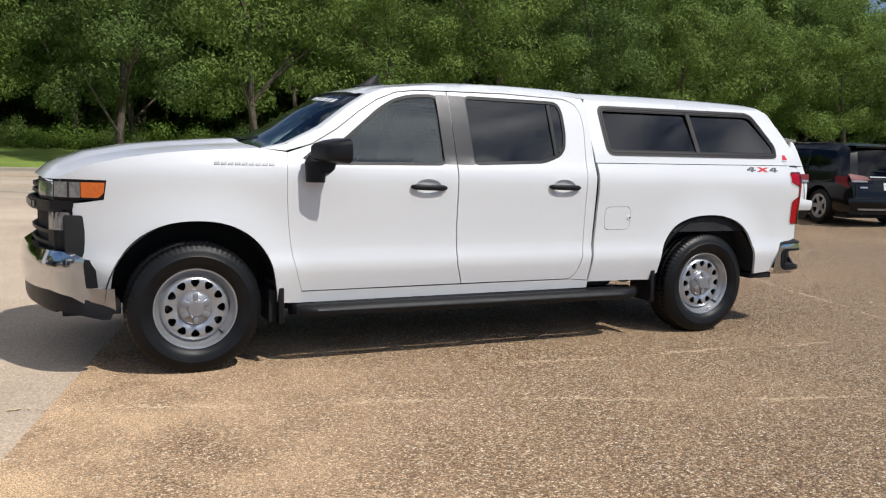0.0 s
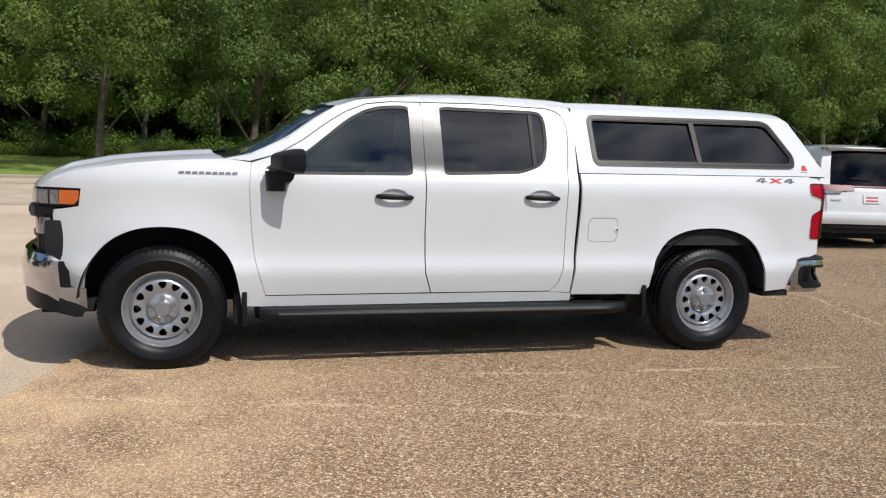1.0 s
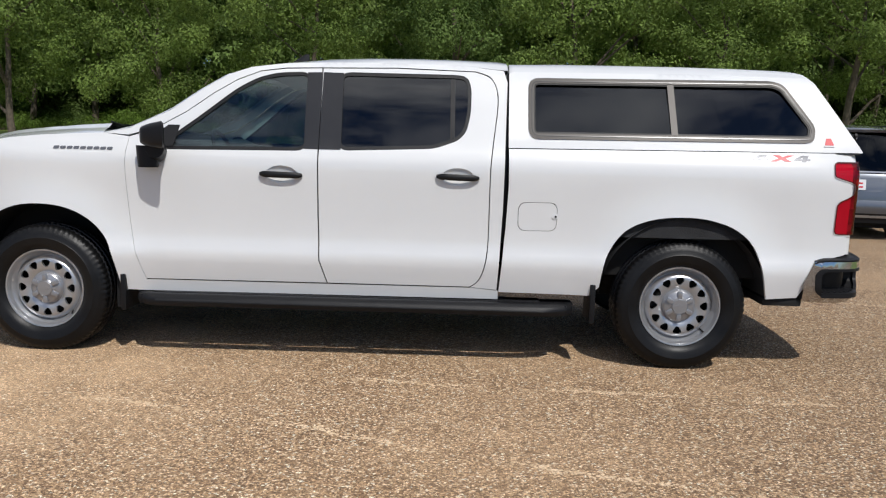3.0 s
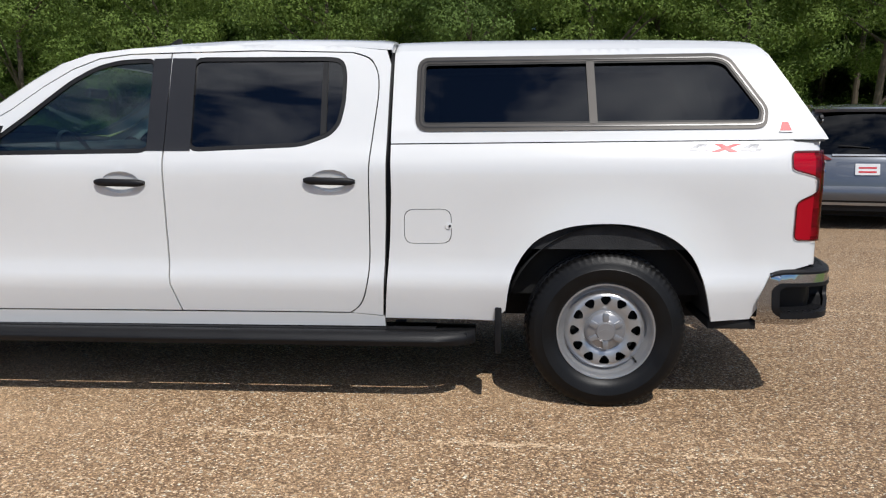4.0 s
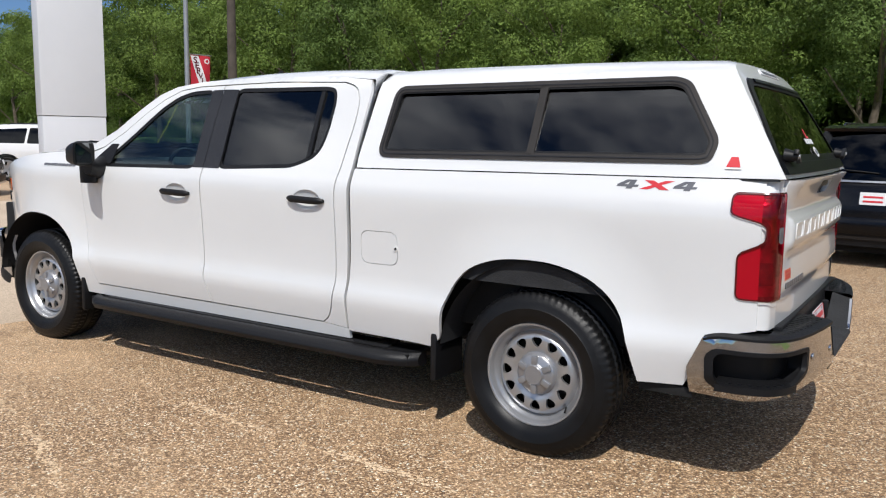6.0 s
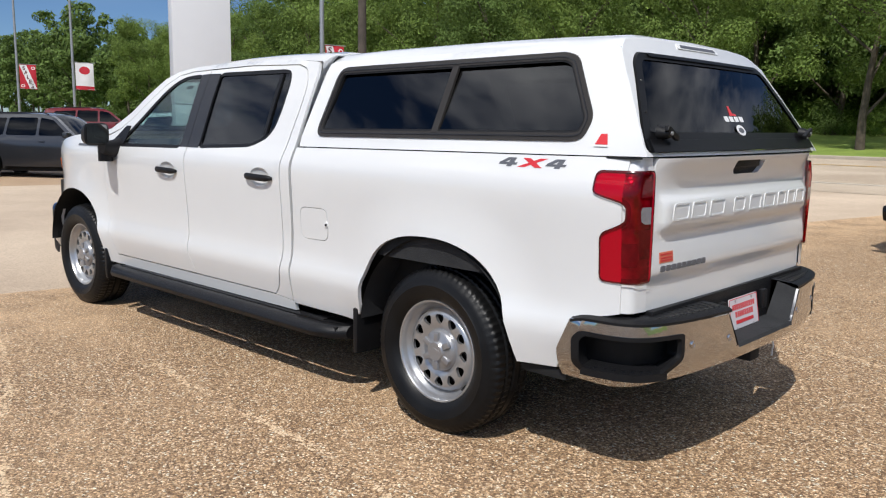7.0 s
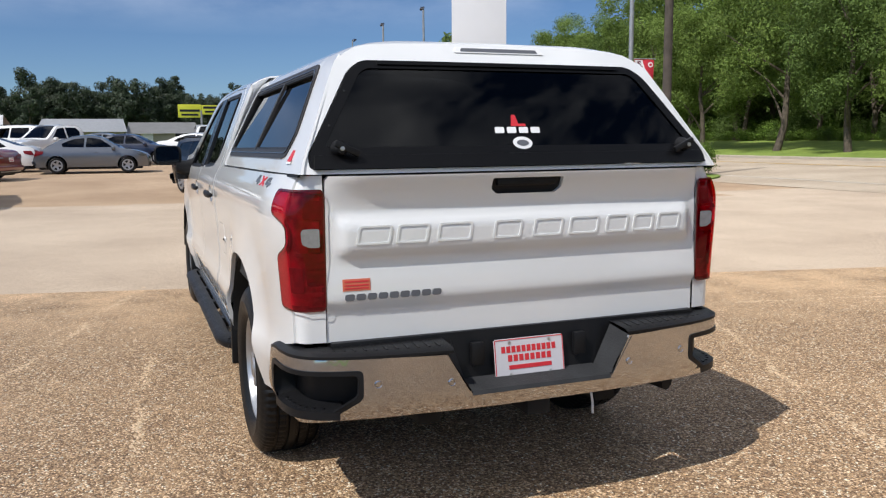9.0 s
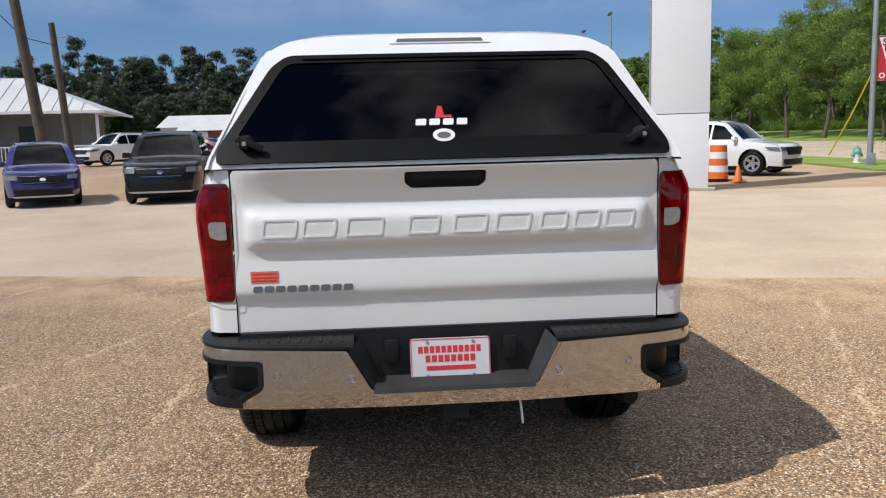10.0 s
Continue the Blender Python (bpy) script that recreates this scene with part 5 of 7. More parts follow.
        rows.append([(0.715 + 0.072 * (1 - 0.15 * t) * math.cos(a), side * (1.035 + 0.05 * math.sin(a)), z) for a in np.linspace(0, 2 * math.pi, 14, endpoint=False)])
    part("mirror_foot", grid(rows, close=True, cap=True), M_BLACK, mir)


def seat_mesh(x, y, w, zseat=0.86, back=0.62):
    base = box(x - 0.27, x + 0.25, y - w / 2, y + w / 2, zseat - 0.14, zseat + 0.06, 0.05, 3)
    rest = move(box(-0.07, 0.07, -w / 2, w / 2, 0, back, 0.05, 3), Matrix.Translation((x + 0.27, y, zseat)) @ Matrix.Rotation(radians(14), 4, "Y"))
    head = move(box(-0.05, 0.05, -0.13, 0.13, 0, 0.19, 0.045, 3), Matrix.Translation((x + 0.43, y, zseat + back + 0.04)) @ Matrix.Rotation(radians(8), 4, "Y"))
    return base, rest, head


for x, y, w in ((1.42, -0.42, 0.52), (1.42, 0.42, 0.52), (2.34, -0.42, 0.60), (2.34, 0.42, 0.60)):
    b, r, h = seat_mesh(x, y, w)
    seat = part("cab_seat", b, M_SEAT, TRUCK, "dark cloth seat")
    part("backrest", r, M_SEAT, seat)
    part("headrest", h, M_SEAT, seat)
part("dashboard", grid([[(0.50, u * 0.85, 1.30) for u in np.linspace(-1, 1, 5)], [(0.80, u * 0.87, 1.335) for u in np.linspace(-1, 1, 5)], [(0.93, u * 0.87, 1.28) for u in np.linspace(-1, 1, 5)], [(0.95, u * 0.86, 0.9) for u in np.linspace(-1, 1, 5)]]), M_INTERIOR, TRUCK)
part("steering_wheel", move(lathe([(0.175, 0.0), (0.190, 0.014), (0.205, 0.0), (0.190, -0.014)], n=32, axis="X"), Matrix.Translation((1.02, -0.42, 1.22)) @ Matrix.Rotation(radians(-24), 4, "Y")), M_INTERIOR, TRUCK, "black steering wheel")
part("steering_hub", move(join(box(-0.04, 0.02, -0.07, 0.07, -0.06, 0.06, 0.02), box(-0.01, 0.01, -0.18, 0.18, -0.02, 0.02, 0.006), box(-0.2, -0.02, -0.03, 0.03, -0.03, 0.03, 0.01)), Matrix.Translation((1.02, -0.42, 1.22)) @ Matrix.Rotation(radians(-24), 4, "Y")), M_INTERIOR, TRUCK)
part("inner_mirror", box(0.92, 0.95, -0.10, 0.14, 1.60, 1.66, 0.015), M_INTERIOR, TRUCK)
part("cabin_floor", box(0.5, 2.83, -0.86, 0.86, 0.47, 0.52, 0.01), M_INTERIOR, TRUCK)
for side in (-1, 1):
    part("inner_door", sheet([(0.66, 0.50), (2.75, 0.50), (2.78, 1.29), (0.66, 1.29)], lambda x, z: (x, side * (min(half(x, z), 0.95) - 0.075), z), (0, -side * 0.02, 0), 0.2), M_INTERIOR, TRUCK)
    part("inner_pillar", sheet([(1.66, 1.28), (1.64, 1.80), (1.84, 1.80), (1.86, 1.28)], flank(side, -0.03), (0, -side * 0.03, 0), 0.1), M_INTERIOR, TRUCK)
part("headliner", grid([[(x, u * 0.68, roof_mid(x) - 0.06 - 0.03 * u * u) for u in np.linspace(-1, 1, 7)] for x in (1.25, 1.6, 2.2, 2.8)]), M_INTERIOR, TRUCK)
# price scrawl across the top of the windscreen, as bars
for i in range(6):
    y = -0.52 + 0.085 * i
    t0 = 0.86 + 0.012 * i
    def scr(a, b, y=y, t0=t0):
        t = t0 + b
        x = 0.44 + 0.705 * t
        zr = rail_at(x) - 0.004
        yr = half(x, zr) - 0.055
        u = (y + a) / yr
        return (x - (0.20 - 0.08 * t) * (1 - u * u) - 0.003, y + a, zr + 0.020 * (1 - u * u) + 0.004)
    part("window_mark", sheet([(0, 0), (0.055, 0.0), (0.055, 0.05), (0.0, 0.05)], scr, (0.001, 0, -0.001), 0.02), M_WHITEPRINT, TRUCK, "white price mark on the windscreen")

# ---------------------------------------------------------------- the bed canopy
CANOPY = thing("truck_canopy", "white fibreglass truck-bed canopy with dark sliding side windows", "truck canopy", (0, 7.595, 0))
CAN_PROF = [(1.33, 0.922), (1.345, 0.918), (1.39, 0.906), (1.45, 0.875), (1.60, 0.7995), (1.70, 0.749), (1.78, 0.707), (1.81, 0.680), (1.835, 0.640)]


def can_half(x, z):
    return lerp(z, CAN_PROF) - (0.02 * max(0, (x - 4.55) / 0.5) ** 2)


def can_rear(z):
    """x of the canopy's rear edge on its flank over height."""
    return lerp(z, [(1.335, 5.055), (1.36, 5.050), (1.65, 4.880), (1.78, 4.800), (1.815, 4.772), (1.86, 4.735)])


def can_side(side, d=0.0):
    return lambda x, z: (x, side * (can_half(x, z) + d), z)


def can_top(x):
    return lerp(x, [(2.885, 1.880), (3.2, 1.889), (3.9, 1.893), (4.5, 1.885), (4.80, 1.872)])


CAN_WIN = rounded([(3.025, 1.405), (3.025, 1.768), (4.535, 1.782), (4.600, 1.760), (4.765, 1.505), (4.745, 1.428), (4.70, 1.418)], 0.06, 5)
for side in (-1, 1):
    rail_pts = [(2.897, 1.338), (5.052, 1.358), (can_rear(1.65), 1.65), (can_rear(1.80), 1.80), (4.755, 1.812), (4.0, 1.822), (2.922, 1.812), (2.897, 1.80)]
    part("canopy_side", sheet(rail_pts, can_side(side), (0, -side * 0.01, 0), 0.05, holes=[CAN_WIN]), M_SHELL, CANOPY)
    inner = grow(CAN_WIN, -0.026)
    wframe = part("side_window", sheet(grow(CAN_WIN, 0.008), can_side(side, 0.006), (0, -side * 0.02, 0), 0.05, holes=[inner]), M_BRONZE, CANOPY, "dark sliding side window in a bronze frame")
    part("inner_bead", sheet(inner, can_side(side, 0.002), (0, -side * 0.024, 0), 0.05, holes=[grow(inner, -0.009)]), M_BLACK, wframe)
    part("frame_lip", sheet(grow(CAN_WIN, -0.010), can_side(side, 0.0095), (0, -side * 0.004, 0), 0.05, holes=[grow(CAN_WIN, -0.0155)]), M_TRIM, wframe)
    part("mullion", sheet([(3.890, 1.422), (3.880, 1.768), (3.920, 1.768), (3.930, 1.422)], can_side(side, 0.006), (0, -side * 0.015, 0), 0.05), M_BRONZE, wframe)
    part("pane", sheet(grow(inner, -0.006), lambda x, z: (x, side * (can_half(x, z) - 0.001 - 0.045 * (z - 1.42)), z), (0, -side * 0.004, 0), 0.08, solid=True), M_PRIVACY, wframe, "dark tinted pane")
    part("canopy_seal", sheet([(2.90, 1.326), (5.03, 1.347), (5.03, 1.354), (2.90, 1.3345)], can_side(side, 0.004), (0, -side * 0.01, 0), 0.1), M_BLACK, CANOPY, "black rubber seal")
    mark = part("maker_mark", sheet([(4.815, 1.400), (4.872, 1.400), (4.858, 1.442), (4.830, 1.442)], can_side(side, 0.003), (0, -side * 0.002, 0), 0.03), M_REDPRINT, CANOPY, "small red maker's mark")
    part("mark_base", sheet([(4.812, 1.392), (4.876, 1.392), (4.876, 1.399), (4.812, 1.399)], can_side(side, 0.003), (0, -side * 0.002, 0), 0.03), M_WHITEPRINT, mark)
def top_line(y):
    """Height of the canopy's rear top edge across."""
    return lerp(abs(y), [(0.0, 1.864), (0.40, 1.858), (0.55, 1.850), (0.61, 1.838), (0.65, 1.818), (0.70, 1.78)])


rows = []
for x in [2.897, 2.904, 2.925, 3.2, 3.6, 4.0, 4.4, 4.62, 4.70]:
    zr = lerp(x, [(2.897, 1.795), (2.925, 1.812), (4.0, 1.822), (4.755, 1.812)])
    yr = can_half(x, zr)
    mid = can_top(x) - (0.012 if x == 2.897 else 0.0)
    rows.append([(x, u * yr, zr + (mid - zr) * (1 - abs(u) ** 6.5)) for u in np.linspace(-1, 1, 33)])
yr = can_half(4.78, 1.80)
for back, up in ((0.035, 0.010), (0.012, 0.006), (0.0, 0.0)):
    row = []
    for u in np.linspace(-1, 1, 33):
        y = u * yr
        z = top_line(y)
        row.append((can_rear(z) - 0.012 + 0.035 * (1 - (y / 0.9) ** 2) - back, y, z + up * (1 - abs(u) ** 6)))
    rows.append(row)
part("canopy_roof", grid(rows), M_SHELL, CANOPY)
part("canopy_front", grid([[(2.896, u * (can_half(2.9, z) - 0.002), z) for u in np.linspace(-1, 1, 7)] for z in (1.335, 1.5, 1.65, 1.75, 1.81, 1.85)]), M_BLACK, CANOPY, "black rubber boot towards the cab")


# rear end: white surround, black hatch frame and glass
def hatch(d=0.0):
    def f(y, z):
        bow = 0.035 * (1 - (y / 0.9) ** 2)
        return (can_rear(z) - 0.012 + bow + d, y, z)
    return f


def can_edge(z, k=0.0):
    return can_half(can_rear(z), z) - k


SURROUND = [(-can_edge(1.345), 1.357)] + [(-can_edge(z), z) for z in (1.45, 1.6, 1.7, 1.78)] + [(-0.65, 1.818), (-0.61, 1.838), (-0.55, 1.850), (-0.4, 1.858), (0.0, 1.864), (0.4, 1.858), (0.55, 1.850), (0.61, 1.838), (0.65, 1.818)] + [(can_edge(z), z) for z in (1.78, 1.7, 1.6, 1.45)] + [(can_edge(1.345), 1.357)]
DOORLINE = rounded([(-0.858, 1.372), (0.858, 1.372), (0.858, 1.425), (0.662, 1.742), (0.60, 1.785), (-0.60, 1.785), (-0.662, 1.742), (-0.858, 1.425)], 0.03)
part("canopy_rear", sheet(SURROUND, hatch(0.0), (-0.015, 0, 0), 0.05, holes=[DOORLINE]), M_SHELL, CANOPY)
part("canopy_liner", box(2.93, 4.70, -0.62, 0.62, 1.34, 1.36, 0.004), M_DARK, CANOPY)
HATCH = part("rear_hatch", sheet(grow(DOORLINE, -0.003), hatch(0.010), (-0.02, 0, 0), 0.05, holes=[rounded([(-0.795, 1.452), (0.795, 1.452), (0.618, 1.732), (0.585, 1.752), (-0.585, 1.752), (-0.618, 1.732)], 0.02)]), M_SATIN, CANOPY, "black framed rear hatch with dark glass")
part("pane", sheet(rounded([(-0.80, 1.448), (0.80, 1.448), (0.622, 1.736), (0.587, 1.756), (-0.587, 1.756), (-0.622, 1.736)], 0.02), hatch(0.004), (-0.004, 0, 0), 0.06, solid=True), M_HATCH, HATCH, "dark tinted hatch glass")
part("lower_band", sheet([(-0.845, 1.376), (0.845, 1.376), (0.838, 1.424), (-0.838, 1.424)], hatch(0.022), (-0.012, 0, 0), 0.05), M_SATIN, HATCH, "satin black lower rail")
part("top_hinge", sheet([(-0.54, 1.768), (0.54, 1.768), (0.54, 1.783), (-0.54, 1.783)], hatch(0.018), (-0.01, 0, 0), 0.06), M_SATIN, HATCH)
for y, z in ((-0.72, 1.66), (-0.80, 1.53), (0.72, 1.66), (0.80, 1.53)):
    part("screw", lathe([(0.0, 0.003), (0.004, 0.002), (0.005, 0.0)], hatch(0.011)(y * 0.955, z), 8, "X"), M_TRIM, HATCH)
for s in (-1, 1):
    p = Vector(hatch(0.015)(s * 0.745, 1.448))
    knob = part("twist_handle", lathe([(0.0, 0.055), (0.018, 0.052), (0.024, 0.030), (0.030, 0.012), (0.032, 0.0)], tuple(p), 18, "X"), M_BLACK, HATCH, "black twist handle")
    part("lever", move(box(-0.008, 0.012, -0.05, 0.05, -0.012, 0.012, 0.006), Matrix.Translation(p + Vector((0.045, s * -0.02, 0.0))) @ Matrix.Rotation(radians(s * 25), 4, "X")), M_BLACK, knob)
    part("key_cylinder", lathe([(0.0, 0.062), (0.008, 0.061), (0.009, 0.050)], tuple(p), 10, "X"), M_SILVER, knob)
for i in range(4):
    a = -0.115 + i * 0.052
    part("print_block", sheet(rounded([(a, 1.500), (a + 0.040, 1.500), (a + 0.043, 1.524), (a + 0.003, 1.524)], 0.003, 1), hatch(0.0062), (-0.001, 0, 0), 0.02), M_WHITEPRINT, HATCH, "white maker's print")
part("print_mark", sheet([(-0.040, 1.527), (0.025, 1.527), (0.025, 1.537), (-0.005, 1.537), (-0.012, 1.572), (-0.028, 1.572)], hatch(0.0062), (-0.001, 0, 0), 0.03), M_REDPRINT, HATCH, "red maker's mark")
part("round_sticker", sheet([(-0.010 + 0.042 * math.cos(t), 1.462 + 0.024 * math.sin(t)) for t in np.linspace(0, 2 * math.pi, 20, endpoint=False)], hatch(0.0125), (-0.001, 0, 0), 0.02), M_WHITEPRINT, HATCH, "oval white sticker")
part("oval_print", sheet([(-0.010 + 0.026 * math.cos(t), 1.462 + 0.012 * math.sin(t)) for t in np.linspace(0, 2 * math.pi, 16, endpoint=False)], hatch(0.0137), (-0.001, 0, 0), 0.02), M_GREYPRINT, HATCH)
lampb = part("brake_lamp", sheet(rounded([(-0.205, 1.826), (0.205, 1.826), (0.19, 1.852), (-0.19, 1.852)], 0.008), hatch(0.006), (-0.012, 0, 0), 0.04), M_WHITEPRINT, CANOPY, "high brake lamp in a pale bezel")
part("lens", sheet(rounded([(-0.175, 1.832), (0.175, 1.832), (0.168, 1.846), (-0.168, 1.846)], 0.004), hatch(0.0085), (-0.004, 0, 0), 0.04), M_GREYPRINT, lampb, "smoked brake-lamp lens")

# ---------------------------------------------------------------- trees and shrubs
M_BARK = mat("grey_brown_bark", (0.12, 0.095, 0.07), 0.9, var=0.35, scale=5, bump=0.6, bscale=25)
M_LEAF = mat("bright_green_leaves", (0.180, 0.255, 0.060), 0.6, var=0.30, scale=0.5, island=0.40, translucent=0.35, spec=0.15)
M_LEAF2 = mat("deep_green_leaves", (0.132, 0.198, 0.052), 0.6, var=0.30, scale=0.5, island=0.40, translucent=0.30, spec=0.15)
M_PINE = mat("dark_pine_needles", (0.036, 0.056, 0.026), 0.6, var=0.3, scale=0.5, island=0.4, translucent=0.15)
M_SHRUB = mat("verge_shrub_leaves", (0.130, 0.210, 0.036), 0.6, var=0.3, scale=0.8, island=0.40, translucent=0.3, spec=0.15)


def leaf_mesh(name, centres, size, rnd, material, droop=0.25, simple=False):
    """One mesh of many small bent leaves (or single blades), each at one of the centres."""
    n = len(centres)
    c = np.asarray(centres)[:, :3]
    out = rnd.normal(size=(n, 3)) * 0.42 + np.asarray(centres)[:, 3:]
    out[:, 2] += 0.25
    out /= np.linalg.norm(out, axis=1)[:, None]
    a = rnd.normal(size=(n, 3))
    a -= out * (a * out).sum(1)[:, None]
    a /= np.linalg.norm(a, axis=1)[:, None]
    b = np.cross(out, a)
    s = (size * rnd.uniform(0.6, 1.35, n))[:, None]
    tip, tail = c + a * s, c - a * s
    left, right = c + b * s * 0.48 + out * s * 0.15, c - b * s * 0.48 + out * s * 0.15
    tip[:, 2] -= s[:, 0] * droop
    me = bpy.data.meshes.new(name)
    if simple:
        v = np.stack([c - a * s * 0.7 + b * s * 0.5, c - a * s * 0.7 - b * s * 0.5, tip], axis=1).reshape(-1, 3)
        me.from_pydata(v.tolist(), [], np.arange(3 * n).reshape(n, 3).tolist())
    else:
        v = np.stack([tail, left, tip, right], axis=1).reshape(-1, 3)
        f = np.arange(4 * n).reshape(n, 4)
        me.from_pydata(v.tolist(), [], np.concatenate([f[:, [0, 1, 2]], f[:, [0, 2, 3]]]).tolist())
    me.materials.append(material)
    return me


def crown_points(rnd, n, blobs, fill=0.35):
    """Places in and near the skins of several overlapping lumps, thinned by noise so that gaps open."""
    pts = []
    weights = np.array([b[3] * b[4] * 1.0 for b in blobs])
    weights = weights / weights.sum()
    while len(pts) < n:
        k = rnd.choice(len(blobs), p=weights)
        x, y, z, r, h = blobs[k]
        d = rnd.normal(size=3)
        d /= np.linalg.norm(d)
        q = (1 - fill * rnd.random() ** 1.6)
        p = np.array([x + d[0] * r * q, y + d[1] * r * q, z + d[2] * h * q])
        w = noise.noise(Vector(p * 0.75)) + 0.5 * noise.noise(Vector(p * 1.9))
        if w > -0.12 - 0.35 * rnd.random():
            pts.append(np.concatenate([p + rnd.normal(size=3) * 0.12, d]))
    return pts


def make_tree(seed, height, spread, leaves, leaf, material, base=0.22, limbs=18, simple=False, label="broad green-leaved tree at the edge of the woods"):
    """A tree with trunk, limbs and a crown of clumped leaves; its foot at the origin."""
    rnd = np.random.default_rng(seed)
    tree = thing("tree", label, "tree", group="trees along the road")
    bms = []
    top = height * 0.72
    path = [(0, 0, -0.3)]
    for i in range(1, 7):
        path.append((path[-1][0] + rnd.normal() * 0.12, path[-1][1] + rnd.normal() * 0.12, top * i / 6))
    bms.append(tube(path, [0.24, 0.19, 0.165, 0.14, 0.11, 0.08, 0.04], 9))
    blobs = []
    for i in range(limbs):
        k = base + 0.04 + (0.94 - base) * ((i + rnd.random()) / limbs)
        a = i * 2.4 + rnd.uniform(-0.5, 0.5)
        reach = spread * (0.42 + 0.50 * math.sin(math.pi * min(1, (k - base) / (1 - base) * 0.80 + 0.14))) * rnd.uniform(0.72, 1.08)
        j = min(5, int(max(0.15, k - 0.22) * height / top * 6))
        s = Vector(path[max(1, j)])
        e = Vector((math.cos(a) * reach, math.sin(a) * reach, k * height))
        m = (s + e) / 2 + Vector((0, 0, 0.08 * height * rnd.uniform(-0.3, 0.8)))
        if i % 3 == 0 and k > base + 0.14:
            bms.append(tube([s, s.lerp(m, 0.6), m.lerp(e, 0.4), e], [0.085, 0.06, 0.045, 0.02], 6))
        for _ in range(3):
            q = rnd.uniform(0.62, 1.0)
            r = spread * rnd.uniform(0.13, 0.25)
            blobs.append((e.x * q + rnd.normal() * 0.12 * spread, e.y * q + rnd.normal() * 0.12 * spread, e.z + rnd.normal() * 0.035 * height, r, r * rnd.uniform(0.55, 0.85)))
    for k in (0.55, 0.72, 0.90):
        blobs.append((0, 0, height * k, spread * (0.62 if k < 0.8 else 0.38), height * 0.13))
    part("trunk", join(*bms), M_BARK, tree, "grey-brown trunk and limbs")
    crown = new("crown", leaf_mesh("crown", crown_points(rnd, leaves, blobs), leaf, rnd, material, simple=simple))
    crown.parent = tree
    return tree


def make_shrub(seed, leaves, leaf, material, w=1.4, h=1.5, label="leafy green shrub at the foot of the woods"):
    rnd = np.random.default_rng(seed)
    shrub = thing("shrub", label, "shrub", group="shrubs along the woods")
    blobs = [(rnd.uniform(-w, w), rnd.uniform(-w, w) * 0.6, h * rnd.uniform(0.25, 0.6), w * rnd.uniform(0.5, 0.8), h * rnd.uniform(0.3, 0.5)) for _ in range(6)]
    pts = [p for p in crown_points(rnd, leaves, blobs, 0.5) if p[2] > 0]
    part("stem", join(*[tube([(0, 0, -0.1), (b[0] * 0.5, b[1] * 0.5, b[2] * 0.6), (b[0], b[1], b[2])], [0.03, 0.02, 0.01], 5) for b in blobs]), M_BARK, shrub)
    crown = new("crown", leaf_mesh("crown", pts, leaf, rnd, material, simple=True))
    crown.parent = shrub
    return shrub


def plant(kinds, places, seed, zoff=0.0):
    """Puts copies of the kinds at plan places, each turned and scaled its own way; the first places take the originals."""
    rnd = random.Random(seed)
    for i, (x, y, s) in enumerate(places):
        k = i % len(kinds)
        m = pose(x, y, ground_height(x, y) - 0.05 + zoff, 0, 0, rnd.uniform(0, 360)) @ Matrix.Diagonal((s * rnd.uniform(0.92, 1.08), s * rnd.uniform(0.92, 1.08), s * rnd.uniform(0.92, 1.1), 1))
        if i < len(kinds):
            kinds[k].matrix_world = m
        else:
            ob = copy_thing(kinds[k], m)
            ob.matrix_basis = m


rt = random.Random(5)
verge_trees = [make_tree(11, 11.5, 4.9, 40000, 0.088, M_LEAF, 0.20, 20, True), make_tree(12, 10.5, 4.5, 36000, 0.088, M_LEAF, 0.19, 20, True), make_tree(13, 12.5, 5.2, 42000, 0.09, M_LEAF, 0.20, 20, True), make_tree(14, 11.0, 4.7, 38000, 0.088, M_LEAF2, 0.18, 20, True)]
places = [(x + rt.uniform(-0.3, 0.3), 44.6 + rt.uniform(-0.5, 0.8), rt.uniform(0.94, 1.10) * (1.0 if x > -55 else 0.85))
          for x in (-74, -66.5, -59, -51.5, -46, -40, -34, -28, -21, -13.6, -6, 1.6, 8.5, 15.5, 22, 29.5, 37, 44, 52, 60, 68, 76, 84)]
plant(verge_trees, places, 3)
wood_trees = [make_tree(21, 15.0, 5.0, 13000, 0.19, M_LEAF2, 0.20, 16, True, "tall dark tree inside the woods"), make_tree(22, 14.0, 5.4, 13000, 0.19, M_LEAF2, 0.18, 16, True, "tall dark tree inside the woods"), make_tree(23, 15.5, 4.8, 13000, 0.19, M_LEAF, 0.20, 16, True, "tall green tree inside the woods")]
places = []
for row_y, step in ((57.5, 5.2), (64.0, 5.6)):
    x = -80.0
    while x < 90:
        places.append((x + rt.uniform(-1.5, 1.5), row_y + rt.uniform(-1.5, 1.5), rt.uniform(0.88, 1.1) * (1.0 if x > -55 else 0.82)))
        x += step * rt.uniform(0.85, 1.15)
plant(wood_trees, places, 4)
back_trees = [make_tree(27, 15.5, 5.4, 5200, 0.34, M_LEAF2, 0.10, 14, True, "tall dark tree deep in the woods"), make_tree(28, 15.0, 5.2, 5200, 0.34, M_LEAF2, 0.10, 14, True, "tall dark tree deep in the woods")]
places = []
for row_y, step in ((60.0, 6.0), (71.0, 5.8), (79.0, 6.6)):
    x = -150.0
    while x < 112:
        if row_y > 70 or not -80 < x < 90:
            places.append((x + rt.uniform(-1.5, 1.5), row_y + rt.uniform(-1.5, 1.5), rt.uniform(0.85, 1.1) * (1.25 if x > -12 and row_y > 70 else 1.0 if x > -55 else 0.82)))
        x += step * rt.uniform(0.85, 1.15)
plant(back_trees, places, 14)
far_trees = []
x = -210.0
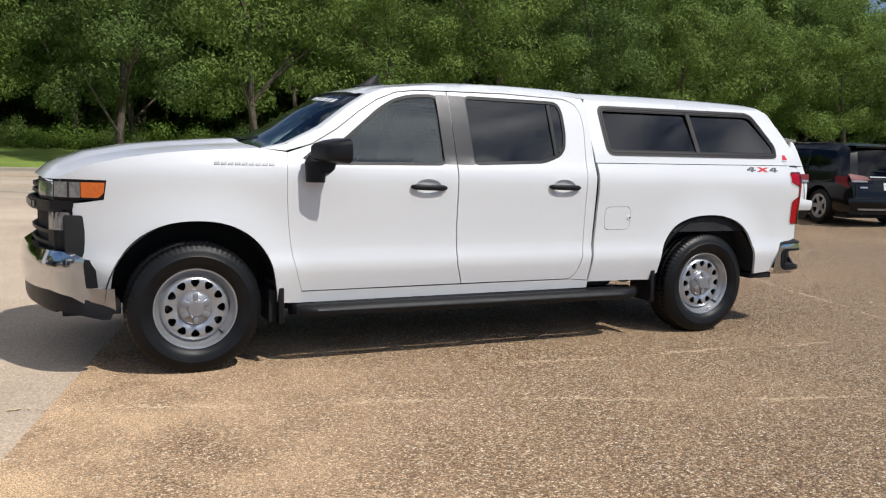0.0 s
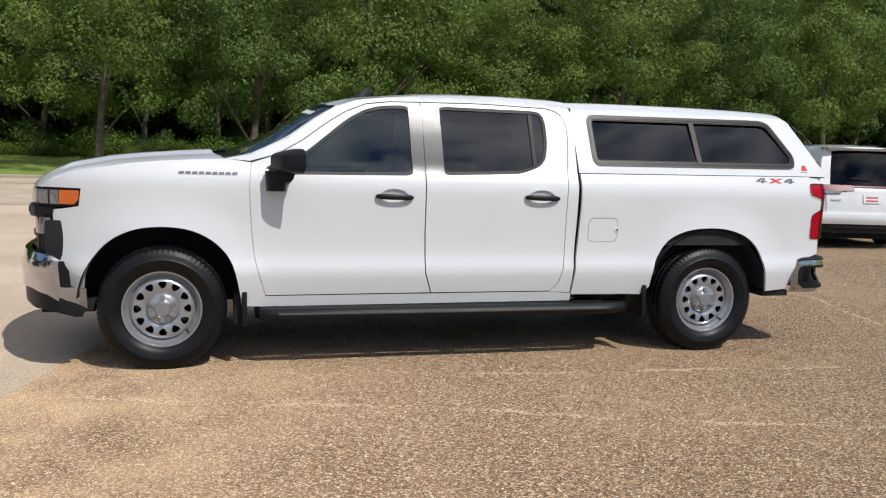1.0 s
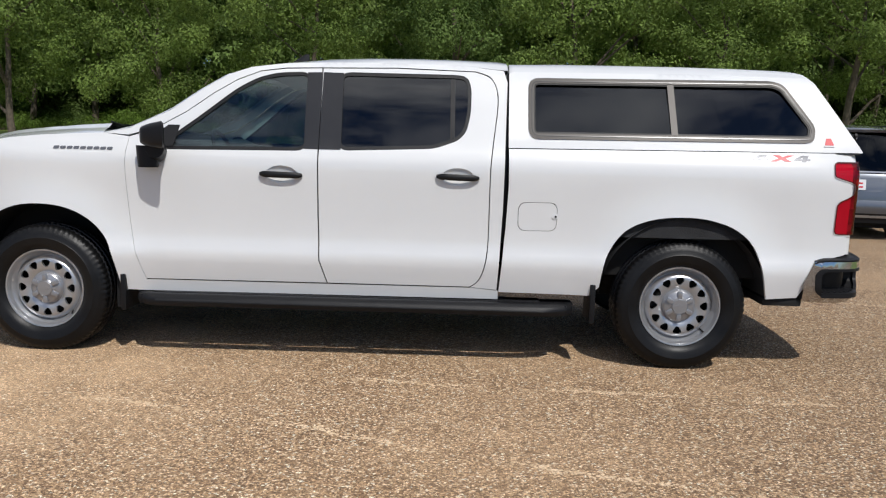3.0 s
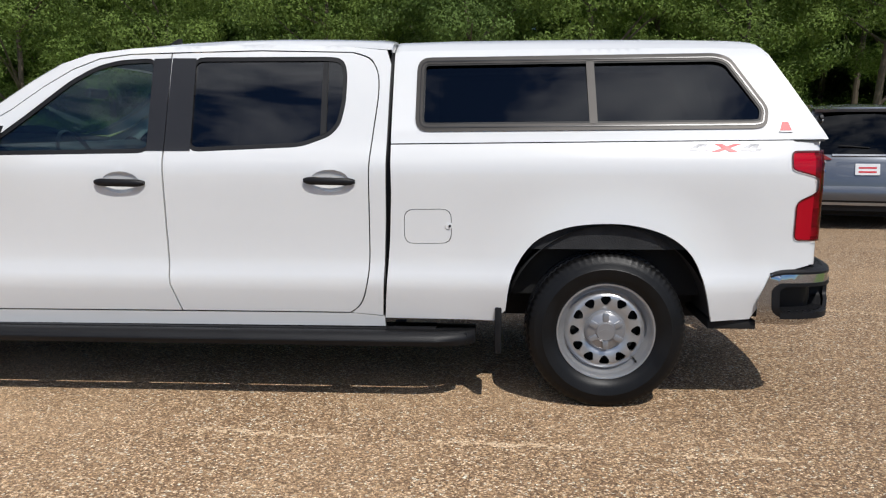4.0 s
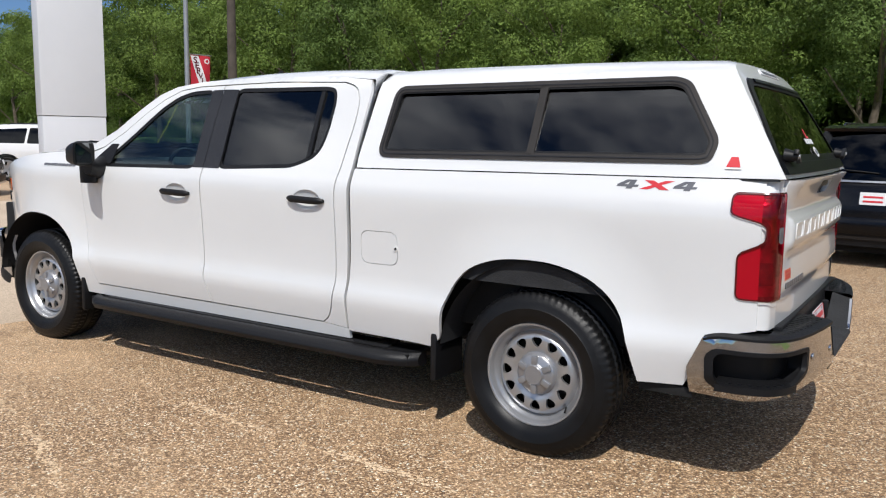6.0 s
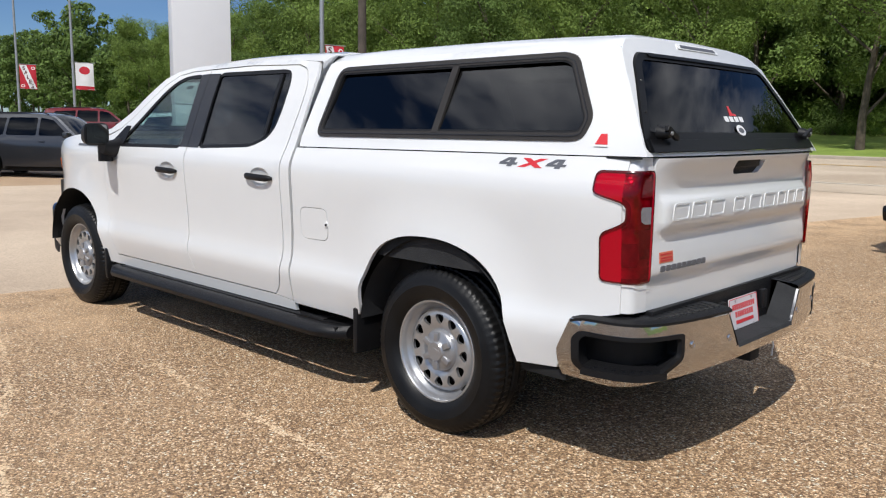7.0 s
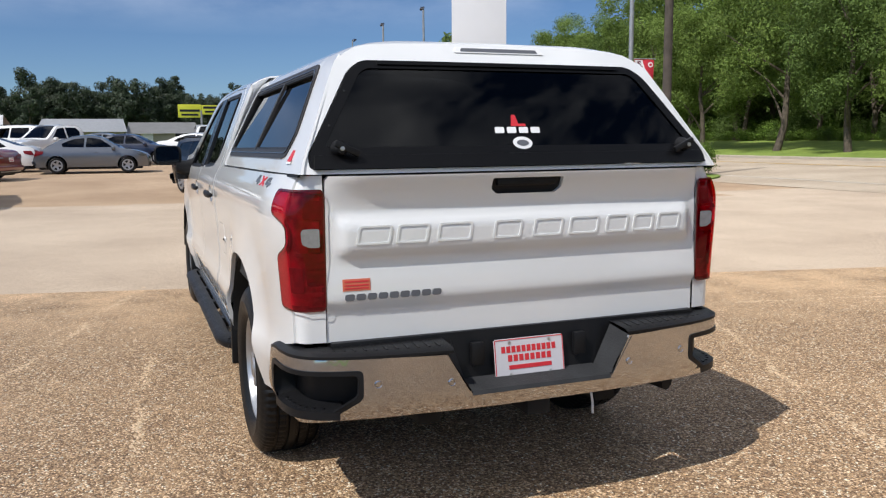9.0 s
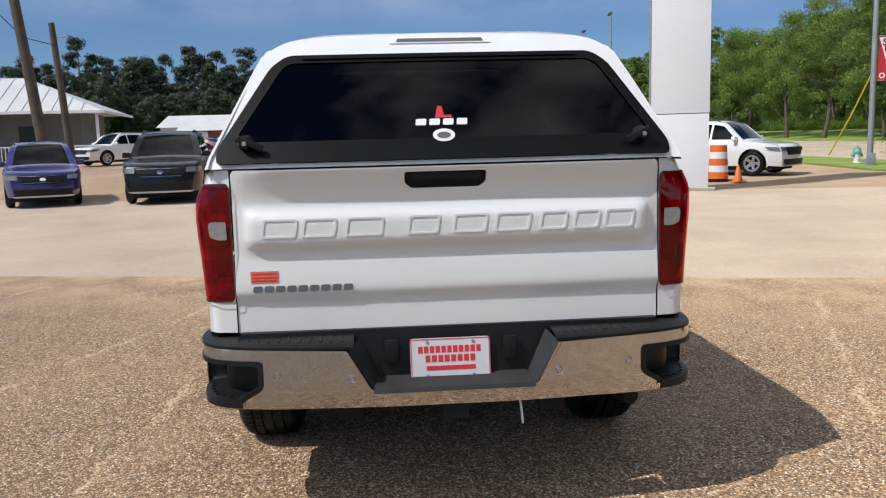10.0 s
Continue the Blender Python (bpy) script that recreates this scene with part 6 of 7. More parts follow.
while x < -74:
    far_trees.append((x, 46 + rt.uniform(-2, 3), rt.uniform(0.70, 0.86)))
    x += rt.uniform(7, 10)
plant([copy_thing(back_trees[0], Matrix()), copy_thing(back_trees[1], Matrix())], far_trees, 6)
shrubs = [make_shrub(31, 2600, 0.085, M_SHRUB), make_shrub(32, 2600, 0.085, M_SHRUB, 1.7, 1.9), make_shrub(33, 2600, 0.085, M_LEAF2, 1.5, 2.6)]
places = []
for row_y, step, sc in ((54.6, 1.9, 0.55), (56.0, 2.4, 0.85), (60.0, 3.4, 1.3), (66.5, 4.4, 1.9)):
    x = -110.0
    while x < 92:
        places.append((x + rt.uniform(-0.7, 0.7), row_y + rt.uniform(-0.7, 0.7), sc * rt.uniform(0.6, 1.2)))
        x += step * rt.uniform(0.8, 1.2)
plant(shrubs, places, 7)
# dense undergrowth deep in the woods, one sheet of foliage
rnd = np.random.default_rng(36)
lumps = []
for w, h in ((1.7, 2.5), (1.6, 2.8)):
    blobs = [(rnd.uniform(-w, w), rnd.uniform(-w, w) * 0.6, h * rnd.uniform(0.25, 0.6), w * rnd.uniform(0.5, 0.8), h * rnd.uniform(0.3, 0.5)) for _ in range(6)]
    pts = np.array(crown_points(rnd, 1500, blobs, 0.5))
    lumps.append(pts[pts[:, 2] > 0])
clumps = []
for row_y in (75.0, 83.0):
    x = -112.0
    while x < 118:
        pts = lumps[len(clumps) % 2].copy()
        a, size = rt.uniform(0, 6.28), rt.uniform(2.2, 2.9)
        turn = np.array([[math.cos(a), -math.sin(a), 0], [math.sin(a), math.cos(a), 0], [0, 0, 1]])
        px, py = x + rt.uniform(-0.6, 0.6), row_y + rt.uniform(-1, 1)
        pts[:, :3] = pts[:, :3] @ turn.T * size + np.array([px, py, ground_height(px, py) - 0.05])
        pts[:, 3:] = pts[:, 3:] @ turn.T
        clumps.append(pts)
        x += 3.3 * rt.uniform(0.85, 1.15)
tagged(new("undergrowth", leaf_mesh("undergrowth", np.concatenate(clumps), 0.40, rnd, M_LEAF2, simple=True)), "tall dark leafy undergrowth deep in the woods", "undergrowth", kind="stuff")
# far pines behind the dirt lot
def make_pine(seed, height):
    rnd = np.random.default_rng(seed)
    tree = thing("pine_tree", "distant dark pine behind the lot", "tree", group="far pines")
    part("trunk", tube([(0, 0, -0.5), (0.1, 0, height * 0.5), (0, 0.1, height * 0.97)], [0.3, 0.2, 0.05], 6), M_BARK, tree)
    blobs = []
    for i in range(70):
        k = rnd.uniform(0.10, 0.99)
        a = rnd.uniform(0, 6.28)
        r = height * 0.20 * (1.15 - k) * 2.0 * rnd.uniform(0.5, 1)
        blobs.append((math.cos(a) * r, math.sin(a) * r, k * height, height * rnd.uniform(0.04, 0.08), height * rnd.uniform(0.020, 0.040)))
    crown = new("crown", leaf_mesh("crown", crown_points(rnd, 8500, blobs, 0.8), 0.22, rnd, M_PINE, simple=True))
    crown.parent = tree
    return tree


pines = [make_pine(41, 16.0), make_pine(42, 14.5), make_pine(43, 17.0)]
places = []
for i in range(150):
    a = math.radians(-80 - 52 * (i + rt.random()) / 150)
    d = rt.uniform(150, 185)
    grown = 0.62 if a > math.radians(-98) else 1.0
    places.append((8 + d * math.sin(a), 7 + d * math.cos(a), grown * rt.uniform(0.72, 1.1)))
plant(pines, places, 9)
lowwood = []
for i in range(100):
    a = math.radians(-78 - 54 * (i + rt.random()) / 100)
    d = rt.uniform(138, 150)
    lowwood.append((8 + d * math.sin(a), 7 + d * math.cos(a), rt.uniform(0.50, 0.72)))
plant([make_tree(25, 14.0, 5.4, 7000, 0.26, M_PINE, 0.06, 12, True, "dark tree in front of the far pines"), make_tree(26, 15.0, 5.0, 7000, 0.26, M_PINE, 0.06, 12, True, "dark tree in front of the far pines")], lowwood, 10)

# ---------------------------------------------------------------- parked vehicles
def paint(name, color, metal=0.0, rough=0.3, coat=1.0):
    return mat(name, color, rough, metal=metal, var=0.03, scale=1.0, coat=coat, spec=0.2 + 0.3 * coat)


P_WHITE, P_BLACK = paint("white_paint", (0.78, 0.78, 0.77)), paint("black_paint", (0.003, 0.003, 0.004), rough=0.2, coat=0.3)
P_GREY, P_SILVER = paint("grey_metallic", (0.045, 0.048, 0.055), 0.5), paint("silver_blue_metallic", (0.17, 0.185, 0.21), 0.6)
P_BLUE, P_RED = paint("royal_blue_paint", (0.014, 0.013, 0.135)), paint("dark_red_paint", (0.16, 0.012, 0.016))
P_CHARCOAL, P_NAVY = paint("charcoal_paint", (0.007, 0.007, 0.009), 0.0, 0.25, 0.35), paint("navy_paint", (0.012, 0.018, 0.045))
M_CARGLASS = glass("car_window_glass", (0.05, 0.055, 0.06))
M_ALLOY = mat("alloy_wheel", (0.42, 0.42, 0.43), 0.35, metal=0.7, var=0.08)

TOPS = {
    "suv": [(0.0, 0.16), (-0.004, 0.28), (0.0, 0.42), (0.012, 0.52), (0.05, 0.565), (0.14, 0.592), (0.245, 0.615), (0.30, 0.72), (0.375, 0.90), (0.42, 0.962), (0.50, 0.992), (0.62, 1.0), (0.78, 0.994), (0.895, 0.970), (0.930, 0.925), (0.972, 0.64), (0.988, 0.55), (1.0, 0.40), (1.0, 0.28), (0.985, 0.17)],
    "sedan": [(0.0, 0.15), (-0.004, 0.30), (0.004, 0.44), (0.03, 0.53), (0.12, 0.61), (0.25, 0.665), (0.32, 0.79), (0.40, 0.93), (0.46, 0.985), (0.55, 1.0), (0.66, 0.965), (0.76, 0.86), (0.85, 0.745), (0.95, 0.715), (0.985, 0.66), (1.0, 0.48), (1.0, 0.30), (0.985, 0.17)],
    "coupe": [(0.0, 0.15), (-0.002, 0.28), (0.01, 0.42), (0.05, 0.54), (0.14, 0.62), (0.25, 0.67), (0.30, 0.76), (0.385, 0.92), (0.46, 0.99), (0.55, 1.0), (0.67, 0.955), (0.80, 0.82), (0.90, 0.66), (0.965, 0.54), (0.99, 0.42), (0.995, 0.30), (0.98, 0.17)],
    "pickup": [(0.0, 0.18), (-0.002, 0.30), (0.0, 0.46), (0.01, 0.56), (0.05, 0.60), (0.15, 0.63), (0.235, 0.65), (0.285, 0.76), (0.345, 0.92), (0.38, 0.975), (0.46, 1.0), (0.54, 0.99), (0.585, 0.96), (0.607, 0.80), (0.612, 0.68), (0.625, 0.66), (0.97, 0.66), (0.995, 0.655), (1.0, 0.60), (1.0, 0.40), (0.99, 0.28)],
}
GLASS_SPAN = {"suv": (6, 9, 14, 15), "sedan": (5, 7, 10, 12), "coupe": (5, 7, 10, 12), "pickup": (6, 9, 12, 13)}
SIDE_GLASS = {
    "suv": [[(0.30, 0.655), (0.40, 0.90), (0.475, 0.935), (0.48, 0.655)], [(0.495, 0.655), (0.49, 0.935), (0.66, 0.935), (0.675, 0.66)], [(0.69, 0.66), (0.675, 0.932), (0.85, 0.905), (0.90, 0.70), (0.86, 0.665)]],
    "sedan": [[(0.32, 0.69), (0.42, 0.90), (0.50, 0.945), (0.505, 0.69)], [(0.52, 0.69), (0.515, 0.945), (0.62, 0.93), (0.72, 0.83), (0.77, 0.72), (0.72, 0.69)]],
    "coupe": [[(0.31, 0.69), (0.41, 0.90), (0.49, 0.945), (0.53, 0.945), (0.545, 0.69)], [(0.56, 0.69), (0.55, 0.94), (0.66, 0.90), (0.75, 0.79), (0.74, 0.70)]],
    "pickup": [[(0.285, 0.675), (0.36, 0.91), (0.425, 0.945), (0.43, 0.675)], [(0.442, 0.675), (0.438, 0.945), (0.54, 0.94), (0.57, 0.86), (0.57, 0.675)]],
}


def make_wheel_parts(parent, x, y, r, side):
    """A tyre with an alloy rim, standing at x, y on the ground."""
    w = part("wheel", lathe([(r * 0.60, side * 0.02), (r * 0.70, side * 0.105), (r * 0.86, side * 0.115), (r * 0.97, side * 0.085), (r, side * 0.05), (r, side * -0.06), (r * 0.9, side * -0.09), (r * 0.6, side * -0.09)], n=28), M_RUBBER, parent, "black tyre on an alloy wheel")
    w.location = (x, y, r)
    holes = []
    for k in range(5):
        a0 = 2 * math.pi * k / 5
        holes.append(rounded([(r * q * math.cos(a0 + d), r * q * math.sin(a0 + d)) for q, d in ((0.26, -0.20), (0.58, -0.40), (0.58, 0.40), (0.26, 0.20))], 0.02, 2))
    part("rim", sheet([(r * 0.69 * math.cos(t), r * 0.69 * math.sin(t)) for t in np.linspace(0, 2 * math.pi, 30, endpoint=False)], lambda a, b: (a, side * (0.085 - 0.03 * (1 - min(1, math.hypot(a, b) / (0.5 * r)) ** 2) + 0.02), b), (0, -side * 0.03, 0), 0.09, holes=holes), M_ALLOY, w)
    part("brake", lathe([(0.0, side * 0.03), (r * 0.60, side * 0.03), (r * 0.6, side * 0.0)], n=16), M_DARK, w)
    return w


def vehicle(label, category, kind, paint_m, L, W, H, nose_at=None, tail_at=None, way=(1, 0), lamp=M_HEADLAMP, plate=True, group="parked vehicles", tail="wedge"):
    """A parked vehicle with its nose (or tail) at a plan place, heading along way."""
    d = Vector(way).normalized()
    heading = math.degrees(math.atan2(d.y, d.x)) + 180     # the model's nose lies at x = 0, its tail at x = L
    if nose_at:
        o = Vector(nose_at)
    else:
        o = Vector(tail_at) + d * L
    mid = o - d * (L / 2)
    car = thing("suv" if kind == "suv" else "pickup_truck" if kind == "pickup" else "car", label, category, (o.x, o.y, ground_height(mid.x, mid.y)), heading, group)
    top = [(x * L, z * H) for x, z in TOPS[kind]]
    r = 0.37 if kind in ("suv", "pickup") else 0.32
    ax, bx = 0.185 * L, (0.80 if kind != "pickup" else 0.79) * L

    def hw(x, z):
        t, k = x / L, z / H
        w = lerp(k, [(0.12, 0.90), (0.2, 0.955), (0.32, 0.985), (0.45, 1.0), (0.54, 0.995), (0.60, 0.965), (0.66, 0.93), (0.82, 0.84), (0.93, 0.765), (1.0, 0.66)])
        if kind == "pickup" and t > 0.62:
            w = lerp(k, [(0.12, 0.92), (0.3, 0.985), (0.5, 1.0), (0.66, 0.97)])
        w -= 0.20 * max(0, (0.14 - t) / 0.14) ** 2.0 + 0.12 * max(0, (t - 0.90) / 0.10) ** 2.2
        return W / 2 * w

    def arch(cx):
        return [(cx - (r + 0.07) * math.cos(a), r + (r + 0.07) * math.sin(a)) for a in np.linspace(math.radians(-18), math.radians(198), 14)]
    zb = 0.17 * H if kind != "pickup" else 0.25 * H
    outline = top + [(bx + r + 0.1, zb)] + arch(bx)[::-1] + [(bx - r - 0.1, zb), (ax + r + 0.1, zb)] + arch(ax)[::-1] + [(ax - r - 0.1, zb + 0.01)]
    glasses = [rounded([(x * L, z * H) for x, z in p], 0.05, 3) for p in SIDE_GLASS[kind]]
    sides = [sheet(outline, (lambda s: lambda x, z: (x, s * hw(x, z), z))(s), (0, -s * 0.03, 0), 0.14, holes=glasses) for s in (-1, 1)]
    # skin over the top, with holes left for the screens
    a0, a1, b0, b1 = GLASS_SPAN[kind]
    fine = spline(top, 3)
    skins, rows = [], []
    for i, (x, z) in enumerate(fine):
        rows.append([(x - (0.035 * L if i < 18 else -0.012 * L if i > len(fine) - 18 else 0) * (1 - u * u) * (0.8 if i < 18 else 1), u * hw(x, z), z + 0.035 * (1 - u * u) * (1 if 15 < i < len(fine) - 12 else 0)) for u in np.linspace(-1, 1, 11)])
    screens = ((3 * a0 + 1, 3 * a1), (3 * b0, 3 * b1 + 1))
    start = 0
    for s0, s1 in screens:
        skins.append(grid(rows[start:s0 + 1]))
        skins.append(grid([r_[:2] for r_ in rows[s0:s1 + 1]]))
        skins.append(grid([r_[-2:] for r_ in rows[s0:s1 + 1]]))
        start = s1
    skins.append(grid(rows[start:]))
    body = part("body", join(*sides, *skins), paint_m, car, "", 40)
    for (s0, s1), nm in zip(screens, ("windscreen", "rear_window")):
        part(nm, grid([r_[1:-1] for r_ in rows[s0:s1 + 1]]), M_CARGLASS, car, "dark glass")
    for s in (-1, 1):
        for g in glasses:
            part("side_window", sheet(g, lambda x, z: (x, s * (hw(x, z) - 0.008), z), (0, -s * 0.004, 0), 0.2), M_CARGLASS, car, "dark glass")
        for cx in (ax, bx):
            make_wheel_parts(car, cx, s * (W / 2 - 0.13), r, s)
        # lamps at the nose and tail corners
        part("headlight", sheet(rounded([(0.006 * L, 0.43 * H), (0.018 * L, 0.505 * H), (0.10 * L, 0.515 * H), (0.075 * L, 0.455 * H)], 0.03), lambda x, z: (x - 0.006, s * (hw(x, z) + 0.012), z), (0, -s * 0.02, 0), 0.05), lamp, car, "headlight")
        part("tail_lamp", sheet(rounded([(0.985 * L, 0.46 * H), (0.965 * L, 0.60 * H), (0.90 * L, 0.60 * H), (0.91 * L, 0.52 * H)], 0.03), lambda x, z: (x + 0.006, s * (hw(x, z) + 0.012), z), (0, -s * 0.02, 0), 0.05), M_RED, car, "red tail lamp")
        part("mirror", move(box(-0.07, 0.06, -0.10, 0.10, -0.07, 0.07, 0.035, 3), Matrix.Translation((0.305 * L, s * (hw(0.3 * L, 0.66 * H) + 0.10), 0.67 * H))), paint_m, car)
        part("door_handle", box(0.44 * L, 0.475 * L, s * (hw(0.45 * L, 0.56 * H)) - 0.012, s * (hw(0.45 * L, 0.56 * H)) + 0.025, 0.555 * H, 0.572 * H, 0.008), paint_m, car)
    # face and tail: grille, lower intake, inner lamps, plate
    def front(y, z):
        return (lerp(z, sorted((b, a) for a, b in top[:5])) - 0.028 * L * (1 - (y / (W / 2)) ** 2) - 0.014, y, z)

    def back(y, z):
        return (lerp(z, sorted((b, a) for a, b in top[-6:])) + 0.012 * L * (1 - (y / (W / 2)) ** 2) + 0.012, y, z)
    g = part("grille", sheet(rounded([(-0.25 * W, 0.365 * H), (0.25 * W, 0.365 * H), (0.315 * W, 0.505 * H), (-0.315 * W, 0.505 * H)], 0.04), front, (0.03, 0, 0), 0.08), M_BLACK, car, "dark grille")
    for k in range(5):
        z = (0.385 + 0.026 * k) * H
        w_ = (0.245 + 0.013 * k) * W
        part("grille_bar", sheet([(-w_, z), (w_, z), (w_, z + 0.010), (-w_, z + 0.010)], lambda y, z: (front(y, z)[0] - 0.008, y, z), (0.01, 0, 0), 0.1), M_CHROME if k in (0, 4) else M_TRIM, g)
    part("badge", sheet([(0.075 * math.cos(t), 0.44 * H + 0.045 * math.sin(t)) for t in np.linspace(0, 2 * math.pi, 16, endpoint=False)], lambda y, z: (front(y, z)[0] - 0.014, y, z), (0.012, 0, 0), 0.05), M_CHROME, g)
    part("skid_strip", sheet([(-0.36 * W, 0.165 * H), (0.36 * W, 0.165 * H), (0.40 * W, 0.190 * H), (-0.40 * W, 0.190 * H)], lambda y, z: (front(y, z)[0] - 0.012, y, z), (0.02, 0, 0), 0.08), M_SILVER, car)
    part("lower_intake", sheet(rounded([(-0.34 * W, 0.19 * H), (0.34 * W, 0.19 * H), (0.38 * W, 0.29 * H), (-0.38 * W, 0.29 * H)], 0.04), front, (0.03, 0, 0), 0.08), M_BLACK, car, "dark lower intake")
    for s in (-1, 1):
        lamp_y = {"wedge": [(0.235, 0.560), (0.455, 0.545), (0.475, 0.628), (0.300, 0.606)], "band": [(0.150, 0.558), (0.460, 0.545), (0.475, 0.612), (0.165, 0.605)], "block": [(0.255, 0.574), (0.475, 0.570), (0.480, 0.632), (0.262, 0.628)]}[tail]
        red = part("rear_lamp", sheet(rounded([(s * a * W, z * H) for a, z in lamp_y], 0.015), lambda y, z: (back(y, z)[0] + 0.012, y, z), (-0.03, 0, 0), 0.06), M_RED, car, "red tail lamp")
        low = min(z for _, z in lamp_y)
        part("clear_strip", sheet([(s * 0.275 * W, (low - 0.014) * H), (s * 0.455 * W, (low - 0.016) * H), (s * 0.455 * W, (low + 0.006) * H), (s * 0.275 * W, (low + 0.008) * H)], lambda y, z: (back(y, z)[0] + 0.016, y, z), (-0.02, 0, 0), 0.06), M_CLEARLENS, red, "clear strip under the lamp")
        part("gate_seam", sheet([(s * 0.405 * W, 0.335 * H), (s * 0.409 * W, 0.335 * H), (s * 0.409 * W, 0.55 * H), (s * 0.405 * W, 0.55 * H)], lambda y, z: (back(y, z)[0] - 0.004, y, z), (-0.004, 0, 0), 0.1), M_DARK, car)
        part("exhaust_tip", lathe([(0.030, 0.0), (0.036, 0.0), (0.036, -0.12)], (L * 0.995, s * 0.30 * W, 0.165 * H), 12, "X"), M_CHROME, car, "chrome exhaust tip")
        part("inner_headlight", sheet(rounded([(s * 0.31 * W, 0.435 * H), (s * 0.43 * W, 0.440 * H), (s * 0.43 * W, 0.51 * H), (s * 0.31 * W, 0.50 * H)], 0.02), front, (0.02, 0, 0), 0.06), lamp, car, "headlight")
        part("reflector", sheet(rounded([(s * 0.32 * W, 0.275 * H), (s * 0.42 * W, 0.275 * H), (s * 0.42 * W, 0.295 * H), (s * 0.32 * W, 0.295 * H)], 0.01, 2), back, (-0.02, 0, 0), 0.06), M_RED, car)
    shelf = part("rear_bumper", sheet(rounded([(-0.485 * W, 0.235 * H), (0.485 * W, 0.235 * H), (0.490 * W, 0.335 * H), (0.40 * W, 0.350 * H), (-0.40 * W, 0.350 * H), (-0.490 * W, 0.335 * H)], 0.02), lambda y, z: (back(y, z)[0] + 0.035 - 0.4 * max(0, z - 0.315 * H), y, z), (-0.04, 0, 0), 0.05), paint_m, car)
    part("rear_valance", sheet(rounded([(-0.45 * W, 0.150 * H), (0.45 * W, 0.150 * H), (0.47 * W, 0.240 * H), (-0.47 * W, 0.240 * H)], 0.03), lambda y, z: (back(y, z)[0] + 0.028, y, z), (-0.02, 0, 0), 0.08), M_BLACK, shelf, "dark rear valance")
    part("valance_strip", sheet([(-0.36 * W, 0.196 * H), (0.36 * W, 0.196 * H), (0.38 * W, 0.218 * H), (-0.38 * W, 0.218 * H)], lambda y, z: (back(y, z)[0] + 0.036, y, z), (-0.01, 0, 0), 0.08), M_SILVER if tail == "wedge" else M_TRIM, shelf)
    if kind == "suv":
        part("gate_strip", sheet([(-0.235 * W, 0.590 * H), (0.235 * W, 0.590 * H), (0.235 * W, 0.603 * H), (-0.235 * W, 0.603 * H)], lambda y, z: (back(y, z)[0] + 0.012, y, z), (-0.02, 0, 0), 0.08), M_RED if tail == "band" else M_CHROME, car, "strip across the tailgate")
        part("gate_recess", sheet(rounded([(-0.20 * W, 0.425 * H), (0.20 * W, 0.425 * H), (0.21 * W, 0.545 * H), (-0.21 * W, 0.545 * H)], 0.03), lambda y, z: (back(y, z)[0] - 0.010, y, z), (-0.01, 0, 0), 0.06), paint_m, car)
        part("rear_wiper", tube([(back(0, 0.655 * H)[0] + 0.02, 0.02, 0.655 * H), (back(0, 0.66 * H)[0] + 0.025, -0.36, 0.672 * H)], 0.008, 5), M_DARK, car)
        for k in (-0.36, 0.27):
            part("badge_block", sheet([(k * W, 0.46 * H), (k * W + 0.16, 0.46 * H), (k * W + 0.16, 0.478 * H), (k * W, 0.478 * H)], lambda y, z: (back(y, z)[0] + 0.004, y, z), (-0.006, 0, 0), 0.08), M_CHROME, car)
    if plate:
        p = part("plate", sheet(rounded([(-0.15, 0.44 * H), (0.15, 0.44 * H), (0.15, 0.44 * H + 0.15), (-0.15, 0.44 * H + 0.15)], 0.01), lambda y, z: (back(y, z)[0] + 0.008, y, z), (-0.01, 0, 0), 0.1), M_WHITEPRINT, car, "pale dealer plate with red bars")
        for k in (0.03, 0.085):
            part("print_bar", sheet([(-0.11, 0.44 * H + k), (0.11, 0.44 * H + k), (0.11, 0.44 * H + k + 0.022), (-0.11, 0.44 * H + k + 0.022)], lambda y, z: (back(y, z)[0] + 0.011, y, z), (-0.002, 0, 0), 0.1), M_REDPRINT, p)
    part("underbody", box(0.06 * L, 0.95 * L, -W * 0.42, W * 0.42, 0.16, zb + 0.06), M_DARK, car)
    part("cabin", box(0.36 * L, 0.56 * L, -W * 0.36, W * 0.36, zb, 0.60 * H, 0.05), M_SEAT, car)
    if kind == "suv":
        for s in (-1, 1):
            part("roof_rail", tube([(0.44 * L, s * 0.33 * W, 0.985 * H), (0.47 * L, s * 0.335 * W, 1.015 * H), (0.78 * L, s * 0.335 * W, 1.005 * H), (0.83 * L, s * 0.33 * W, 0.965 * H)], 0.016, 6), M_TRIM, car)
        part("roof_spoiler", grid([[(0.885 * L, u * 0.37 * W, 0.985 * H) for u in (-1, -0.5, 0, 0.5, 1)], [(0.958 * L, u * 0.36 * W, 0.962 * H) for u in (-1, -0.5, 0, 0.5, 1)], [(0.952 * L, u * 0.36 * W, 0.940 * H) for u in (-1, -0.5, 0, 0.5, 1)]]), paint_m, car)
    if kind == "pickup":
        part("bed_floor", box(0.63 * L, 0.98 * L, -W * 0.44, W * 0.44, 0.40 * H, 0.42 * H), M_DARK, car)
    return car


LOT = (0.2334, 0.9724)
vehicle("white three-row SUV with red tail lamps parked tail-out", "SUV", "suv", P_WHITE, 5.1, 1.93, 1.82, tail_at=(11.3, 13.05), way=LOT, tail="band")
vehicle("black SUV with chrome trim parked in the far row", "SUV", "suv", P_BLACK, 4.7, 1.86, 1.70, tail_at=(14.6, 13.0), way=LOT)
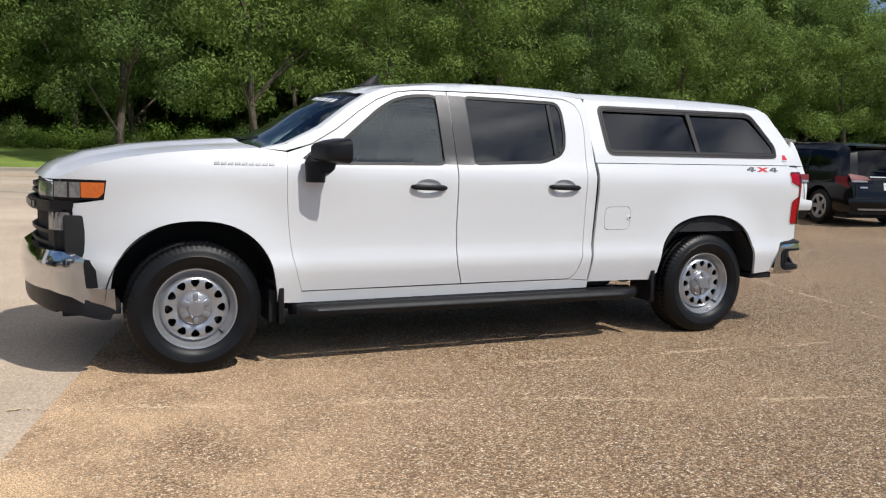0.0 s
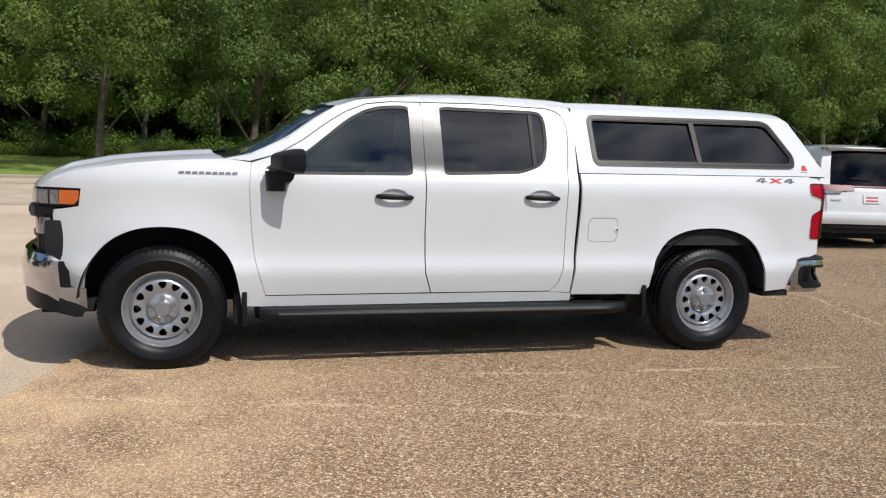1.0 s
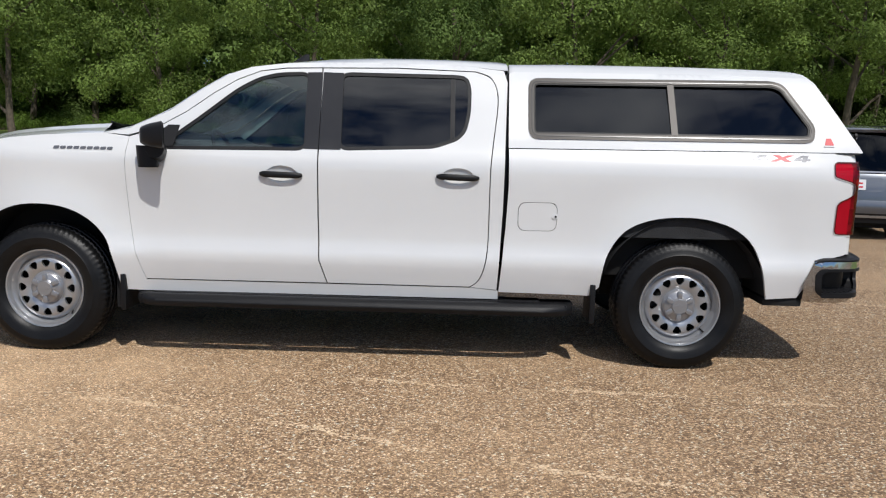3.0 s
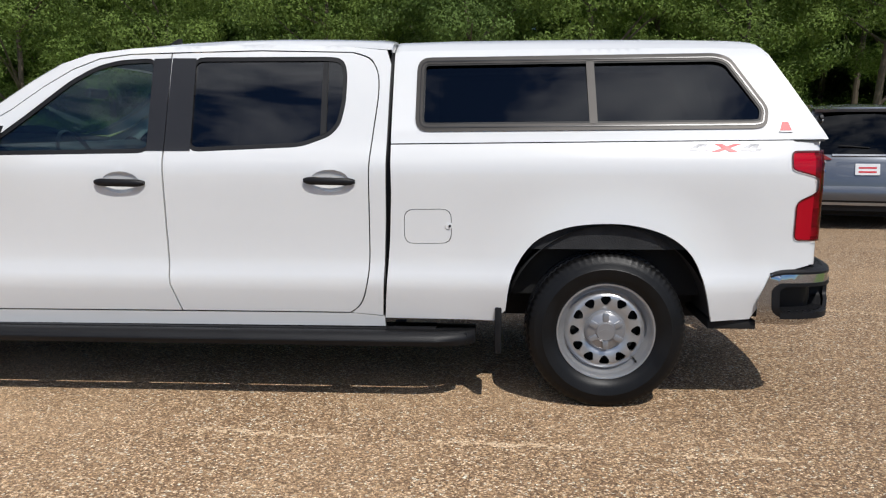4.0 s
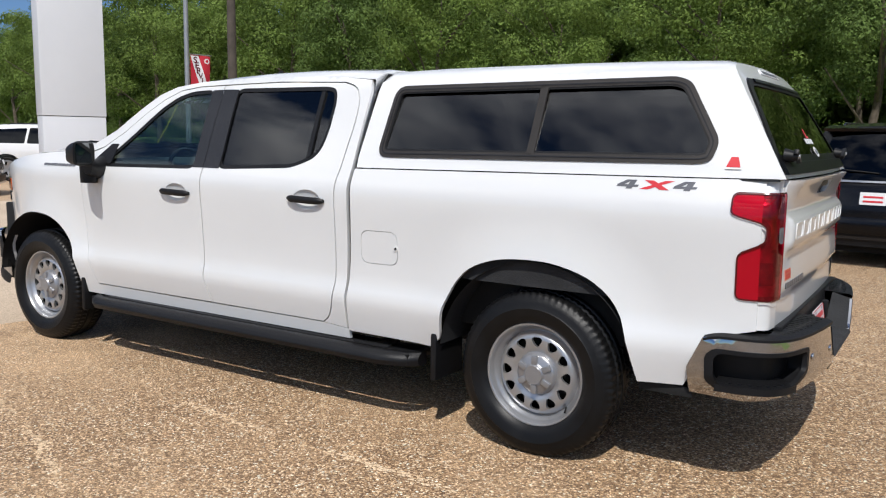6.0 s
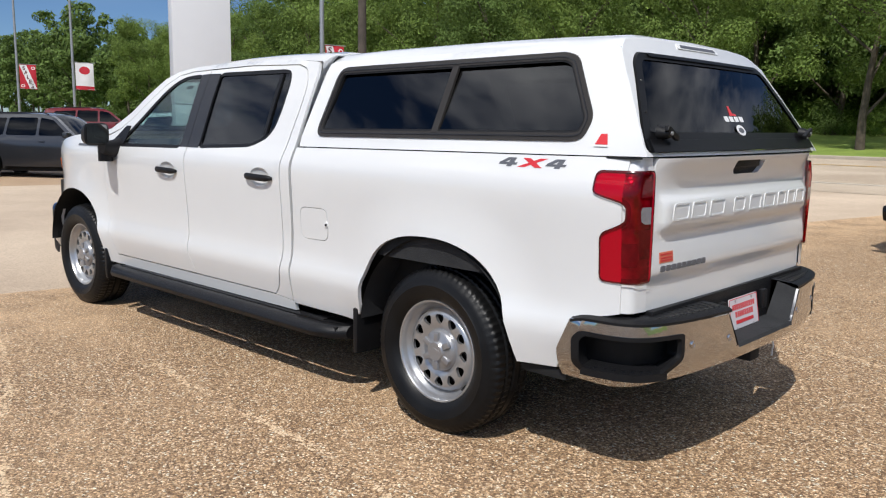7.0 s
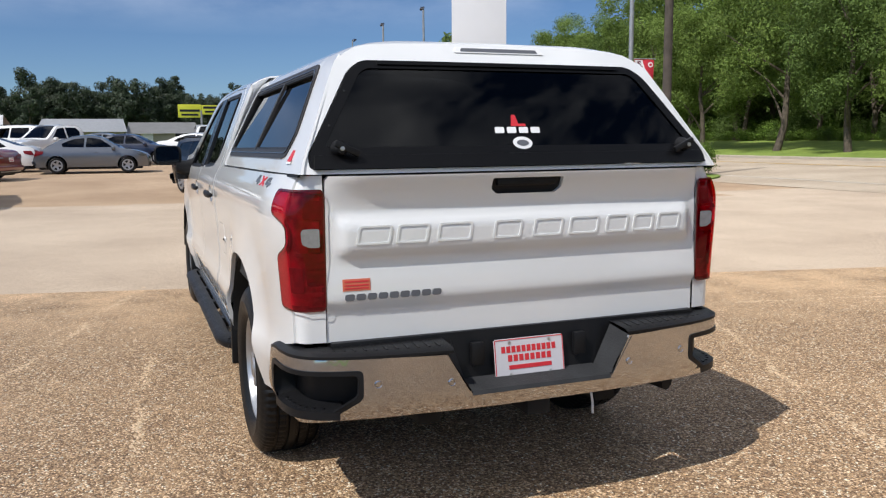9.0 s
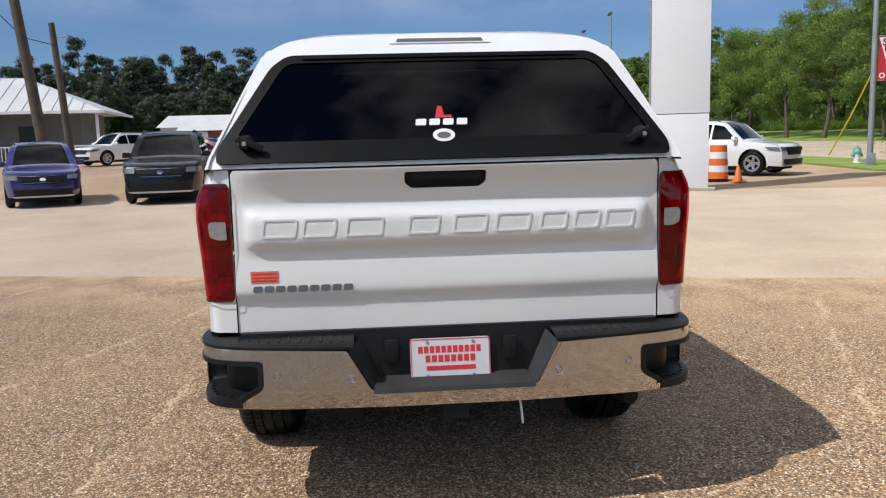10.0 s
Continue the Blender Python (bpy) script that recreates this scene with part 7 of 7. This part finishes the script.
vehicle("silver-grey crossover parked tail-out", "SUV", "suv", P_SILVER, 4.65, 1.85, 1.68, tail_at=(8.4, 13.9), way=LOT)
vehicle("black SUV with red tail lamps parked tail-out", "SUV", "suv", P_BLACK, 4.8, 1.92, 1.78, tail_at=(4.72, 14.45), way=(0.124, 0.992), tail="block")
vehicle("black crossover with silver wheels facing the drive lane", "SUV", "suv", P_BLACK, 4.55, 1.82, 1.60, nose_at=(-13.7, 9.4), way=(0.96, 0.27))
vehicle("dark grey crossover on the dirt lot", "SUV", "suv", P_GREY, 4.33, 1.77, 1.60, nose_at=(-13.95, 13.95), way=(0.75, 0.66))
vehicle("royal blue small SUV on the dirt lot", "SUV", "suv", P_BLUE, 4.04, 1.77, 1.59, nose_at=(-12.6, -0.9), way=(0.90, 0.36))
vehicle("charcoal SUV parked nose to the drive lane", "SUV", "suv", P_CHARCOAL, 5.1, 1.93, 1.80, nose_at=(-12.4, 1.98), way=(0.985, 0.14))
vehicle("white compact SUV beside the sign pylon", "SUV", "suv", P_WHITE, 4.52, 1.84, 1.68, nose_at=(-16.1, 19.8), way=(0.75, 0.66))
vehicle("grey rounded coupe on the dirt lot", "car", "coupe", P_SILVER, 4.28, 1.81, 1.49, nose_at=(-28.6, 7.0), way=(0.05, 1.0))
vehicle("white sedan on the dirt lot", "car", "sedan", P_WHITE, 4.7, 1.80, 1.44, tail_at=(-30.5, 2.75), way=(-0.10, -1.0))
vehicle("dark red sedan on the dirt lot", "car", "sedan", P_RED, 4.6, 1.80, 1.45, tail_at=(-24.5, 2.3), way=(-0.35, -0.94))
vehicle("navy sedan on the dirt lot", "car", "sedan", P_NAVY, 4.7, 1.80, 1.46, nose_at=(-35.0, 8.6), way=(0.25, 0.97))
vehicle("white compact SUV in the second row", "SUV", "suv", P_WHITE, 4.6, 1.86, 1.67, nose_at=(-35.6, -8.0), way=(0.8, -0.6))
vehicle("white van in the back row", "van", "suv", P_WHITE, 5.2, 1.95, 1.9, nose_at=(-39.5, 4.2), way=(0.3, 1.0))
for k, (x, y, pm, lab) in enumerate([(-44.0, 10.6, P_WHITE, "white"), (-43.6, 13.4, P_WHITE, "white"), (-43.0, 16.2, P_BLACK, "black"), (-42.6, 19.0, P_WHITE, "white")]):
    vehicle(lab + " pickup truck in the back row", "pickup truck", "pickup", pm, 5.8, 2.0, 1.9, tail_at=(x, y), way=(-0.97, 0.24))
vehicle("maroon crossover behind the dirt lot", "SUV", "suv", P_RED, 4.6, 1.86, 1.68, tail_at=(-30.0, 17.6), way=(0.38, 0.92))
vehicle("white sedan in the back row", "car", "sedan", P_WHITE, 4.7, 1.8, 1.45, nose_at=(-38.5, 12.2), way=(0.4, 0.92))
vehicle("silver sedan in the back row", "car", "sedan", P_SILVER, 4.7, 1.8, 1.45, nose_at=(-43.0, 7.4), way=(0.2, 0.98))
vehicle("white pickup truck by the porch", "pickup truck", "pickup", P_WHITE, 5.8, 2.0, 1.9, nose_at=(-33.0, 1.2), way=(0.7, -0.7))

# ---------------------------------------------------------------- pylon, poles, banners, buildings
M_PANEL = mat("white_sign_panel", (0.74, 0.745, 0.76), 0.42, var=0.04, scale=0.8, bump=0.04, bscale=12)
M_STEEL = mat("galvanised_steel", (0.40, 0.41, 0.42), 0.45, metal=0.6, var=0.12, scale=4)
M_POLEWOOD = mat("weathered_pole_wood", (0.085, 0.070, 0.056), 0.9, var=0.3, scale=3, bump=0.5, bscale=30)
M_BANNERRED = mat("red_banner_cloth", (0.50, 0.018, 0.035), 0.75, var=0.10, scale=3)
M_BANNERINK = mat("dark_banner_ink", (0.10, 0.012, 0.020), 0.7, var=0.08)
M_BANNERWHITE = mat("white_banner_cloth", (0.76, 0.74, 0.74), 0.75, var=0.06, scale=3)
M_ORANGE = mat("orange_plastic", (0.72, 0.15, 0.03), 0.5, var=0.1)
M_ROOFMETAL = mat("pale_metal_roofing", (0.62, 0.62, 0.62), 0.4, metal=0.3, var=0.10, scale=0.7)
M_WALL = mat("grey_siding", (0.17, 0.17, 0.17), 0.7, var=0.1, scale=1.5)
M_CREAM = mat("cream_wall", (0.36, 0.33, 0.27), 0.8, var=0.12, scale=0.4)
M_BROWNWALL = mat("brown_wall", (0.18, 0.085, 0.06), 0.8, var=0.15, scale=0.5)
M_SIGNYELLOW = mat("yellow_sign_face", (0.60, 0.62, 0.04), 0.5, var=0.05)
M_TEAL = mat("teal_hydrant_paint", (0.16, 0.42, 0.38), 0.45, var=0.12)

pylon = thing("sign_pylon", "tall white panelled sign pylon with a flat face", "sign pylon", (-11.95, 14.78, 0), math.degrees(math.atan2(-0.36, 0.93)))
part("panel_lower", box(-0.30, 0.30, -0.68, 0.68, 0.0, 1.86, 0.012), M_PANEL, pylon)
part("panel_upper", box(-0.315, 0.315, -0.69, 0.69, 1.872, 7.0, 0.012), M_PANEL, pylon)
part("panel_top", box(-0.315, 0.315, -0.69, 0.69, 7.01, 10.5, 0.012), M_PANEL, pylon)
part("footing", box(-0.45, 0.45, -0.85, 0.85, -0.05, 0.06, 0.02), M_KERB, pylon)

# traffic barrel: banded drum on a rubber base
def barrel(at):
    b = thing("traffic_barrel", "orange and white banded traffic barrel", "traffic barrel", at)
    part("base", lathe([(0.0, 0.0), (0.36, 0.0), (0.36, 0.05), (0.27, 0.07), (0.0, 0.08)], n=24, axis="Z"), M_RUBBER, b)
    for k, m in enumerate((M_ORANGE, M_WHITEPRINT, M_ORANGE, M_WHITEPRINT, M_ORANGE)):
        z0, z1 = 0.08 + 0.19 * k, 0.08 + 0.19 * (k + 1)
        r = 0.285 - 0.012 * k
        part("band", lathe([(r - 0.02, z0), (r, z0 + 0.004), (r - 0.008, z1 - 0.004), (r - 0.02, z1)], n=28, axis="Z"), m, b)
    part("top", lathe([(0.0, 1.035), (0.20, 1.03), (0.22, 1.00)], n=24, axis="Z"), M_ORANGE, b)
    return b


barrel((-14.75, 16.95, -0.012))
cone = thing("traffic_cone", "faded orange traffic cone", "traffic cone", (-14.1, 17.25, -0.012))
part("base", box(-0.18, 0.18, -0.18, 0.18, 0.0, 0.035, 0.012), M_ORANGE, cone)
part("cone", lathe([(0.13, 0.03), (0.03, 0.46), (0.02, 0.47), (0.0, 0.47)], n=20, axis="Z"), M_ORANGE, cone)


def cloth(w, h, sag=0.05):
    return lambda a, b: (a * w, sag * math.sin(a * 5.0 + b * 3.0) * a, -b * h - 0.04 * a * a)


def banner_pole(label, at, height, banner_z, stripe=True, text="", radius=0.075, turn=0.0, w=0.72, h=1.45, lamp=False):
    """A steel pole with a banner between two short arms."""
    p = thing("banner_pole", label, "banner pole", (*at, ground_height(*at)), turn, "banner poles")
    part("pole", tube([(0, 0, -0.1), (0, 0, height * 0.5), (0, 0, height)], [radius, radius * 0.85, radius * 0.7], 12), M_STEEL, p)
    part("base_plate", lathe([(0.0, 0.25), (radius * 1.8, 0.25), (radius * 2.0, 0.0)], n=16, axis="Z"), M_STEEL, p)
    if lamp:
        part("lamp_arm", tube([(0, 0, height - 0.05), (-0.10, 0.20, height + 0.10)], 0.03, 6), M_STEEL, p)
        part("lamp_head", move(box(-0.12, 0.12, -0.26, 0.26, -0.05, 0.05, 0.03), Matrix.Translation((-0.12, 0.35, height + 0.16)) @ Matrix.Rotation(radians(25), 4, "X")), M_TRIM, p, "dark lamp head")
    for dz in (0, -h):
        part("arm", tube([(0.0, 0, banner_z + dz), (w + radius + 0.12, 0, banner_z + dz - 0.02)], 0.014, 6), M_STEEL, p)
    lift = cloth(w, h)
    off = Vector((radius + 0.03, 0, banner_z - 0.02))
    ban = part("banner", sheet([(0, 0), (1, 0), (1, 1), (0, 1)], lambda a, b: Vector(lift(a, b)) + off, (0, 0.003, 0), 0.08), M_BANNERRED if stripe else M_BANNERWHITE, p, "printed cloth banner")
    if stripe:
        for s in (-1, 1):
            part("white_stripe", sheet([(0.0, 0.02), (0.42, 0.02), (1.0, 0.98), (0.58, 0.98)], lambda a, b: Vector(lift(a, b)) + off + Vector((0, s * 0.006, 0)), (0, 0, 0), 0.08), M_BANNERWHITE, ban)
        for q, (a, b) in enumerate(((0.83, 0.13), (0.17, 0.88))):
            for s in (-1, 1):
                part("round_mark", sheet([(a + 0.13 * math.cos(t), b + 0.065 * math.sin(t)) for t in np.linspace(0, 2 * math.pi, 14, endpoint=False)], lambda a, b: Vector(lift(a, b)) + off + Vector((0, s * 0.007, 0)), (0, 0, 0), 0.06), M_BANNERWHITE, ban)
                part("mark_core", sheet([(a + 0.075 * math.cos(t), b + 0.037 * math.sin(t)) for t in np.linspace(0, 2 * math.pi, 14, endpoint=False)], lambda a, b: Vector(lift(a, b)) + off + Vector((0, s * 0.010, 0)), (0, 0, 0), 0.06), M_BANNERRED, ban)
        for i, ch in enumerate(text):
            cu = bpy.data.curves.new("letter", "FONT")
            cu.body, cu.size, cu.extrude, cu.offset, cu.align_x = ch, 0.31, 0.002, 0.008, "CENTER"
            tmp = bpy.data.objects.new("letter", cu)
            me = bpy.data.meshes.new_from_object(tmp)
            bpy.data.objects.remove(tmp)
            me.materials.append(M_BANNERINK)
            k = (i + 0.5) / len(text)
            for s in (-1, 1):
                ob = new("letter", me)
                ob.parent = ban
                place = Vector(lift(0.21 + 0.58 * k, 0.07 + 0.90 * k)) + off + Vector((0, s * 0.012, -0.09))
                ob.matrix_basis = Matrix.Translation(place) @ Matrix.Rotation(radians(90), 4, "X") if s < 0 else Matrix.Translation(place) @ Matrix.Rotation(radians(180), 4, "Z") @ Matrix.Rotation(radians(90), 4, "X")
    else:
        part("red_band", sheet([(0, 0.86), (1, 0.86), (1, 1), (0, 1)], lambda a, b: Vector(lift(a, b)) + off + Vector((0, -0.006, 0)), (0, 0, 0), 0.08), M_BANNERRED, ban)
        part("round_mark", sheet([(0.5 + 0.30 * math.cos(t), 0.28 + 0.15 * math.sin(t)) for t in np.linspace(0, 2 * math.pi, 16, endpoint=False)], lambda a, b: Vector(lift(a, b)) + off + Vector((0, -0.006, 0)), (0, 0, 0), 0.08), M_BANNERRED, ban)
    return p


service = banner_pole("grey steel pole with a red service banner", (-18.7, 23.9), 10.5, 4.32, True, "SERVICE", 0.10, math.degrees(math.atan2(0.93, 0.36)) )
part("guy_sleeve", tube([(-0.02, 0.06, 3.15), (-0.5, 0.9, 1.7), (-1.0, 1.9, 0.35)], 0.025, 6), mat("yellow_sleeve", (0.65, 0.55, 0.03), 0.5), service, "yellow guy-wire sleeve")
part("meter_box", box(-0.12, 0.12, -0.32, -0.10, 0.0, 0.45, 0.02), M_STEEL, service)
sale = banner_pole("lot lamp pole with a red sales banner", (-46.9, 22.9), 8.7, 4.28, True, "SALES", 0.085, 62, 0.92, 1.45, True)
hc = banner_pole("lot lamp pole with a white banner", (-39.6, 23.2), 8.8, 4.2, False, "", 0.085, 62, 0.92, 1.45, True)


def street_lamp(at, h, turn):
    p = thing("street_lamp", "tall grey lot lamp with a single head", "street lamp", (*at, ground_height(*at)), turn, "lot lamps")
    part("pole", tube([(0, 0, -0.1), (0, 0, h * 0.6), (0, 0, h)], [0.09, 0.07, 0.055], 10), M_STEEL, p)
    part("arm", tube([(0, 0, h - 0.05), (0.35, 0, h + 0.08)], 0.03, 6), M_STEEL, p)
    part("head", move(box(-0.28, 0.28, -0.14, 0.14, -0.05, 0.05, 0.03), Matrix.Translation((0.55, 0, h + 0.12)) @ Matrix.Rotation(radians(-20), 4, "Y")), M_TRIM, p)
    return p


street_lamp((-56.9, 23.4), 8.9, 150)


def wood_pole(label, at, h, lean=(0, 0), r=0.15):
    p = thing("utility_pole", label, "utility pole", (*at, ground_height(*at)), 0, "utility poles")
    part("pole", tube([(0, 0, -0.2), (lean[0] * 0.5, lean[1] * 0.5, h * 0.5), (lean[0], lean[1], h)], [r, r * 0.85, r * 0.7], 12), M_POLEWOOD, p)
    part("bracket", box(lean[0] * 0.9 - 0.05, lean[0] * 0.9 + 0.05, -0.25, 0.25, h * 0.9, h * 0.9 + 0.08, 0.01), M_STEEL, p)
    return p


wood_pole("brown wooden utility pole beside clipped bushes", (-16.1, 23.65), 11.0, r=0.17)
wood_pole("leaning grey wooden utility pole", (-31.0, -7.9), 11.0, (0.3, -1.1), 0.27)
wood_pole("short grey wooden utility pole", (-33.6, -7.75), 7.0, (0.0, -0.45), 0.20)
wood_pole("thin utility pole far behind the dirt lot", (-71.2, 18.7), 6.4, (0, 0.1), 0.13)
wood_pole("thin utility pole far behind the dirt lot", (-81.5, 17.3), 5.4, (0, 0), 0.13)
wire = thing("overhead_wire", "thin overhead wire between the poles", "wire")
part("cable", tube([(-30.8, -9.4, 7.4), (-32.0, -8.9, 6.5), (-33.6, -8.1, 6.3)], 0.02, 5), M_DARK, wire)
part("cable", tube([(-30.7, -9.5, 7.7), (-29.0, -14.0, 7.4), (-27.0, -20.0, 7.8)], 0.02, 5), M_DARK, wire)

hyd = thing("fire_hydrant", "teal and white fire hydrant in the grass", "fire hydrant", (-20.3, 24.4, ground_height(-20.3, 24.4)))
part("barrel", lathe([(0.0, 0.0), (0.17, 0.0), (0.17, 0.05), (0.11, 0.07), (0.11, 0.42), (0.0, 0.42)], n=16, axis="Z"), M_WHITEPRINT, hyd)
part("bonnet", lathe([(0.15, 0.40), (0.15, 0.46), (0.10, 0.58), (0.03, 0.62), (0.03, 0.67), (0.0, 0.67)], n=16, axis="Z"), M_TEAL, hyd)
for s in (-1, 1):
    part("nozzle", lathe([(0.0, s * 0.20), (0.06, s * 0.20), (0.06, s * 0.10)], (0, 0, 0.32), 10), M_TEAL, hyd)

def clipped_bush(seed, at, r, h):
    """A dense ball of small leaves on short stems."""
    rnd = np.random.default_rng(seed)
    bush = thing("bush", "round clipped green bush at the pole's foot", "bush", (*at, ground_height(*at) + 0.04), 0, "clipped bushes")
    blobs = [(0, 0, h * 0.52, r * 0.92, h * 0.47)] + [(r * 0.45 * math.cos(a), r * 0.45 * math.sin(a), h * rnd.uniform(0.4, 0.62), r * 0.58, h * 0.36) for a in np.linspace(0, 6.28, 7)]
    part("stem", join(*[tube([(0, 0, -0.05), (b[0] * 0.5, b[1] * 0.5, b[2] * 0.5), (b[0] * 0.8, b[1] * 0.8, b[2])], [0.025, 0.02, 0.01], 5) for b in blobs[1:]]), M_BARK, bush)
    crown = new("crown", leaf_mesh("crown", [p for p in crown_points(rnd, 9000, blobs, 0.5) if p[2] > 0], 0.042, rnd, M_SHRUB))
    crown.parent = bush
    return bush


clipped_bush(51, (-17.5, 24.5), 0.62, 1.15)
clipped_bush(52, (-16.7, 25.3), 0.72, 1.20)

# grassy island round the poles, with its kerb
def island(name, poly, label, h=0.06):
    bm = sheet(densify(poly, 1.0), lambda x, y: (x, y, ground_height(x, y) + h), (0, 0, -0.1), 1.2)
    return tagged(part(name, bm, M_GRASS), label, "grass", kind="structure")


island("grass_island", spline([(-14.6, 23.4), (-16.5, 22.8), (-20.5, 22.9), (-26, 23.0), (-40, 23.3), (-60, 23.8), (-60, 26.6), (-30, 26.6), (-18, 26.4), (-15.0, 25.0)], 3, True), "mown grass island between lot and road")

# porch building with a hipped metal roof
shop = thing("porch_building", "low building with a pale hipped metal roof and porch rail", "building", (-41.0, -15.3, ground_height(-41, -15.3)), 8)
part("wall", box(-9, -1.6, -14, 5.0, 0, 3.0), M_WALL, shop)
roof = part("roof", join(grid([[(0.3, -15, 3.0), (0.3, 6.6, 3.0)], [(-5.3, -11, 5.3), (-5.3, 1.2, 5.3)]]), grid([[(-11, -15, 3.0), (-11, 6.6, 3.0)], [(-5.3, -11, 5.3), (-5.3, 1.2, 5.3)]]),
                         grid([[(0.3, 6.6, 3.0), (-11, 6.6, 3.0)], [(-5.3, 1.2, 5.3), (-5.3, 1.2, 5.3)]])), M_ROOFMETAL, shop, "pale ribbed metal roof", 0)
for i in range(26):
    y = -14.6 + i * 0.8
    t0 = min(1, (6.6 - y) / 5.4, (y + 15) / 4)
    part("roof_rib", tube([(0.3, y, 3.03), (0.3 - 5.6 * t0, y + (0 if t0 == 1 else 0), 3.03 + 2.3 * t0)], 0.03, 4), M_ROOFMETAL, roof)
part("fascia", join(box(0.28, 0.36, -15, 6.6, 2.86, 3.02), box(-11, 0.36, 6.58, 6.66, 2.86, 3.02)), M_WHITEPRINT, shop)
for y in (-12, -8, -4, 0, 3.2, 6.2):
    part("porch_post", box(-0.1, 0.06, y - 0.08, y + 0.08, 0, 2.9, 0.01), M_WHITEPRINT, shop)
rail = part("porch_rail", join(box(-0.04, 0.02, -12, 6.2, 0.95, 1.02), box(-0.04, 0.02, -12, 6.2, 0.12, 0.18)), M_WHITEPRINT, shop)
bal = bpy.data.meshes.new("baluster")
b = box(-0.02, 0.02, -0.02, 0.02, 0.15, 0.96)
b.to_mesh(bal)
b.free()
bal.materials.append(M_WHITEPRINT)
for i in range(90):
    ob = new("baluster", bal)
    ob.parent = rail
    ob.location = (-0.01, -11.9 + i * 0.2, 0)
for y in (-10, -6, -2, 2):
    part("window", box(-1.62, -1.57, y - 0.5, y + 0.5, 0.9, 2.2), M_CARGLASS, shop)

# low strip of shops far behind the dirt lot
def far_building(label, at, turn, L, D, H, wall, roofm):
    bld = thing("shop_building", label, "building", (*at, 0.5), turn, "far shops")
    part("wall", box(-L / 2, L / 2, -D / 2, D / 2, 0, H), wall, bld)
    part("roof", grid([[(-L / 2 - 0.4, -D / 2 - 0.4, H), (L / 2 + 0.4, -D / 2 - 0.4, H)], [(-L / 2, 0, H + 0.18 * D), (L / 2, 0, H + 0.18 * D)], [(-L / 2 - 0.4, D / 2 + 0.4, H), (L / 2 + 0.4, D / 2 + 0.4, H)]]), roofm, bld, "", 0)
    n = max(2, int(L / 4))
    for i in range(n):
        x = -L / 2 + (i + 0.5) * L / n
        part("window" if i % 3 else "door", box(x - 0.7, x + 0.7, -D / 2 - 0.03, -D / 2 + 0.02, 0.9 if i % 3 else 0.0, 2.1), M_CARGLASS if i % 2 else M_WHITEPRINT, bld)
    return bld


far_building("grey-roofed shop building far off", (-101, 1.5), 90, 9, 9, 2.2, M_CREAM, M_STEEL)
far_building("low cream shop building far off", (-103, 10.6), 90, 8, 8, 2.0, M_CREAM, M_WALL)
far_building("small grey shop building far off", (-99, 16.4), 90, 4, 7, 1.8, M_WALL, M_STEEL)
far_building("brown shop building far off", (-100, 21.5), 90, 5, 8, 2.3, M_BROWNWALL, M_BROWNWALL)
far_building("pale metal shed far off", (-92, -13.0), 90, 9, 8, 2.8, M_ROOFMETAL, M_ROOFMETAL)
far_building("open dark shed far off", (-80, -8.5), 90, 8, 8, 2.2, M_BROWNWALL, M_ROOFMETAL)
board = thing("billboard", "yellow double sign on a post far off", "billboard", (-105, 15.6, 0.5), 90)
part("post", tube([(0, 0, 0), (0, 0, 5.0)], 0.15, 8), M_STEEL, board)
for x0, x1, z0 in ((-2.9, 0.0, 4.1), (0.05, 3.0, 4.5)):
    face_ = part("sign_face", box(x0, x1, -0.1, 0.1, z0, z0 + (1.7 if x0 < -1 else 1.2), 0.01), M_SIGNYELLOW, board)
    part("print_bar", box(x0 + 0.2, x1 - 0.2, -0.12, -0.10, z0 + 0.75, z0 + 1.05), M_TRIM, face_)
    part("print_bar", box(x0 + 0.4, x1 - 0.4, -0.12, -0.10, z0 + 0.25, z0 + 0.50), M_TRIM, face_)
